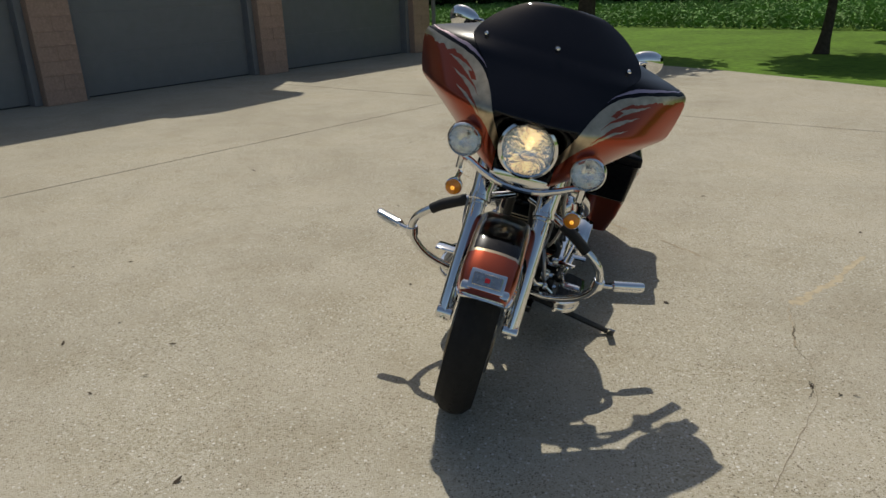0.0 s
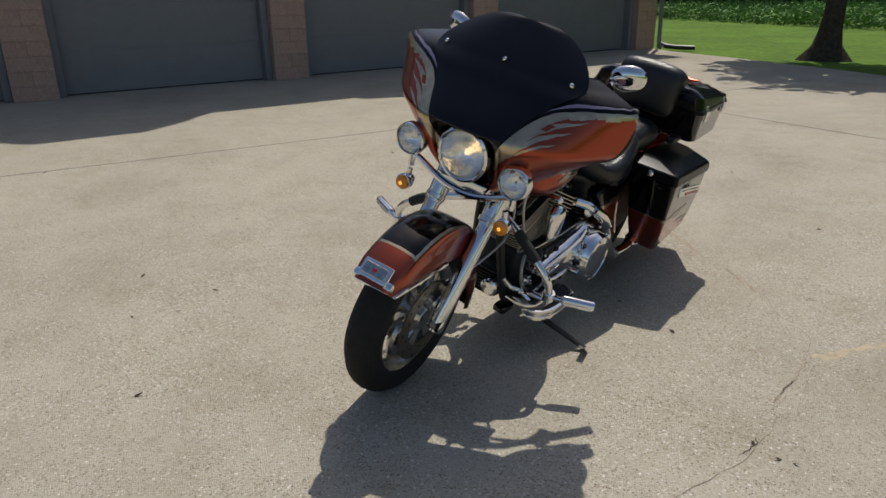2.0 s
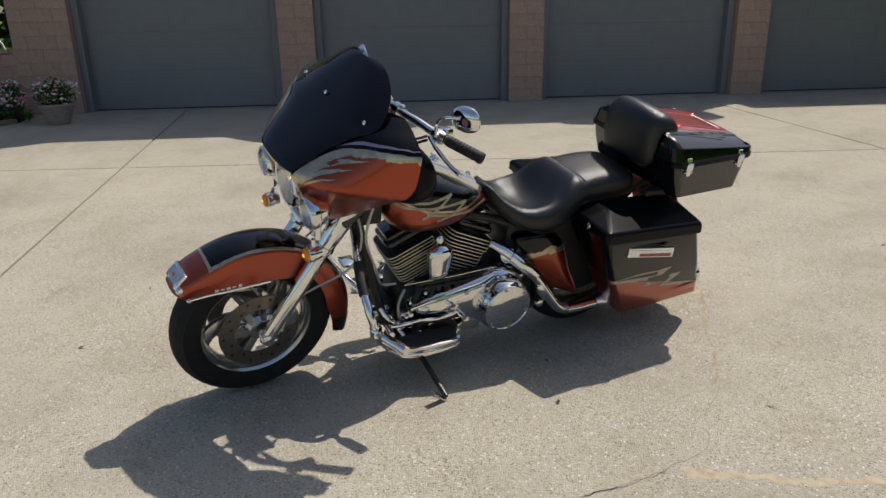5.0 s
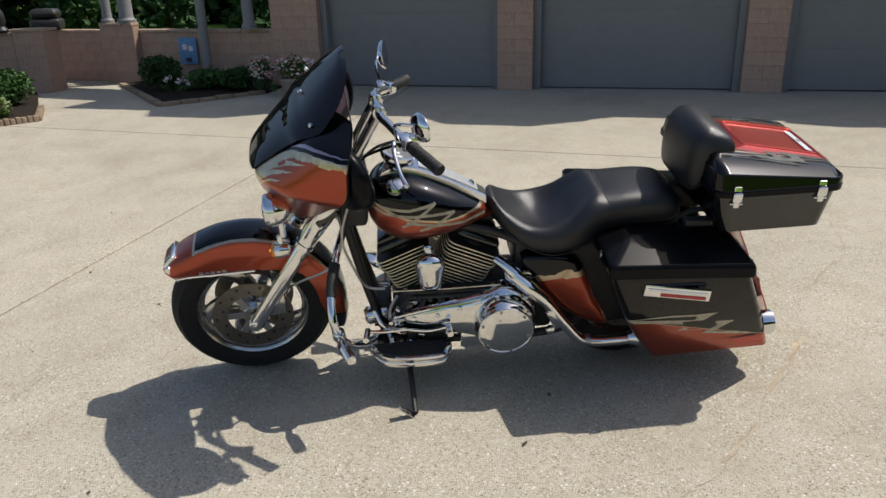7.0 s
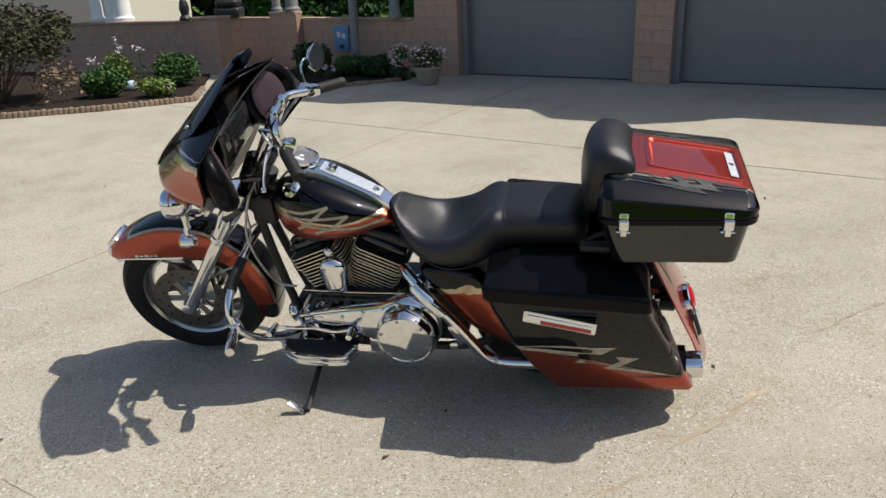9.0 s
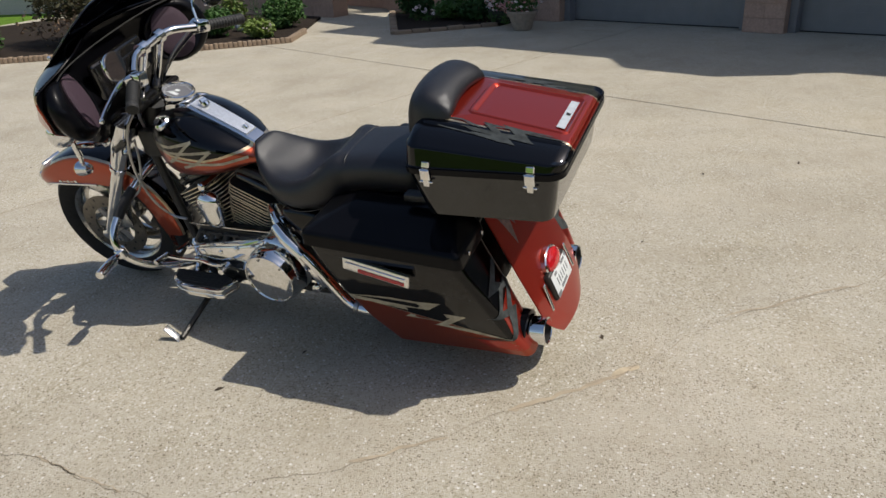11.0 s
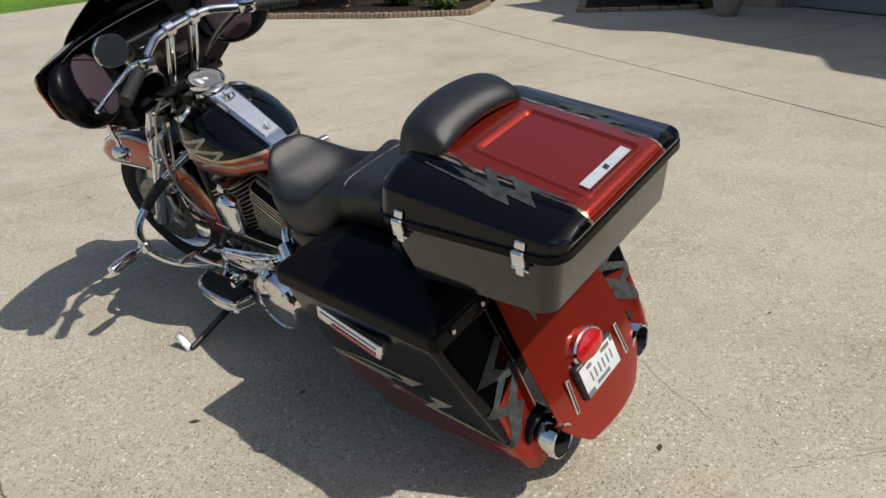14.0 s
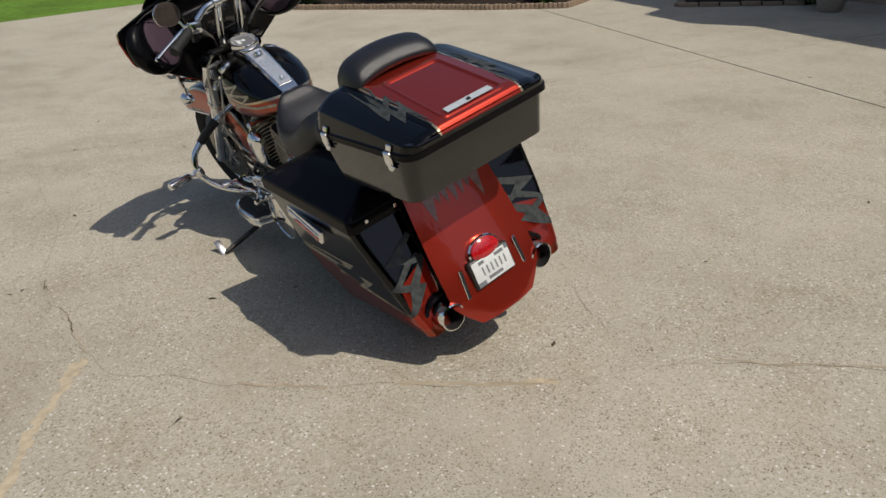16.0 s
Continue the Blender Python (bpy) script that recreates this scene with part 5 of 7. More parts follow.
# ---- handlebar ----
def build_bars():
    bm = B()
    half = [(0.522, 0.0, 1.190), (0.522, 0.06, 1.190), (0.516, 0.112, 1.187), (0.497, 0.152, 1.180), (0.450, 0.240, 1.153), (0.360, 0.395, 1.118)]
    for s in (1, -1):
        tube(bm, [(x, y * s, z) for x, y, z in half], 0.0158, 12, 5)
    bars = part("handlebar", front(bm), CHROME, bike, "tall chrome handlebar")
    for s in (1, -1):
        bm = B()
        a, b = Vector((0.434, 0.270 * s, 1.1455)), Vector((0.362, 0.392 * s, 1.1185))
        ln = (b - a).length
        prof = [(0.006, 0.0), (0.0205, 0.0005)]
        for k in range(9):
            c = ln * (0.12 + 0.09 * k)
            prof += [(0.0205, c - 0.004), (0.0222, c - 0.002), (0.0222, c + 0.002), (0.0205, c + 0.004)]
        prof += [(0.0225, ln), (0.0235, ln + 0.004), (0.02, ln + 0.012), (0.004, ln + 0.014)]
        lathe(bm, prof, axis_m(a, b - a), 16)
        part("grip", front(fix_normals(bm)), GRIPRUBBER, bars, "black ribbed rubber grip")
        bm = B()
        c = Vector((0.450, 0.242 * s, 1.154))
        box(bm, (-0.026, -0.024, -0.030), (0.026, 0.024, 0.030), 0.012, 2, axis_m(c, (a - b)))
        box(bm, (0.01, -0.026, -0.026), (0.05, 0.026, 0.026), 0.01, 2, axis_m(c, (0, s, 0.2)))
        hs = part("switch_housing", front(bm), CHROME, bars, "chrome switch housing")
        bm = B()
        tube(bm, [(0.492, 0.245 * s, 1.155), (0.497, 0.30 * s, 1.135), (0.490, 0.38 * s, 1.108), (0.478, 0.432 * s, 1.092)], [0.009, 0.008, 0.007, 0.009], 8, 4)
        lathe(bm, [(0.004, -0.009), (0.009, -0.005), (0.009, 0.005), (0.004, 0.009)], axis_m((0.476, 0.436 * s, 1.090), (0, 1, 0)), 10)
        part("lever", front(bm), CHROME, hs, "chrome hand lever")
        # mirror
        bm = B()
        tube(bm, [(0.478, 0.262 * s, 1.165), (0.492, 0.285 * s, 1.225), (0.482, 0.315 * s, 1.256), (0.430 if s > 0 else 0.466, 0.338 * s if s > 0 else -0.375, 1.256 if s > 0 else 1.242)], 0.006, 8, 4)
        mir = part("mirror", front(bm), CHROME, bars, "chrome diamond mirror on a short stem")
        m = Matrix.Translation((0.408 if s > 0 else 0.447, 0.338 * s if s > 0 else -0.385, 1.250 if s > 0 else 1.240)) @ Matrix.Rotation(radians(-90), 4, "Y") @ Matrix.Rotation(radians(6 if s > 0 else 14), 4, "Y") @ Matrix.Rotation(radians(-12 * s), 4, "Z") @ Matrix.Rotation(radians(15 if s > 0 else -14), 4, "X")
        dia = [(0.050 * abs(math.cos(q)) ** 0.9 * math.copysign(1, math.cos(q)), 0.068 * abs(math.sin(q)) ** 0.9 * math.copysign(1, math.sin(q))) for q in [2 * math.pi * (k + 0.5) / 28 for k in range(28)]]
        bm = B()
        loft(bm, [[m @ Vector((x * f, y * f, h)) for x, y in dia] for f, h in ((0.3, -0.028), (0.62, -0.024), (0.9, -0.013), (1.0, -0.002), (0.99, 0.002), (0.93, 0.002))])
        part("mirror_shell", front(fix_normals(bm)), CHROME, mir, "chrome mirror shell")
        bm = B()
        loft(bm, [[m @ Vector((x * 0.925, y * 0.925, h)) for x, y in dia] for h in (0.0015, 0.0035)])
        part("mirror_glass", front(fix_normals(bm)), MIRRORGLASS, mir, "mirror glass")
        # cables
        for k, off in enumerate((0.0, 0.016)):
            bm = B()
            tube(bm, [(0.49, 0.225 * s, 1.150 - off), (0.545, 0.16 * s, 1.10 - off), (0.60, 0.10 * s, 1.02), (0.66 - off, 0.08 * s, 0.90), (0.66, 0.055 * s, 0.78)], 0.0055, 7, 4)
            part("cable", front(bm), SATIN if k else STEEL, bars, "" if k else "braided steel cable")
    for s in (1, -1):
        bm = B()
        tube(bm, [(0.650, 0.055 * s, 0.955), (0.615, 0.055 * s, 1.02), (0.522, 0.055 * s, 1.188)], [0.024, 0.019, 0.021], 14)
        lathe(bm, [(0.024, -0.02), (0.027, -0.016), (0.027, 0.016), (0.024, 0.02)], axis_m((0.522, 0.055 * s, 1.190), (0, 1, 0)), 16)
        part("riser", front(bm), CHROME, bars, "tall chrome bar riser")
    return bars


bars = build_bars()


# ---- tank, console, seat ----
BADGE = mat("satin_badge", (0.50, 0.53, 0.55), 0.45, 0.3, vary=0.1, scale=60)
BOLT = mat("silver_graphic", (0.36, 0.325, 0.25), 0.45, 0.3, vary=0.4, scale=40, coat=0.4)
TONGUE = mat("faded_silver_graphic", (0.26, 0.15, 0.125), 0.4, 0.5, vary=0.35, scale=40, coat=0.5)
SLATE = mat("slate_graphic", (0.042, 0.047, 0.047), 0.5, 0.0, vary=0.6, scale=45, spec=0.2)


def bolts(surface, parent, lines, width, axis, plane, lift=0.0016, material=None):
    """Silver lightning strokes laid on a surface; plane turns (u, v) into a point."""
    me = surface.data
    tree_ = BVHTree.FromPolygons([v.co.copy() for v in me.vertices], [tuple(p.vertices) for p in me.polygons])
    ax = Vector(axis)
    k = 0
    for line in lines:
        bm = B()
        for p, q in zip(line, line[1:]):
            p, q = Vector(p), Vector(q)
            d = (q - p).normalized()
            nrm = Vector((-d.y, d.x)) * width / 2
            p, q = p - d * width * 0.42, q + d * width * 0.42
            n_ = max(2, int((q - p).length / 0.012))
            prev = None
            k += 1
            for i in range(n_ + 1):
                c = p.lerp(q, i / n_)
                pair = []
                for s in (1, 0, -1):
                    o = plane(*(c + nrm * s))
                    hit, hn, _, _ = tree_.ray_cast(o + ax * 1.0, -ax)
                    if hit is None:
                        pair = None
                        break
                    pair.append(hit + (hn if hn.dot(ax) > 0 else -hn) * (lift + 0.00025 * (k % 4)))
                if pair is None:
                    prev = None
                    continue
                pair = [bm.verts.new(v) for v in pair]
                if prev:
                    bm.faces.new((prev[0], prev[1], pair[1], pair[0]))
                    bm.faces.new((prev[1], prev[2], pair[2], pair[1]))
                prev = pair
        part("graphic", fix_normals(bm), material or BOLT, parent, "silver lightning graphic")


GLYPH = ((-60, 42), (0, 70), (115, 135), (95, 40), (215, 120), (205, 88), (305, 160), (420, 220), (500, 262), (420, 238), (305, 185), (325, 295), (195, 215), (205, 285), (110, 230), (0, 140), (-40, 112), (0, 112), (122, 176), (0, 96))
GLYPH_HOLE = ((155, 105), (230, 140), (245, 195), (170, 165))
GLYPH_TIPS = ((205, 285), (95, 40), (325, 295), (205, 88))


BAG_MARK = (((-0.363, 0.474), (-0.552, 0.483), (-0.65, 0.477), (-0.743, 0.48), (-0.688, 0.438), (-0.752, 0.429), (-0.826, 0.426), (-0.752, 0.372), (-0.858, 0.359), (-0.989, 0.326), (-0.859, 0.341), (-0.757, 0.359), (-0.7, 0.366), (-0.735, 0.384), (-0.664, 0.39), (-0.594, 0.393), (-0.637, 0.422), (-0.553, 0.435), (-0.463, 0.45), (-0.389, 0.455)), ((-0.645, 0.415), (-0.765, 0.409), (-0.733, 0.386), (-0.63, 0.396)), ((-0.403, 0.472), (-0.522, 0.473), (-0.647, 0.468), (-0.663, 0.459), (-0.652, 0.445), (-0.552, 0.455)))
REAR_MARK = (((0.206, 0.559), (0.271, 0.526), (0.343, 0.493), (0.269, 0.473), (0.355, 0.412), (0.296, 0.387), (0.312, 0.351), (0.34, 0.294), (0.286, 0.331), (0.226, 0.384), (0.251, 0.395), (0.208, 0.439), (0.186, 0.468), (0.215, 0.488), (0.235, 0.479), (0.264, 0.501), (0.196, 0.542)), ((0.246, 0.462), (0.219, 0.457), (0.284, 0.407), (0.313, 0.419)))
TANK_STROKES = [[(0.600, 0.862), (0.532, 0.838), (0.419, 0.833), (0.275, 0.836)], [(0.541, 0.860), (0.438, 0.859), (0.345, 0.876), (0.437, 0.803), (0.462, 0.792)], [(0.445, 0.807), (0.338, 0.788), (0.234, 0.782), (0.148, 0.793)], [(0.271, 0.835), (0.338, 0.788), (0.396, 0.772)]]


def mark(surface, parent, loops, axis, plane, material, lift=0.0018, label="silver lightning graphic"):
    """A flat mark of one outline and its holes, laid on a surface along axis."""
    me = surface.data
    tree_ = BVHTree.FromPolygons([v.co.copy() for v in me.vertices], [tuple(p.vertices) for p in me.polygons])
    ax = Vector(axis)
    bm = B()
    es = []
    for loop in loops:
        pts = []
        for (x, y), (x2, y2) in zip(loop, loop[1:] + loop[:1]):
            k = max(1, int(math.hypot(x2 - x, y2 - y) / 0.014))
            pts += [(x + (x2 - x) * i / k, y + (y2 - y) * i / k) for i in range(k)]
        vs = [bm.verts.new(plane(x, y)) for x, y in pts]
        es += [bm.edges.new((vs[i], vs[(i + 1) % len(vs)])) for i in range(len(vs))]
    bmesh.ops.triangle_fill(bm, edges=es, use_beauty=True)
    for _ in range(2):
        bmesh.ops.subdivide_edges(bm, edges=[e for e in bm.edges if e.calc_length() > 0.012], cuts=1, use_grid_fill=True)
        bmesh.ops.triangulate(bm, faces=bm.faces)
    bad = []
    for v in bm.verts:
        hit, nrm, _, _ = tree_.ray_cast(v.co + ax * 1.0, -ax)
        if hit is None:
            bad.append(v)
        else:
            v.co = hit + (nrm if nrm.dot(ax) > 0 else -nrm) * lift
    bmesh.ops.delete(bm, geom=bad, context="VERTS")
    return part("graphic", fix_normals(bm), material, parent, label)


def lightning(surface, parent, tips, axis, plane, lift=0.0018):
    """The double lightning mark, fitted to four tips in the plane across axis."""
    M, *_ = np.linalg.lstsq(np.array([(x, y, 1.0) for x, y in GLYPH_TIPS]), np.array(tips), rcond=None)
    loops = [tuple(tuple(np.array((x, y, 1.0)) @ M) for x, y in loop) for loop in (GLYPH, GLYPH_HOLE)]
    return mark(surface, parent, loops, axis, plane, SLATE, lift, "slate lightning graphic")


def build_tank():
    rows = [(0.600, 0.045, 0.79, 0.875), (0.585, 0.092, 0.755, 0.918), (0.545, 0.135, 0.708, 0.948), (0.470, 0.170, 0.684, 0.962), (0.400, 0.174, 0.684, 0.948), (0.330, 0.166, 0.694, 0.920), (0.250, 0.145, 0.712, 0.880), (0.180, 0.105, 0.735, 0.838), (0.120, 0.072, 0.752, 0.800), (0.100, 0.05, 0.762, 0.785)]
    bm = B()
    loft(bm, [sup(x, hw, z0, z1, 44, 3.0, 2.7) for x, hw, z0, z1 in lerp_rows(rows, 4)])
    for v in bm.verts:
        if v.co.y < 0:
            v.co.y *= 1.13
    tank = part("fuel_tank", fix_normals(bm), PAINT_TANK, bike, "black over orange fuel tank with silver lightning", 60)
    for s in (1, -1):
        pl = lambda u, v, s=s: Vector((u, 0.0, v))
        bolts(tank, tank, TANK_STROKES, 0.0115, (0, s, 0), pl)
        bm = B()
        lathe(bm, [(0.036, -0.012), (0.036, 0.004), (0.030, 0.011), (0.016, 0.014), (0.003, 0.015)], axis_m((0.486, 0.122 * s, 0.940), (0.05, 0.42 * s, 1)), 24)
        part("filler_cap", bm, CHROME, tank, "round chrome filler cap")
    # dash console down the middle
    bm = B()
    top = [(0.545, 0.955, 0.045), (0.50, 0.985, 0.052), (0.42, 0.985, 0.052), (0.34, 0.950, 0.049), (0.25, 0.905, 0.045), (0.17, 0.862, 0.042), (0.132, 0.838, 0.038)]
    rings = []
    for x, z, w in lerp_rows(top, 3):
        rings.append([Vector((x, y, zz)) for y, zz in ((w, z - 0.05), (w, z - 0.006), (w - 0.006, z), (-w + 0.006, z), (-w, z - 0.006), (-w, z - 0.05))])
    loft(bm, rings)
    con = part("dash_console", fix_normals(bm), CHROME, tank, "chrome dash console")
    bm = B()
    rings = []
    for x, z, w in lerp_rows([(0.395, 0.977, 0.036), (0.34, 0.953, 0.036), (0.25, 0.908, 0.034), (0.165, 0.862, 0.031)], 3):
        rings.append([Vector((x, y, zz)) for y, zz in ((w, z - 0.004), (w, z + 0.003), (-w, z + 0.003), (-w, z - 0.004))])
    loft(bm, rings)
    part("insert", fix_normals(bm), BRUSHED, con, "brushed steel console insert")
    for x, z, r in ((0.352, 0.965, 0.019), (0.185, 0.876, 0.010)):
        bm = B()
        lathe(bm, [(r, -0.004), (r, 0.010), (r * 0.8, 0.015), (0.002, 0.016)], axis_m((x, 0, z), (0.45, 0, 1)), 20)
        if r > 0.015:
            box(bm, (-0.016, -0.004, 0.014), (0.016, 0.004, 0.027), 0.002, 1, axis_m((x, 0, z), (0.45, 0, 1)))
        part("switch_knob", bm, CHROME, con)
    m = axis_m((0.474, 0.0, 1.012), (-0.30, 0, 1))
    bm = B()
    lathe(bm, [(0.052, -0.03), (0.066, -0.012), (0.070, 0.004), (0.067, 0.012), (0.058, 0.013), (0.056, 0.006)], m, 36, cap=False)
    gauge = part("speedometer", bm, CHROME, tank, "round chrome-rimmed speedometer")
    bm = B()
    lathe(bm, [(0.057, 0.003), (0.057, 0.0055)], m, 36)
    part("dial", bm, GAUGEFACE, gauge, "silver dial face")
    bm = B()
    for k in range(22):
        q = radians(-220 + 260 * k / 21)
        box(bm, (0.044, -0.0009, 0.0056), (0.053, 0.0009, 0.0064), m=m @ Matrix.Rotation(-q, 4, "Z"))
    box(bm, (-0.012, -0.0016, 0.0056), (0.040, 0.0016, 0.0075), m=m @ Matrix.Rotation(radians(140), 4, "Z"))
    lathe(bm, [(0.009, 0.0056), (0.009, 0.009)], m, 12)
    box(bm, (-0.030, -0.018, 0.0056), (-0.014, 0.018, 0.0062), m=m)
    part("dial_marks", bm, PLATE, gauge, "pale dial marks and needle")
    return tank


tank = build_tank()


def build_seat():
    rows = [(0.128, 0.035, 0.790, 0.842), (0.105, 0.085, 0.748, 0.844), (0.060, 0.140, 0.698, 0.806), (-0.015, 0.186, 0.648, 0.770), (-0.095, 0.206, 0.622, 0.772), (-0.170, 0.206, 0.620, 0.796), (-0.235, 0.198, 0.632, 0.836), (-0.290, 0.182, 0.665, 0.862), (-0.325, 0.170, 0.690, 0.862), (-0.350, 0.166, 0.700, 0.866), (-0.420, 0.164, 0.705, 0.874), (-0.510, 0.162, 0.710, 0.876), (-0.585, 0.155, 0.718, 0.866), (-0.622, 0.135, 0.730, 0.840), (-0.634, 0.10, 0.745, 0.825)]
    bm = B()
    rings = []
    for x, hw, z0, z1 in lerp_rows(rows, 4):
        ring = sup(x, hw, z0, z1, 44, 3.0, 2.7)
        dish = 0.052 * math.exp(-abs((x + 0.125) / 0.105) ** 3) + 0.006
        for v in ring:
            if v.z > (z0 + z1) / 2:
                v.z -= dish * (1 - min(1, abs(v.y) / (hw * 0.80)) ** 3) ** 1.3
                v.z += 0.012 * math.exp(-((x + 0.26) / 0.05) ** 2) * math.exp(-((abs(v.y) - hw * 0.7) / 0.04) ** 2)
        rings.append(ring)
    loft(bm, rings)
    seat = part("seat", fix_normals(bm), VINYL, bike, "black vinyl two-up bucket seat", 60)
    bm = B()
    tube(bm, [(-0.345, 0.162, 0.76), (-0.338, 0.150, 0.82), (-0.330, 0.125, 0.850), (-0.324, 0.05, 0.853), (-0.324, -0.05, 0.853), (-0.330, -0.125, 0.850), (-0.338, -0.150, 0.82), (-0.345, -0.162, 0.76)], 0.004, 8, 4)
    part("piping", bm, VINYL, seat, "raised black seat seam")
    # skirt seam
    for s in (1, -1):
        bm = B()
        tube(bm, [(0.06, 0.142 * s, 0.725), (-0.02, 0.180 * s, 0.675), (-0.10, 0.199 * s, 0.650), (-0.18, 0.198 * s, 0.655), (-0.25, 0.189 * s, 0.680), (-0.30, 0.177 * s, 0.718), (-0.36, 0.166 * s, 0.734), (-0.49, 0.164 * s, 0.742)], 0.0024, 6, 4)
        part("piping", bm, VINYL, seat)
    return seat


seat = build_seat()


# ---- luggage trunk with backrest ----
def build_trunk():
    def plan_ring(f0, f1, w0, w1, z, r=0.05, k=5):
        """A rounded plan outline, wider at the front (w0 at f0) than at the rear."""
        ring = round_rect(f1, f0, -1, 1, z, r, k)
        out = []
        for v in ring:
            t = (v.x - f1) / (f0 - f1)
            w = w1 + (w0 - w1) * t
            y = math.copysign(1, v.y) * (w - (1 - abs(v.y)))
            out.append(Vector((v.x, y, z)))
        return out
    bm = B()
    rings = [plan_ring(-0.714, -1.078, 0.294, 0.272, 0.775, 0.03), plan_ring(-0.704, -1.090, 0.308, 0.284, 0.783, 0.04), plan_ring(-0.680, -1.101, 0.314, 0.288, 0.85, 0.045), plan_ring(-0.660, -1.112, 0.321, 0.291, 0.930, 0.045)]
    loft(bm, rings)
    root = part("luggage_trunk", fix_normals(bm), SATIN, bike, "black rear luggage trunk with a red lid", 40, True)
    bm = B()
    loft(bm, [plan_ring(-0.652, -1.132, 0.327, 0.297, z, 0.05) for z in (0.928, 0.9315, 0.942, 0.946)])
    part("lip", fix_normals(bm), BLACKGLOSS, root, "black lip between base and lid")
    # lid: short side walls, sloping shoulders and a raised flat panel that falls towards the rear
    crest = lambda x: 1.044 - 0.33 * min(0.0, x + 0.70) ** 2
    wall_top = lambda x: 1.008 - 0.09 * (-0.67 - x)
    bm = B()
    rings = []
    for f0, f1, w0, w1, r, fz, dz in (
            (-0.655, -1.130, 0.323, 0.293, 0.05, None, 0.9455), (-0.655, -1.130, 0.323, 0.293, 0.05, None, 0.9485), (-0.656, -1.130, 0.319, 0.290, 0.048, None, 0.951),
            (-0.657, -1.134, 0.301, 0.284, 0.046, wall_top, -0.004), (-0.659, -1.133, 0.297, 0.282, 0.044, wall_top, 0.0), (-0.662, -1.131, 0.291, 0.278, 0.042, wall_top, 0.003),
            (-0.664, -1.129, 0.270, 0.254, 0.036, crest, -0.022), (-0.667, -1.127, 0.240, 0.222, 0.030, crest, -0.010), (-0.672, -1.124, 0.203, 0.186, 0.026, crest, -0.007), (-0.675, -1.121, 0.196, 0.180, 0.026, crest, -0.003), (-0.680, -1.116, 0.188, 0.172, 0.024, crest, -0.001),
            (-0.800, -1.108, 0.122, 0.130, 0.024, crest, -0.001), (-0.806, -1.105, 0.117, 0.126, 0.022, crest, 0.003), (-0.812, -1.102, 0.113, 0.122, 0.020, crest, 0.0035),
            (-0.818, -1.098, 0.109, 0.118, 0.018, crest, 0.001), (-0.824, -1.092, 0.104, 0.113, 0.016, crest, -0.004), (-0.834, -1.085, 0.096, 0.105, 0.014, crest, -0.005), (-0.85, -1.07, 0.02, 0.02, 0.008, crest, -0.005)):
        ring = plan_ring(f0, f1, w0, w1, 0.0, r)
        for v in ring:
            v.z = (fz(v.x) if fz else 0.0) + dz
        rings.append(ring)
    loft(bm, rings)
    fix_normals(bm)
    lid = part("lid", bm, PAINT_TRUNK, root, "red lid with black sides and silver lightning", 24, True)
    for s in (1, -1):
        pl = lambda u, v, s=s: Vector((u, s * v, 1.0))
        bolts(lid, lid, [[(-0.70, 0.165), (-0.80, 0.158), (-0.86, 0.178)], [(-0.74, 0.200), (-0.86, 0.212), (-0.92, 0.222)], [(-0.99, 0.168), (-1.10, 0.170)]], 0.006, (0, 0, 1), pl, 0.0016, SLATE)
        lightning(lid, lid, [(-0.982, 0.232), (-0.858, 0.147), (-1.025, 0.204), (-0.925, 0.152)], (0, 0, 1), pl, 0.002)
    decal("badge_strip", lid, [Vector((-1.064, -0.094, 1)), Vector((-1.089, -0.094, 1)), Vector((-1.089, 0.094, 1)), Vector((-1.064, 0.094, 1))], (0, 0, 1), BADGE, lid, 0.004, 2, "silver badge strip")
    decal("badge_mark", lid, [Vector((-1.070, -0.009, 1)), Vector((-1.083, -0.006, 1)), Vector((-1.083, 0.009, 1)), Vector((-1.072, 0.008, 1))], (0, 0, 1), ENGINEBLACK, lid, 0.0055, 1)
    # latches
    for s in (1, -1):
        for x, w in ((-0.731, 0.3205), (-1.040, 0.2995)):
            bm = B()
            ang = Matrix.Translation((x, w * s, 0.932)) @ Matrix.Rotation(radians(-4 * s), 4, "Z")
            box(bm, (-0.013, s * 0.002, 0.016), (0.013, s * 0.008, 0.036), 0.003, 1, ang @ Matrix.Rotation(radians(20 * s), 4, "X"))
            box(bm, (-0.016, -0.001, -0.020), (0.016, s * 0.012, 0.018), 0.004, 1, ang)
            box(bm, (-0.010, -0.002, -0.042), (0.010, s * 0.009, -0.016), 0.003, 1, ang)
            box(bm, (-0.022, s * 0.001, -0.030), (0.022, s * 0.007, -0.023), 0.002, 1, ang)
            part("latch", bm, CHROME, root, "chrome trunk latch")
    # backrest pad
    prof = [(-0.605, 0.89), (-0.594, 0.98), (-0.604, 1.065), (-0.628, 1.106), (-0.668, 1.120), (-0.722, 1.104), (-0.750, 1.080), (-0.756, 1.058), (-0.738, 1.040), (-0.70, 0.99), (-0.65, 0.90)]
    P = smooth_path([(x, 0, z) for x, z in prof], 4, True)
    cx, cz = sum(p.x for p in P) / len(P), sum(p.z for p in P) / len(P)
    bm = B()
    rings = []
    for k in range(25):
        f = -1 + 2 * k / 24
        s = (1 - abs(f) ** 8) ** 0.42 if abs(f) < 1 else 0.02
        s = max(s, 0.05)
        rings.append([Vector((cx + (p.x - cx) * (0.25 + 0.75 * s) - 0.022 * f * f, f * 0.184, cz + (p.z - cz) * (0.2 + 0.8 * s) - 0.02 * f * f)) for p in P])
    loft(bm, rings)
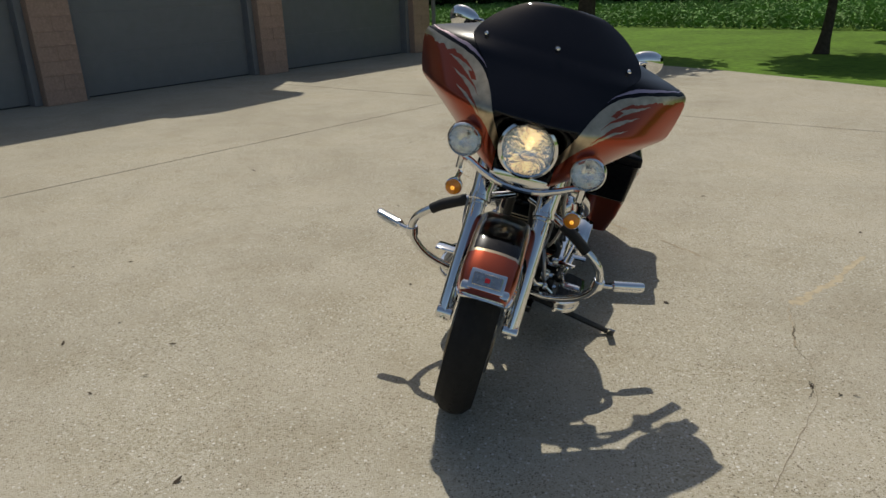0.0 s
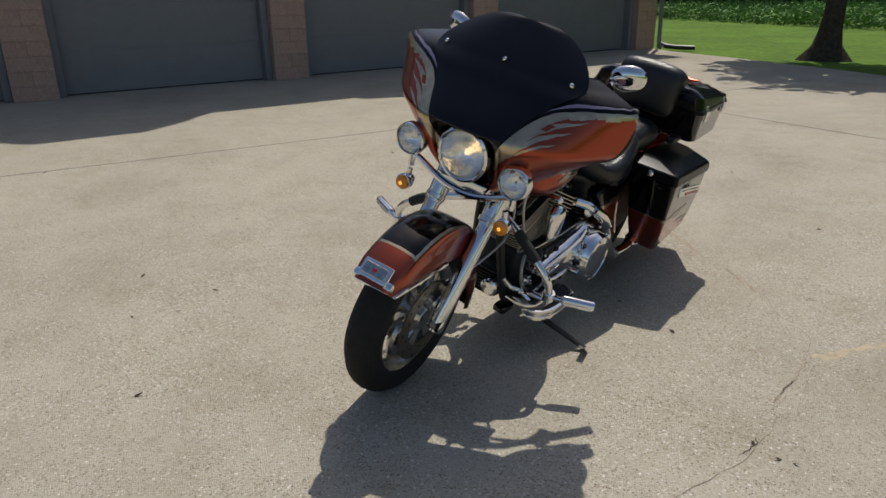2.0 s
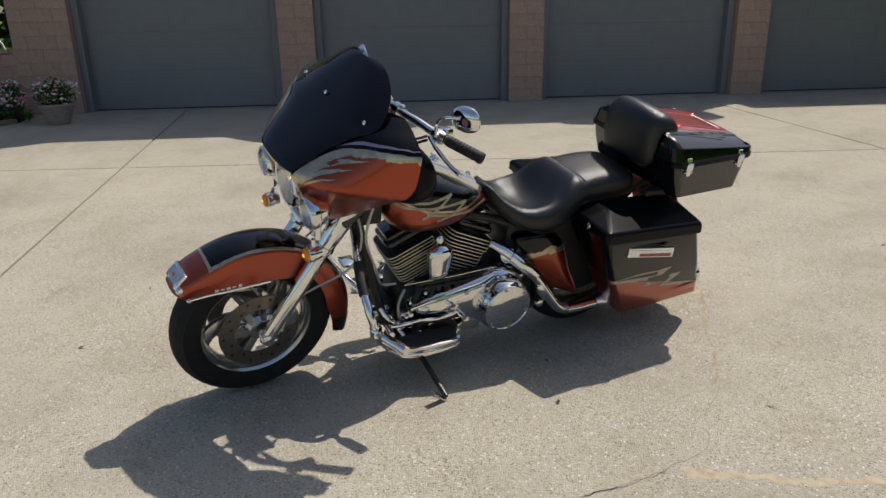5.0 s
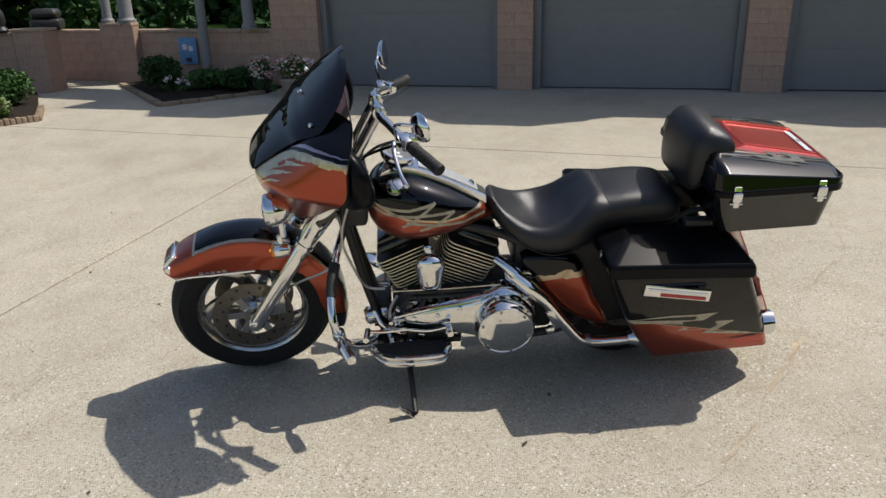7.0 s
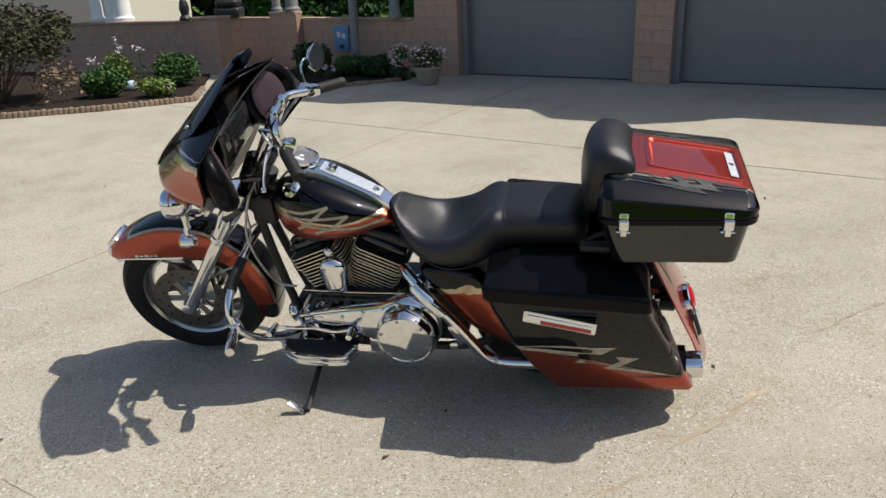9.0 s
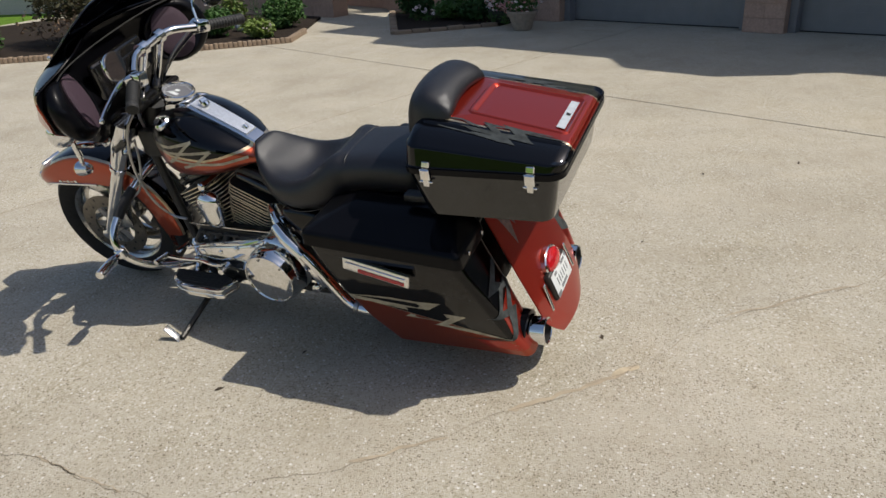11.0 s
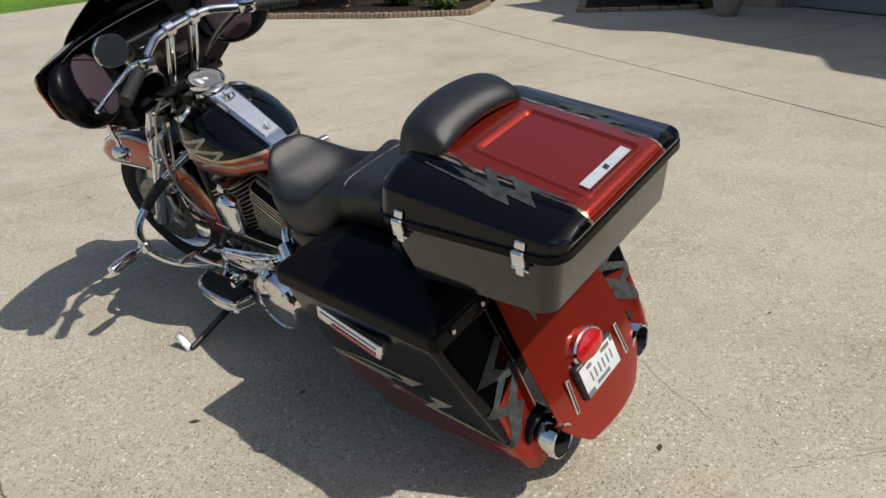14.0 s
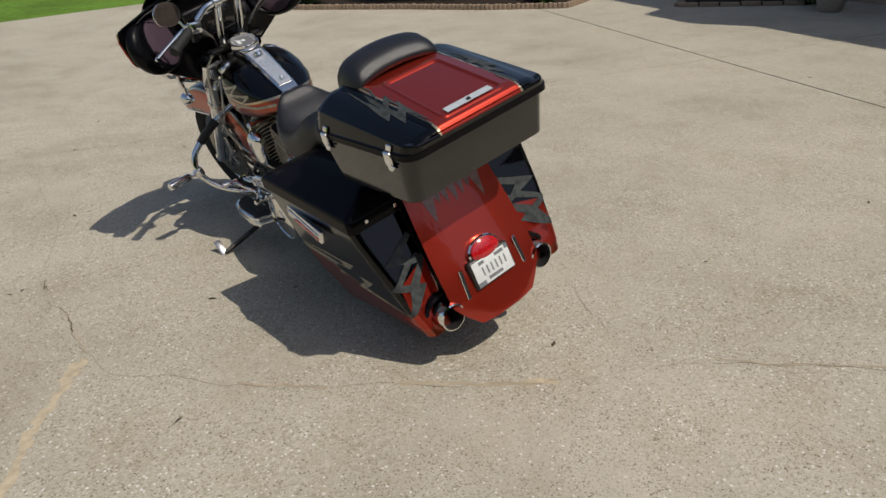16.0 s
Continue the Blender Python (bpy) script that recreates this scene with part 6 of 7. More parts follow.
    part("backrest", fix_normals(bm), VINYL, root, "thick black vinyl backrest pad", 60)
    # mounting rack
    for s in (1, -1):
        bm = B()
        tube(bm, [(-0.58, 0.11 * s, 0.70), (-0.66, 0.12 * s, 0.775), (-0.80, 0.13 * s, 0.788), (-1.02, 0.13 * s, 0.788)], 0.011, 8, 4)
        tube(bm, [(-0.80, 0.14 * s, 0.66), (-0.86, 0.14 * s, 0.785)], 0.010, 8)
        part("rack", bm, ENGINEBLACK, root, "black trunk rack tube")
    bm = B()
    box(bm, (-0.70, 0.20, 0.775), (-0.60, 0.245, 0.80), 0.006)
    part("bracket", bm, ENGINEBLACK, root)
    return root


trunk = build_trunk()
trunk.matrix_local = Matrix.Translation((0.029, 0.0, -0.0400)) @ Matrix.Diagonal((1.06, 0.985, 1.05, 1.0))


# ---- saddlebags, rear panel, rear fender ----
def bag_ring(f0, f1, y0, y1, z, r=0.03, tilt=0.0):
    ring = round_rect(f1, f0, y0, y1, z, r, 4)
    for v in ring:
        v.z += tilt * (v.x + 0.60)
        if v.y > (y0 + y1) / 2:
            v.y -= 0.065 * max(0.0, -0.45 - v.x)
    return ring


def bag_body():
    bm = B()
    loft(bm, [bag_ring(-0.55, -1.024, 0.205, 0.326, 0.206, 0.03, 0.0), bag_ring(-0.520, -1.042, 0.192, 0.344, 0.220, 0.03, 0.0), bag_ring(-0.440, -0.985, 0.185, 0.372, 0.34, 0.03, 0.01), bag_ring(-0.365, -0.930, 0.178, 0.393, 0.47, 0.03, 0.03), bag_ring(-0.308, -0.868, 0.172, 0.409, 0.60, 0.03, 0.065), bag_ring(-0.292, -0.848, 0.170, 0.412, 0.645, 0.03, 0.075)])
    return bm


def bag_lid():
    bm = B()
    loft(bm, [bag_ring(-0.284, -0.856, 0.168, 0.419, 0.650, 0.02, 0.075), bag_ring(-0.280, -0.858, 0.166, 0.421, 0.656, 0.02, 0.075), bag_ring(-0.278, -0.852, 0.166, 0.419, 0.688, 0.02, 0.075), bag_ring(-0.284, -0.846, 0.166, 0.413, 0.699, 0.02, 0.072), bag_ring(-0.296, -0.838, 0.166, 0.402, 0.706, 0.02, 0.068), bag_ring(-0.360, -0.800, 0.168, 0.300, 0.737, 0.02, 0.03), bag_ring(-0.390, -0.775, 0.172, 0.230, 0.748, 0.02, 0.02)])
    return bm


def build_bags():
    bags = both("saddlebag", bag_body, PAINT_BAG, bike, "black over orange stretched saddlebag", sharp=42, flat=True)
    for bag, s in zip(bags, (1, -1)):
        bm = fix_normals(bag_lid())
        if s < 0:
            mirrored(bm)
        part("lid", bm, BLACKGLOSS, bag, "gloss black saddlebag lid", 42, True)
        mark(bag, bag, BAG_MARK, (0, s, 0), lambda u, v: Vector((u - 0.006, 0.0, v - 0.020)), BOLT)
        pr = lambda u, v, s=s: Vector((0.0, u * s, v))
        red = [(0.188, 0.47), (0.215, 0.455), (0.325, 0.413), (0.235, 0.378), (0.335, 0.290), (0.322, 0.250), (0.215, 0.250), (0.187, 0.36)]
        decal("red_field", bag, [Vector((-1.0, y * s, z)) for y, z in red], (-1, 0, 0), PAINT_RED, bag, 0.0012, 4, "red lower inner field")
        mark(bag, bag, REAR_MARK, (-1, 0, 0), pr, SLATE, 0.003, "slate lightning graphic")
        # bright latch plate on the outer side
        m = Matrix.Translation((-0.548, 0.403 * s, 0.592)) @ Matrix.Rotation(radians(-3.0 * s), 4, "Z") @ Matrix.Rotation(radians(-7.5), 4, "Y") @ Matrix.Rotation(radians(7 * s), 4, "X")
        bm = B()
        box(bm, (-0.128, -0.004, -0.024), (0.128, 0.016 if s > 0 else -0.016, 0.024), 0.006, 2, m)
        pt = part("latch_plate", bm, CHROME, bag, "chrome latch plate")
        bm = B()
        box(bm, (-0.112, s * 0.0165, -0.018), (0.065, s * 0.0185, -0.004), 0.002, 1, m)
        part("reflector", bm, REDLENS, pt, "red reflector strip")
        bm = B()
        box(bm, (-0.115, s * 0.0165, 0.004), (0.115, s * 0.020, 0.012), 0.002, 1, m)
        part("rib", bm, CHROME, pt)
        for y in (0.205, 0.325):
            bm = B()
            box(bm, (-0.864, y * s - 0.006, 0.652), (-0.857, y * s + 0.006, 0.668), 0.002, 1)
            part("hinge", bm, POLISH, bag, "small bright lid hinge")
        # lock on the lid's front and dark exhaust collar
        bm = B()
        lathe(bm, [(0.016, 0), (0.016, 0.006), (0.01, 0.010), (0.002, 0.010)], axis_m((-0.284, 0.28 * s, 0.70), (1, 0, 0.1)), 14)
        part("lock", bm, CHROME, bag)
        bm = B()
        lathe(bm, [(0.072, -0.06), (0.072, 0.004), (0.058, 0.006), (0.058, -0.06)], axis_m((-1.005, 0.222 * s, 0.272), (-1, 0, 0)), 28, cap=False)
        part("exhaust_collar", bm, BLACKGLOSS, bag)
    # the far bag flares further out at its tail
    for ob in [bags[1]] + [c for c in bags[1].children if not c.name.startswith("exhaust_collar")]:
        for v in ob.data.vertices:
            k = min(1.0, max(0.0, (-v.co.y - 0.19) / 0.12))
            v.co.y -= k * (0.065 * max(0.0, -0.45 - v.co.x) + 0.035 * max(0.0, 0.70 - v.co.z))
    return bags


bags = build_bags()


def build_rear():
    # stretched red panel behind the wheel
    bm = B()
    rows = [(0.74, -0.865, 0.178), (0.66, -0.905, 0.186), (0.56, -0.955, 0.196), (0.46, -1.005, 0.204), (0.38, -1.045, 0.207), (0.335, -1.065, 0.208), (0.305, -1.078, 0.206), (0.294, -1.082, 0.204), (0.25, -1.100, 0.172), (0.212, -1.115, 0.136), (0.200, -1.119, 0.122)]
    rings = []
    for z, x, w in lerp_rows(rows, 3):
        rings.append([Vector((x + 0.014 * abs(f) ** 2.2, w * f, z)) for f in [-1 + 2 * k / 20 for k in range(21)]])
    loft(bm, rings, closed=False)
    fix_normals(bm)
    bmesh.ops.solidify(bm, geom=bm.faces[:], thickness=0.005)
    root = part("rear_panel", bm, PAINT_RED, bike, "red stretched rear fender panel", 60)
    down = Vector((-0.32, 0, -0.95)).normalized()
    out = Vector((-0.95, 0, 0.32)).normalized()

    def on(y, z):
        x = np.interp(z, [r[0] for r in rows[::-1]], [r[1] for r in rows[::-1]])
        return Vector((x, y, z))
    face = Matrix(((0, down.x, out.x, 0), (1, 0, 0, 0), (0, down.z, out.z, 0), (0, 0, 0, 1)))
    for s in (1, -1):
        for nm, mt, grow, h in (("slot_trim", CHROME, 0.0, 0.003), ("slot", ENGINEBLACK, -0.0035, 0.0042)):
            bm = B()
            box(bm, (-0.008 - grow, -0.055 - grow, -0.001), (0.008 + grow, 0.055 + grow, h), 0.003, 1, Matrix.Translation(on(0.132 * s, 0.352) + Vector((0.0045, 0, 0)) + out * 0.003) @ face @ Matrix.Rotation(radians(-4 * s), 4, "Z"))
            part(nm, bm, mt, root, "chrome slot trim" if grow == 0.0 else "")
    pl = lambda u, v: Vector((0.0, u, v))
    half = [(0.020, 0.655), (0.034, 0.600), (0.052, 0.648), (0.066, 0.612), (0.082, 0.640), (0.110, 0.560), (0.128, 0.640), (0.150, 0.715)]
    tongues = tuple([(-y, z) for y, z in reversed(half)] + [(0.0, 0.590)] + half)
    mark(root, root, (tongues,), (-1, 0, 0), pl, TONGUE, 0.0018, "pale silver flame tongues")
    # lamp over the plate
    c = on(0.006, 0.420) + out * 0.004
    m = Matrix.Translation(c) @ face
    bm = B()
    rings = [[m @ Vector((0.066 * r * math.cos(q), (-0.050 * r * math.sin(q) if math.sin(q) > 0 else -0.03 * r * math.sin(q)), hh)) for q in [2 * math.pi * k / 32 for k in range(32)]] for r, hh in ((1.08, -0.01), (1.08, 0.008), (1.0, 0.012))]
    loft(bm, rings)
    tl = part("tail_lamp", fix_normals(bm), CHROME, root, "chrome-rimmed round tail lamp")
    bm = B()
    rings = [[m @ Vector((0.063 * r * math.cos(q), (-0.047 * r * math.sin(q) if math.sin(q) > 0 else -0.028 * r * math.sin(q)), hh)) for q in [2 * math.pi * k / 32 for k in range(32)]] for r, hh in ((1.0, 0.010), (0.97, 0.018), (0.7, 0.026), (0.3, 0.029))]
    loft(bm, rings)
    part("lens", fix_normals(bm), REDLENS, tl, "red tail lamp lens")
    m = Matrix.Translation(on(0.006, 0.362) + out * 0.008) @ face @ Matrix.Diagonal((1.0, 0.98, 0.8, 1.0))
    bm = B()
    box(bm, (-0.094, -0.056, -0.036), (0.094, 0.056, 0.010), 0.012, 3, m)
    fr = part("plate_frame", bm, DARKALLOY, root, "dark metal number plate frame")
    bm = B()
    box(bm, (-0.085, -0.047, 0.0105), (0.085, 0.047, 0.0125), 0.006, 2, m)
    part("number_plate", bm, PLATE, fr, "pale number plate with plain bars")
    for lo, hi in (((-0.062, -0.040), (-0.020, -0.028)), ((0.03, -0.040), (0.055, -0.028)), ((-0.032, 0.026), (0.034, 0.038)), ((-0.085, -0.047), (-0.070, -0.030)), ((0.050, 0.030), (0.085, 0.047))):
        b1 = B()
        box(b1, (*lo, 0.0126), (*hi, 0.0132), m=m)
        part("bar", b1, PLATEGREEN, fr)
    for k in range(6):
        x = -0.060 + k * 0.0205
        b1 = B()
        box(b1, (x, -0.017, 0.0126), (x + 0.0065, 0.016, 0.0132), m=m)
        part("bar", b1, PLATEGREEN, fr)
    # rear fender over the wheel
    bm = B()
    rings = []
    for k in range(24):
        th = radians(60 + 118 * k / 23)
        r = 0.375
        sec = [(-0.12, r - 0.16), (-0.12, r - 0.03), (-0.10, r - 0.008), (0, r), (0.10, r - 0.008), (0.12, r - 0.03), (0.12, r - 0.16)]
        rings.append([Vector((AXLE_R[0] + q * math.cos(th), y, AXLE_R[2] + q * math.sin(th))) for y, q in sec])
    loft(bm, rings, closed=False)
    fix_normals(bm)
    bmesh.ops.solidify(bm, geom=bm.faces[:], thickness=0.004)
    part("rear_fender", bm, BLACKGLOSS, bike, "gloss black rear fender", 50)


build_rear()


# ---- engine, frame, exhaust ----
def build_engine():
    bm = B()
    box(bm, (0.12, -0.13, 0.20), (0.52, 0.12, 0.45), 0.05, 3)
    box(bm, (-0.16, -0.12, 0.22), (0.16, 0.12, 0.47), 0.03, 2)
    root = part("engine", bm, ENGINEBLACK, bike, "black and chrome V-twin engine")
    base = Vector((0.325, 0, 0.30))
    for ang in (24, -24):
        d = Vector((math.sin(radians(ang)), 0, math.cos(radians(ang))))
        m = axis_m(base, d)
        bm = B()
        lathe(bm, [(0.062, 0.10), (0.062, 0.39)], m, 20)
        cyl = part("cylinder", bm, ENGINEBLACK, root, "finned black cylinder")
        for k in range(13):
            h = 0.155 + k * 0.0165
            w = 0.088 + 0.010 * min(k, 5) / 5 + (0.006 if k > 8 else 0.0)
            outline = lambda g, z: [m @ Vector((p.x, p.y, z)) for p in round_rect(-w - g, w + g, -w * 1.12 - g, w * 1.12 + g, 0, 0.035, 4)]
            bm = B()
            loft(bm, [outline(0.0, h), outline(0.0, h + 0.0036)])
            part("fin", fix_normals(bm), ENGINEBLACK, cyl)
            bm = B()
            loft(bm, [outline(-0.002, h + 0.0003), outline(0.0012, h + 0.0003), outline(0.0012, h + 0.0042), outline(-0.002, h + 0.0042)], cap=False)
            part("fin_edge", fix_normals(bm), FINEDGE, cyl, "machined fin edge with the ground's tan reflection painted in")
        bm = B()
        box(bm, (-0.085, -0.095, 0.375), (0.085, 0.095, 0.415), 0.02, 3, m)
        box(bm, (-0.070, -0.080, 0.41), (0.070, 0.080, 0.435), 0.012, 2, m)
        part("rocker_cover", bm, SATIN, root, "dark rocker cover")
    # bell-shaped horn cover between the cylinders
    bm = B()
    rings = []
    for z, w, d in lerp_rows([(0.482, 0.038, 0.014), (0.498, 0.046, 0.026), (0.555, 0.056, 0.034), (0.598, 0.059, 0.038), (0.626, 0.048, 0.034), (0.646, 0.018, 0.018)], 3):
        rings.append([Vector((0.365 + w * math.cos(q), 0.150 + d * math.sin(q), z)) for q in [2 * math.pi * k / 24 for k in range(24)]])
    loft(bm, rings)
    part("horn_cover", fix_normals(bm), CHROME, root, "chrome bell-shaped horn cover", 60)
    bm = B()
    lathe(bm, [(0.018, -0.01), (0.018, 0.012), (0.011, 0.018), (0.002, 0.018)], axis_m((0.372, 0.145, 0.672), (0, 1, 0.1)), 16)
    tube(bm, [(0.372, 0.06, 0.67), (0.372, 0.14, 0.67)], 0.014, 10)
    part("horn_mount", bm, CHROME, root)
    # primary cover: two circles joined
    bm = B()
    c0, r0, c1, r1 = Vector((0.45, 0.375)), 0.034, Vector((0.062, 0.350)), 0.138
    ring = []
    for k in range(20):
        q = radians(-82 + 164 * k / 19)
        ring.append((c0.x + r0 * math.cos(q), c0.y + r0 * math.sin(q)))
    for k in range(28):
        q = radians(64 + 222 * k / 27)
        ring.append((c1.x + r1 * math.cos(q), c1.y + r1 * math.sin(q)))
    ax_ = c1 - c0

    def inward(x, z, f):
        q = Vector((x, z))
        a = c0 + ax_ * min(1.0, max(0.0, (q - c0).dot(ax_) / ax_.length_squared))
        return a + (q - a) * f
    rows = [(1.0, 0.12), (1.0, 0.160), (0.975, 0.176), (0.92, 0.189), (0.82, 0.199), (0.66, 0.206), (0.40, 0.210), (0.06, 0.211)]
    loft(bm, [[Vector((inward(x, z, f).x, y, inward(x, z, f).y)) for x, z in ring] for f, y in rows])
    prim = part("primary_cover", fix_normals(bm), CHROME, root, "long chrome primary cover", 60)
    bm = B()
    lathe(bm, [(0.128, -0.045), (0.128, 0.018), (0.126, 0.034), (0.121, 0.048), (0.116, 0.056), (0.115, 0.064), (0.112, 0.069), (0.109, 0.069), (0.107, 0.065), (0.09, 0.068), (0.045, 0.072), (0.002, 0.073)], axis_m((0.068, 0.205, 0.338), (0, 1, 0)), 48)
    dc = part("derby_cover", bm, CHROME, prim, "domed chrome derby cover", 50)
    for k in range(6):
        bm = B()
        q = 2 * math.pi * k / 6 + 0.3
        lathe(bm, [(0.006, 0), (0.006, 0.006)], axis_m((0.068 + 0.099 * math.cos(q), 0.270, 0.338 + 0.099 * math.sin(q)), (0, 1, 0)), 8)
        part("bolt", bm, STEEL, dc)
    bm = B()
    lathe(bm, [(0.016, 0), (0.016, 0.008), (0.012, 0.011), (0.002, 0.012)], axis_m((0.44, 0.205, 0.375), (0, 1, 0)), 24)
    part("cover_bolt", bm, CHROME, prim)
    for x, z in ((0.34, 0.392), (0.25, 0.420), (0.17, 0.445), (0.10, 0.472), (-0.02, 0.455)):
        bm = B()
        lathe(bm, [(0.009, 0), (0.009, 0.007), (0.005, 0.010)], axis_m((x, 0.206, z), (0, 1, 0)), 10)
        part("cover_bolt", bm, CHROME, prim)
    bm = B()
    box(bm, (0.155, 0.10, 0.205), (0.245, 0.200, 0.290), 0.008, 2)
    part("lower_cover", bm, CHROME, root, "square chrome lower cover")
    bm = B()
    box(bm, (0.27, 0.12, 0.225), (0.40, 0.185, 0.275), 0.012, 2)
    box(bm, (0.42, 0.13, 0.215), (0.47, 0.19, 0.29), 0.012, 2)
    tube(bm, [(0.24, 0.19, 0.30), (0.34, 0.20, 0.305), (0.46, 0.19, 0.30)], 0.012, 8, 3)
    part("solenoid_clutter", bm, DARKALLOY, root)
    bm = B()
    tube(bm, [(0.10, 0.17, 0.462), (0.30, 0.168, 0.455), (0.46, 0.165, 0.452)], 0.007, 8, 3)
    for k in range(4):
        lathe(bm, [(0.009, 0), (0.009, 0.012)], axis_m((0.16 + 0.09 * k, 0.165, 0.458), (0, 1, 0)), 8)
    part("oil_line", bm, ENGINEBLACK, root, "black oil line")
    bm = B()
    tube(bm, [(0.52, 0.150, 0.478), (0.30, 0.156, 0.482), (0.08, 0.150, 0.486)], 0.0035, 6, 3)
    part("rail_edge", bm, POLISH, root, "thin bright rail under the cylinders")
    # black crankcase lumps and hoses behind the shift rod
    for k in range(5):
        bm = B()
        x = 0.17 + 0.07 * k
        tube(bm, [(x, 0.135, 0.47), (x + 0.012, 0.168, 0.44), (x + 0.03, 0.172, 0.41), (x + 0.025, 0.15, 0.38)], 0.010 if k % 2 else 0.013, 8, 4)
        part("hose", bm, ENGINEBLACK, root, "black rubber hose")
    # starter, linkage and lower clutter
    bm = B()
    tube(bm, [(0.03, 0.10, 0.52), (-0.06, 0.10, 0.505)], 0.032, 16)
    lathe(bm, [(0.036, 0), (0.036, 0.03), (0.02, 0.04), (0.002, 0.04)], axis_m((0.02, 0.13, 0.53), (0.3, 1, 0.2)), 18)
    part("starter_cover", bm, CHROME, root, "chrome starter cover")
    bm = B()
    tube(bm, [(0.52, 0.205, 0.385), (0.36, 0.222, 0.435), (0.20, 0.215, 0.455), (0.12, 0.20, 0.475)], 0.008, 8, 4)
    tube(bm, [(0.52, 0.19, 0.40), (0.53, 0.26, 0.40)], 0.009, 8)
    part("shift_linkage", bm, CHROME, root, "chrome gear shift rod")
    bm = B()
    box(bm, (0.11, 0.10, 0.455), (0.46, 0.16, 0.475), 0.008)
    for k in range(7):
        box(bm, (0.13 + 0.045 * k, 0.12, 0.43), (0.155 + 0.045 * k, 0.175, 0.458), 0.005, 1)
    part("cam_clutter", bm, DARKALLOY, root)
    bm = B()
    box(bm, (0.53, -0.06, 0.22), (0.585, 0.06, 0.36), 0.008)
    reg = part("regulator", bm, ENGINEBLACK, root, "black finned regulator")
    for k in range(8):
        bm = B()
        box(bm, (0.5845, -0.055, 0.23 + 0.016 * k), (0.605, 0.055, 0.236 + 0.016 * k))
        part("fin", bm, ENGINEBLACK, reg)
    # small hardware low on the engine's sides
    for s in (1, -1):
        bm = B()
        tube(bm, [(0.50, 0.115 * s, 0.43), (0.535, 0.135 * s, 0.37), (0.525, 0.15 * s, 0.30), (0.47, 0.155 * s, 0.265)], 0.0075, 8, 4)
        part("oil_hose", bm, STEEL, root, "braided oil hose")
        bm = B()
        box(bm, (0.475, min(0.125 * s, 0.165 * s), 0.305), (0.535, max(0.125 * s, 0.165 * s), 0.345), 0.008, 2)
        lathe(bm, [(0.012, 0), (0.012, 0.014), (0.007, 0.018)], axis_m((0.505, 0.164 * s, 0.325), (0, s, 0)), 6)
        part("mount_block", bm, CHROME, root, "chrome engine mount block")
        bm = B()
        tube(bm, [(0.60, 0.09 * s, 0.34), (0.575, 0.12 * s, 0.30), (0.545, 0.155 * s, 0.285), (0.53, 0.20 * s, 0.25)], 0.011, 10, 4)
        lathe(bm, [(0.017, -0.008), (0.019, -0.004), (0.019, 0.004), (0.017, 0.008)], axis_m((0.545, 0.155 * s, 0.285), (0.4, -1 * s, 0.5)), 14)
        part("board_support", bm, CHROME, root, "chrome floorboard support")
        for x, z in ((0.455, 0.255), (0.405, 0.285), (0.36, 0.295), (0.30, 0.29), (0.50, 0.40), (0.43, 0.435)):
            bm = B()
            lathe(bm, [(0.0095, -0.01), (0.0095, 0.009), (0.006, 0.012), (0.001, 0.012)], axis_m((x, 0.192 * s if z < 0.3 else 0.168 * s, z), (0, s, 0)), 6)
            part("bolt", bm, CHROME, root)
        bm = B()
        tube(bm, [(0.415, 0.15 * s, 0.235), (0.455, 0.185 * s, 0.228), (0.50, 0.185 * s, 0.232)], 0.012, 10, 4)
        part("link_rod", bm, POLISH, root, "bright link rod")
    coil = [(0.37 + 0.10 * k / 60, 0.15 + 0.011 * math.cos(k * 0.9), 0.195 + 0.011 * math.sin(k * 0.9)) for k in range(61)]
    bm = B()
    tube(bm, coil, 0.0028, 6)
    part("spring", bm, STEEL, root, "stand return spring")
    bm = B()
    box(bm, (0.515, 0.07, 0.165), (0.60, 0.13, 0.20), 0.01, 2)
    part("stand_bracket", bm, SATIN, root, "black stand bracket")
    bm = B()
    lathe(bm, [(0.038, 0), (0.040, 0.006), (0.040, 0.09), (0.03, 0.10), (0.003, 0.10)], axis_m((0.545, 0.04, 0.30), (0.9, 0.1, -0.15)), 20)
    part("oil_filter", bm, CHROME, root, "chrome oil filter")
    bm = B()
    lathe(bm, [(0.085, 0.0), (0.090, 0.02), (0.085, 0.055), (0.05, 0.07), (0.003, 0.072)], axis_m((0.33, -0.145, 0.585), (0, -1, 0)), 30)
    part("air_cleaner", bm, CHROME, root, "chrome air cleaner cover")
    return root


build_engine()


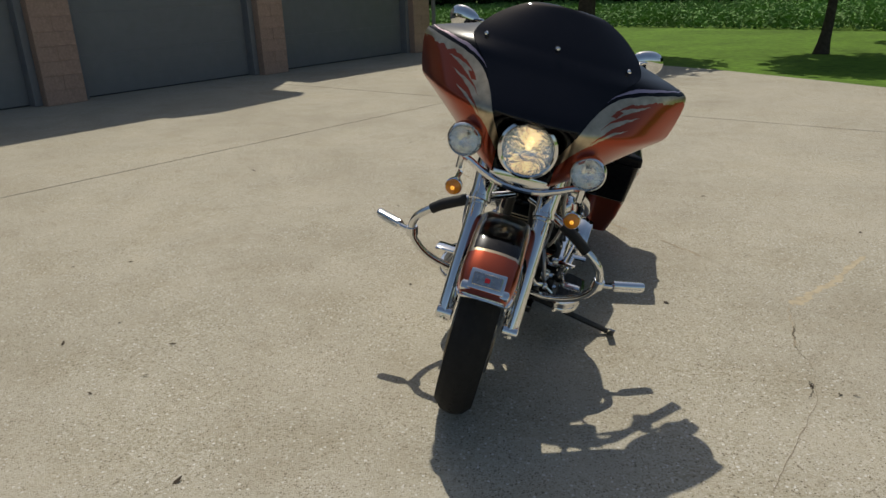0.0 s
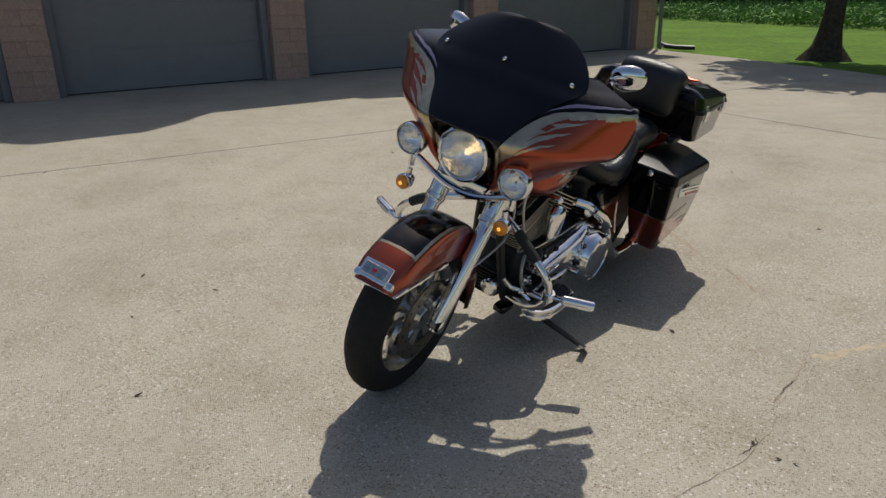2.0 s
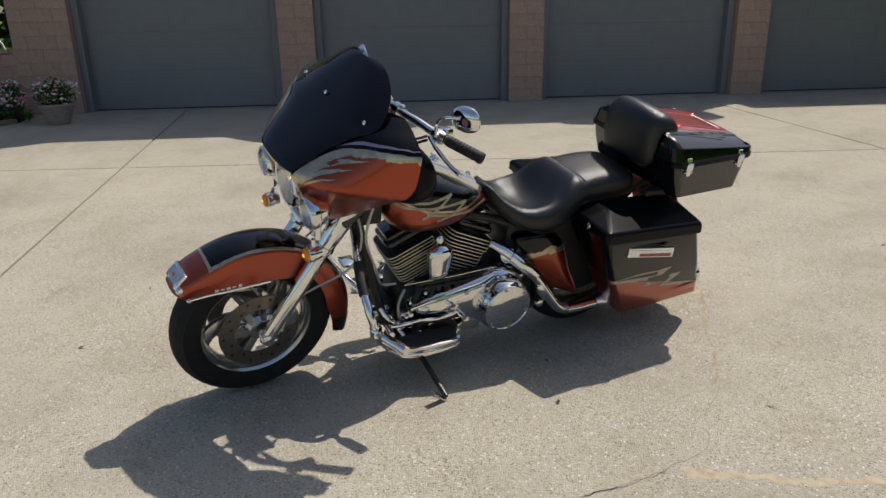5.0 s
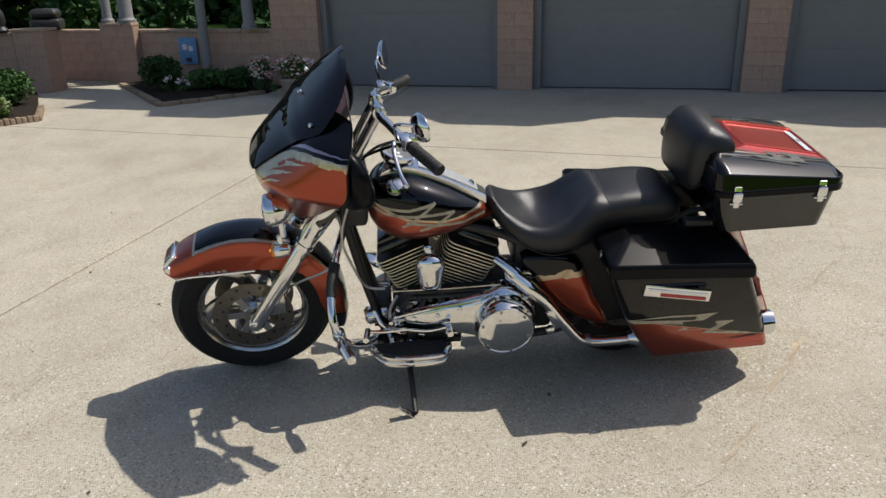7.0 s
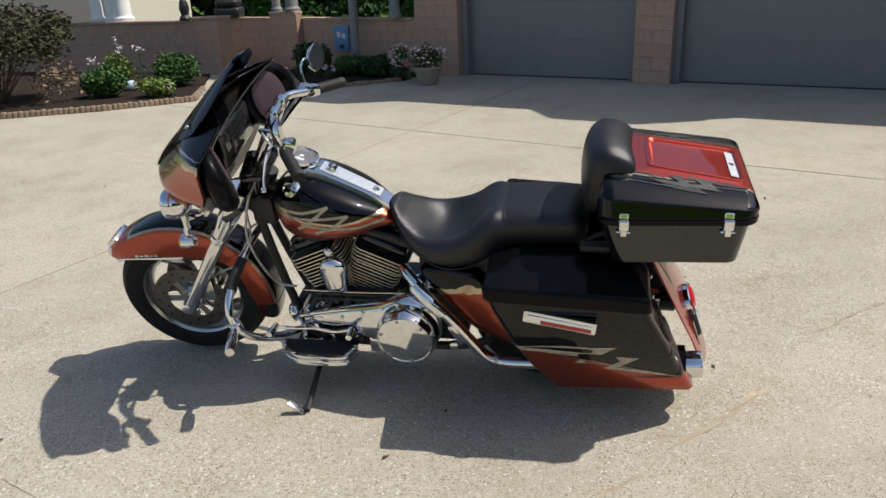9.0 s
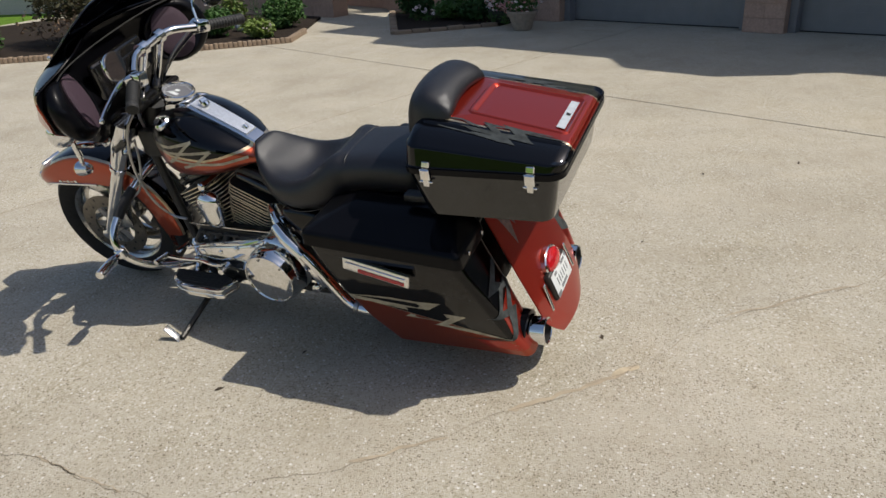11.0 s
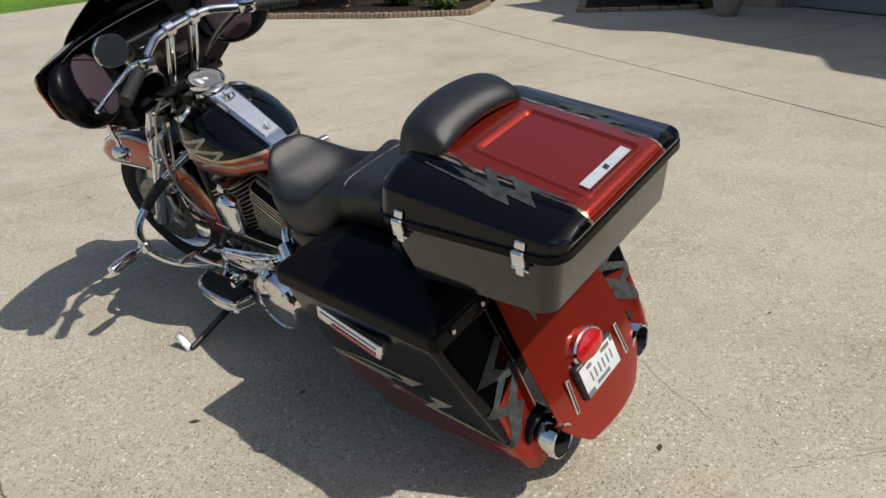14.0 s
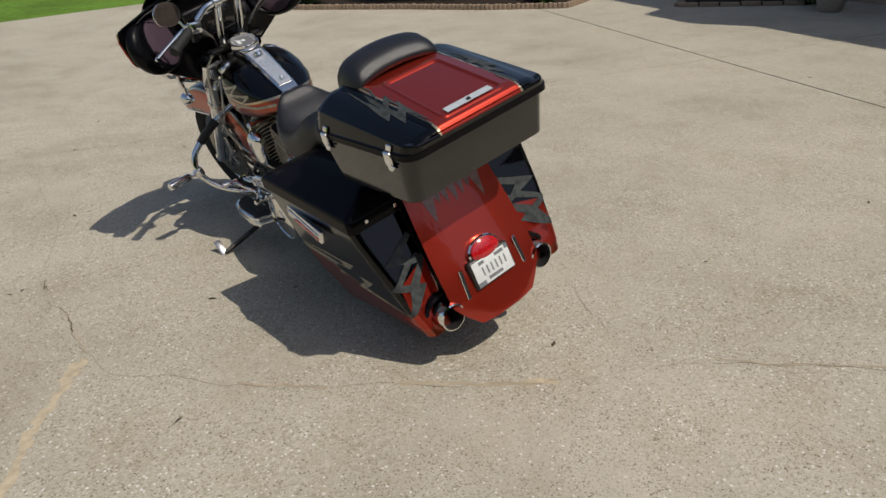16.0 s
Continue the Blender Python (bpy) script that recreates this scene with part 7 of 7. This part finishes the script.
def build_frame():
    bm = B()
    for s in (1, -1):
        tube(bm, [(0.70, 0.035 * s, 0.80), (0.655, 0.055 * s, 0.58), (0.600, 0.075 * s, 0.36), (0.555, 0.085 * s, 0.23), (0.48, 0.095 * s, 0.185), (0.20, 0.10 * s, 0.18), (-0.15, 0.11 * s, 0.20), (-0.27, 0.12 * s, 0.30), (-0.20, 0.12 * s, 0.52), (0.06, 0.08 * s, 0.68), (0.30, 0.05 * s, 0.73)], 0.019, 10, 4)
    tube(bm, [(0.72, 0, 0.78), (0.62, 0, 0.96)], 0.038, 14)
    tube(bm, [(0.64, 0, 0.90), (0.45, 0, 0.80), (0.10, 0, 0.72)], 0.03, 12, 4)
    box(bm, (0.60, -0.085, 0.745), (0.70, 0.085, 0.87), 0.02, 2)
    box(bm, (-0.30, -0.11, 0.52), (0.02, 0.11, 0.66), 0.02, 2)
    part("frame", bm, ENGINEBLACK, bike, "black tubular frame")
    # painted side covers

    def side():
        b = B()
        poly = smooth_path([(0.0, 0, 0.61), (-0.07, 0, 0.50), (-0.13, 0, 0.42), (-0.21, 0, 0.335), (-0.38, 0, 0.255), (-0.36, 0, 0.33), (-0.32, 0, 0.40), (-0.27, 0, 0.53), (-0.218, 0, 0.60), (-0.10, 0, 0.625)], 3, True)
        loft(b, [[Vector((-0.17 + (p.x + 0.17) * f, y, 0.45 + (p.z - 0.45) * f)) for p in poly] for f, y in ((1.0, 0.105), (1.0, 0.152), (0.97, 0.164), (0.88, 0.171), (0.5, 0.176))])
        return b
    both("side_cover", side, PAINT_SIDE, bike, "orange side cover with silver flame edge", sharp=45)


build_frame()


def build_exhaust():
    for s in (1, -1):
        bm = B()
        tube(bm, [(0.09, 0.10 * s, 0.575), (0.04, 0.150 * s, 0.556), (-0.03, 0.195 * s, 0.497), (-0.11, 0.205 * s, 0.415), (-0.185, 0.210 * s, 0.315), (-0.255, 0.215 * s, 0.235), (-0.34, 0.218 * s, 0.215), (-0.50, 0.220 * s, 0.225)], 0.0235, 14, 5)
        ex = part("exhaust", bm, CHROME, bike, "chrome exhaust pipe and muffler")
        bm = B()
        tube(bm, [(0.028, 0.178 * s, 0.545), (-0.03, 0.205 * s, 0.500), (-0.09, 0.215 * s, 0.445)], [0.027, 0.030, 0.027], 14, 4)
        part("heat_shield", bm, CHROME, ex, "chrome heat shield")
        bm = B()
        m = axis_m((-0.46, 0.220 * s, 0.225), (-0.995, 0, 0.082))
        lathe(bm, [(0.025, 0.0), (0.043, 0.05), (0.048, 0.10), (0.048, 0.52), (0.052, 0.535), (0.052, 0.60), (0.0505, 0.615), (0.045, 0.6175), (0.044, 0.614)], m, 32, cap=False)
        mf = part("muffler", bm, CHROME, ex, "chrome muffler with a round open tip", 40)
        bm = B()
        lathe(bm, [(0.0438, 0.613), (0.042, 0.60), (0.041, 0.53), (0.002, 0.531)], m, 24, cap=False)
        part("baffle", bm, ENGINEBLACK, mf, "black lining and baffle inside the tip")
        bm = B()
        lathe(bm, [(0.0265, 0), (0.0265, 0.018)], axis_m((-0.30, 0.217 * s, 0.223), (1, 0, 0)), 16)
        part("clamp", bm, STEEL, ex)


build_exhaust()
# Added black sheet that stands in for the dark gap beside the rear wheel.
for s in (1, -1):
    bm = B()
    loft(bm, [[Vector((x, y * s, z)) for x, z in ((-0.14, 0.40), (-0.22, 0.30), (-0.40, 0.235), (-0.62, 0.27), (-0.62, 0.62), (-0.30, 0.64), (-0.20, 0.60))] for y in (0.098, 0.112)])
    part("inner_panel", fix_normals(bm), ENGINEBLACK, bike, "added black sheet darkening the gap by the rear wheel")
for s in (1, -1):
    bm = B()
    box(bm, (-0.155, min(0.19 * s, 0.232 * s), 0.30), (-0.120, max(0.19 * s, 0.232 * s), 0.40), 0.008, 2, Matrix.Translation((-0.14, 0, 0.35)) @ Matrix.Rotation(radians(28), 4, "Y") @ Matrix.Translation((0.14, 0, -0.35)))
    lathe(bm, [(0.018, 0), (0.018, 0.02), (0.01, 0.025), (0.002, 0.025)], axis_m((-0.125, 0.22 * s, 0.30), (0, s, 0)), 14)
    part("passenger_mount", bm, CHROME, bike, "chrome passenger board mount")


# ---- guards, pegs, boards, stand ----
def guard():
    bm = B()
    tube(bm, [(0.705, 0.03, 0.705), (0.725, 0.12, 0.672), (0.742, 0.21, 0.625), (0.750, 0.285, 0.575), (0.748, 0.345, 0.525), (0.735, 0.368, 0.465), (0.715, 0.355, 0.405), (0.675, 0.30, 0.335), (0.615, 0.20, 0.275), (0.555, 0.10, 0.245)], 0.0158, 12, 5)
    return bm


guards = both("engine_guard", guard, CHROME, bike, "chrome engine guard bar")
for g, s in zip(guards, (1, -1)):
    bm = B()
    tube(bm, [(0.735, 0.18 * s, 0.642), (0.746, 0.245 * s, 0.604), (0.750, 0.295 * s, 0.567)], 0.0215, 12, 3)
    part("sleeve", bm, GRIPRUBBER, g, "black rubber sleeve")
    bm = B()
    lathe(bm, [(0.022, -0.02), (0.025, -0.016), (0.025, 0.016), (0.022, 0.02)], axis_m((0.727, 0.366 * s, 0.442), (0.1, 0.15 * s, 1)), 16)
    tube(bm, [(0.727, 0.372 * s, 0.442), (0.718, 0.425 * s, 0.447)], 0.011, 10)
    peg = part("highway_peg", bm, CHROME, g, "chrome highway foot peg")
    a, b = Vector((0.715, 0.418 * s, 0.447)), Vector((0.672, 0.538 * s, 0.458))
    bm = B()
    tube(bm, [a, a.lerp(b, 0.06), a.lerp(b, 0.94), b], [0.014, 0.0195, 0.0195, 0.017], 16, smooth=False)
    for k in range(3):
        q = radians(60 + 60 * k)
        u = (b - a).normalized()
        side = u.orthogonal().normalized()
        off = side * math.cos(q) * 0.0185 + u.cross(side) * math.sin(q) * 0.0185
        tube(bm, [a.lerp(b, 0.1) + off, a.lerp(b, 0.9) + off], 0.004, 6)
    part("peg_barrel", fix_normals(bm), CHROME, peg)

# the far guard reaches further out
for ob in [guards[1]] + list(guards[1].children_recursive):
    for v in ob.data.vertices:
        v.co.y -= 0.045 * min(1.0, max(0.0, (-v.co.y - 0.08) / 0.18))


def board():
    bm = B()
    ring = [(x + 0.022, y) for x, y in ((0.286, 0.215), (0.282, 0.285), (0.312, 0.314), (0.47, 0.320), (0.545, 0.302), (0.585, 0.268), (0.592, 0.24), (0.575, 0.215))]
    P = smooth_path([(x, y, 0) for x, y in ring], 4, True)
    cx, cy = 0.462, 0.265
    loft(bm, [[Vector((cx + (p.x - cx) * f, cy + (p.y - cy) * f, z)) for p in P] for f, z in ((0.93, 0.216), (1.0, 0.220), (1.0, 0.233), (0.985, 0.237), (0.955, 0.239), (0.955, 0.245), (0.985, 0.247), (1.0, 0.251), (1.0, 0.259), (0.985, 0.264), (0.96, 0.265))])
    return bm


boards = both("floorboard", board, CHROME, bike, "chrome-edged rider floorboard")
for bd, s in zip(boards, (1, -1)):
    bm = B()
    ring = [(x + 0.022, y) for x, y in ((0.302, 0.224), (0.300, 0.284), (0.325, 0.302), (0.47, 0.306), (0.535, 0.290), (0.568, 0.262), (0.572, 0.24), (0.56, 0.224))]
    P = smooth_path([(x, y * s, 0) for x, y in ring], 4, True)
    loft(bm, [[Vector((p.x, p.y, z)) for p in P] for z in (0.260, 0.271)])
    part("pad", fix_normals(bm), GRIPRUBBER, bd, "black ribbed rubber pad")
    for k in range(5):
        bm = B()
        y = (0.232 + 0.014 * k) * s
        box(bm, (0.332, y - 0.004, 0.270), (0.562, y + 0.004, 0.275), 0.002, 1)
        part("rib", bm, GRIPRUBBER, bd)
    bm = B()
    box(bm, (0.30, min(0.09 * s, 0.21 * s), 0.225), (0.34, max(0.09 * s, 0.21 * s), 0.245), 0.006)
    part("bracket", bm, ENGINEBLACK, bd)
    bm = B()
    box(bm, (0.53, min(0.09 * s, 0.21 * s), 0.225), (0.57, max(0.09 * s, 0.21 * s), 0.245), 0.006)
    part("bracket", bm, ENGINEBLACK, bd)
bm = B()
tube(bm, [(0.47, 0.215, 0.33), (0.56, 0.23, 0.335), (0.625, 0.245, 0.352)], 0.008, 8, 4)
tube(bm, [(0.625, 0.235, 0.352), (0.632, 0.305, 0.356)], 0.013, 10)
tube(bm, [(0.47, 0.215, 0.33), (0.38, 0.225, 0.325), (0.30, 0.235, 0.35)], 0.008, 8, 4)
tube(bm, [(0.30, 0.23, 0.35), (0.295, 0.29, 0.352)], 0.013, 10)
part("shift_lever", bm, CHROME, bike, "chrome heel and toe shift lever")
bm = B()
tube(bm, [(0.50, -0.215, 0.33), (0.58, -0.24, 0.34), (0.625, -0.26, 0.36)], 0.009, 8, 4)
box(bm, (0.59, -0.32, 0.36), (0.66, -0.23, 0.376), 0.008, 2)
part("brake_pedal", bm, CHROME, bike, "chrome brake pedal")
bm = B()
INV = BIKE.inverted()
foot = INV @ Vector((0.728, 2.785, 0.012))
tube(bm, [(0.465, 0.115, 0.185), (0.468, 0.16, 0.178), tuple(foot.lerp(Vector((0.468, 0.16, 0.178)), 0.1)), tuple(foot)], [0.017, 0.0135, 0.012, 0.010], 10, 4)
stand = part("side_stand", bm, DARKALLOY, bike, "dark metal side stand, swung out")
# narrow bright tongue that rises from the foot
bm = B()
along = Vector((-0.012, -0.085, 0.034))
up_ = Vector((0.306, 0.624, 0.719)).normalized()
along = along - up_ * along.dot(up_)
across = up_.cross(along.normalized())
u_ = along.normalized()
tongue = Matrix(((u_.x, across.x, up_.x, 0.731), (u_.y, across.y, up_.y, 2.770), (u_.z, across.z, up_.z, 0.008), (0, 0, 0, 1)))
box(bm, (-0.012, -0.016, -0.003), (along.length * 0.85, 0.016, 0.003), 0.0025, 2, INV @ tongue)
part("stand_foot", bm, POLISH, stand, "small polished stand foot")
# brake hose and fine lines at the front
for s in (1, -1):
    bm = B()
    tube(bm, [(0.72, 0.09 * s, 0.85), (0.70, 0.15 * s, 0.72), (0.75, 0.17 * s, 0.60), (0.88, 0.14 * s, 0.52), (0.97, 0.10 * s, 0.45)], 0.005, 7, 5)
    part("brake_hose", front(bm), STEEL, bike, "braided steel brake hose")
bm = B()
tube(bm, [(0.62, 0.10, 0.98), (0.66, 0.15, 0.90), (0.70, 0.16, 0.74), (0.66, 0.17, 0.60), (0.62, 0.14, 0.50), (0.55, 0.13, 0.48)], 0.0055, 7, 5)
part("clutch_cable", bm, STEEL, bike, "grey clutch cable")


# ---- cracks, stains and litter on the driveway ----
def ribbon(name, pts, width, material, seed, z=0.0018, wobble=0.012, label=""):
    """A thin irregular strip lying on the slab."""
    P = smooth_path([(x, y, 0) for x, y in pts], 8)
    rng = random.Random(seed)
    bm = B()
    prev = None
    side = 0.0
    for i, p in enumerate(P):
        d = (P[min(i + 1, len(P) - 1)] - P[max(i - 1, 0)]).normalized()
        n_ = Vector((-d.y, d.x, 0))
        side = side * 0.6 + rng.uniform(-wobble, wobble)
        w = width * rng.uniform(0.35, 1.25) * (0.3 if i in (0, len(P) - 1) else 1)
        c = p + n_ * side
        pair = (bm.verts.new(c + n_ * w / 2 + Vector((0, 0, z))), bm.verts.new(c - n_ * w / 2 + Vector((0, 0, z))))
        if prev:
            bm.faces.new((prev[0], prev[1], pair[1], pair[0]))
        prev = pair
    fix_normals(bm)
    for f in bm.faces:
        if f.normal.z < 0:
            f.normal_flip()
    return part(name, bm, material, drive, label)


CRACK = mat("crack_shadow", (0.255, 0.215, 0.16), 1.0, vary=0.3, scale=40, spec=0.1)
DAMP = mat("old_tan_stain", (0.37, 0.31, 0.225), 0.95, vary=0.2, scale=14, spec=0.2)
crack_lines = (
    [(0.54, 0.35), (0.75, 0.85), (0.88, 1.20), (1.04, 1.68), (1.21, 1.95), (1.44, 2.37), (1.50, 2.72), (1.56, 2.92), (1.60, 3.08)],
    [(1.60, 3.08), (1.59, 3.30), (1.47, 3.51), (1.38, 3.72), (1.28, 3.91), (1.06, 4.20), (0.89, 4.43), (0.76, 4.60), (0.46, 4.87), (0.31, 5.03)],
    [(0.31, 5.03), (0.10, 5.38), (-0.05, 5.65), (-0.2, 5.84), (-0.67, 6.19), (-1.4, 6.9)],
    [(-0.2, 5.84), (0.15, 6.12), (0.6, 6.5), (1.2, 6.75)],
    [(0.33, 4.66), (0.23, 4.51), (0.05, 4.30)])
for i, line in enumerate(crack_lines):
    ribbon("crack", line, (0.0024, 0.0019, 0.0026, 0.0018, 0.002)[i], CRACK, 100 + i, wobble=0.012, label="fine hairline crack")
for i, line in enumerate(([(1.50, 2.74), (1.52, 2.80), (1.55, 2.86)], [(1.38, 2.27), (1.42, 2.34), (1.43, 2.40)])):
    ribbon("crack", line, 0.004, mat("open_crack", (0.07, 0.055, 0.04), 1.0), 140 + i, wobble=0.006, label="dark open bit of crack")
for i, (line, w) in enumerate((([(1.64, 3.10), (1.69, 3.13), (1.76, 3.22), (1.84, 3.28), (1.93, 3.36), (2.06, 3.50), (2.24, 3.72)], 0.042), ([(1.62, 3.10), (1.66, 3.12), (1.70, 3.18)], 0.045), ([(1.05, 4.19), (0.89, 4.43), (0.72, 4.65)], 0.022), ([(0.80, 4.54), (0.72, 4.65)], 0.05), ([(1.38, 3.72), (1.20, 4.00)], 0.016), ([(0.31, 5.03), (0.10, 5.38), (-0.05, 5.65)], 0.012), ([(1.60, 3.06), (1.55, 2.90), (1.49, 2.66)], 0.008))):
    ribbon("stain", line, w, STAIN if i in (0, 1, 3) else DAMP, 120 + i, z=0.0006 + 0.0002 * i, wobble=0.012, label="rusty tan water stain")


def litter():
    rng = random.Random(9)
    bm = B()
    spots = [(-0.786, 1.746), (1.50, 2.30), (1.42, 2.36), (-1.2, 2.4), (0.9, 1.6), (2.1, 2.9), (-2.2, 3.6), (-0.4, 1.2), (1.9, 1.2), (2.4, 4.1), (1.7, 4.9), (-1.6, 5.2), (-3.0, 3.1), (-0.6, 6.9), (1.1, 6.2)]
    for _ in range(60):
        spots.append((rng.uniform(-5, 3.2), rng.uniform(-0.5, 8.0)))
    for x, y in spots:
        a = rng.uniform(0, 6.28)
        ln, w = rng.uniform(0.010, 0.028), rng.uniform(0.004, 0.009)
        m = pose(x, y, 0.003, rng.uniform(-20, 20), rng.uniform(-20, 20), math.degrees(a))
        vs = [bm.verts.new(m @ Vector(p)) for p in ((-ln, 0, 0), (-ln * 0.2, w, 0.003), (ln, 0, 0.001), (ln * 0.1, -w, 0.002))]
        bm.faces.new(vs)
    tagged(part("leaf_litter", bm, TWIGDARK), "scattered dry leaf bits on the driveway", "litter", kind="stuff")


TWIGDARK = mat("dry_leaf_bit", (0.06, 0.043, 0.028), 0.95, vary=0.3, scale=30)
litter()
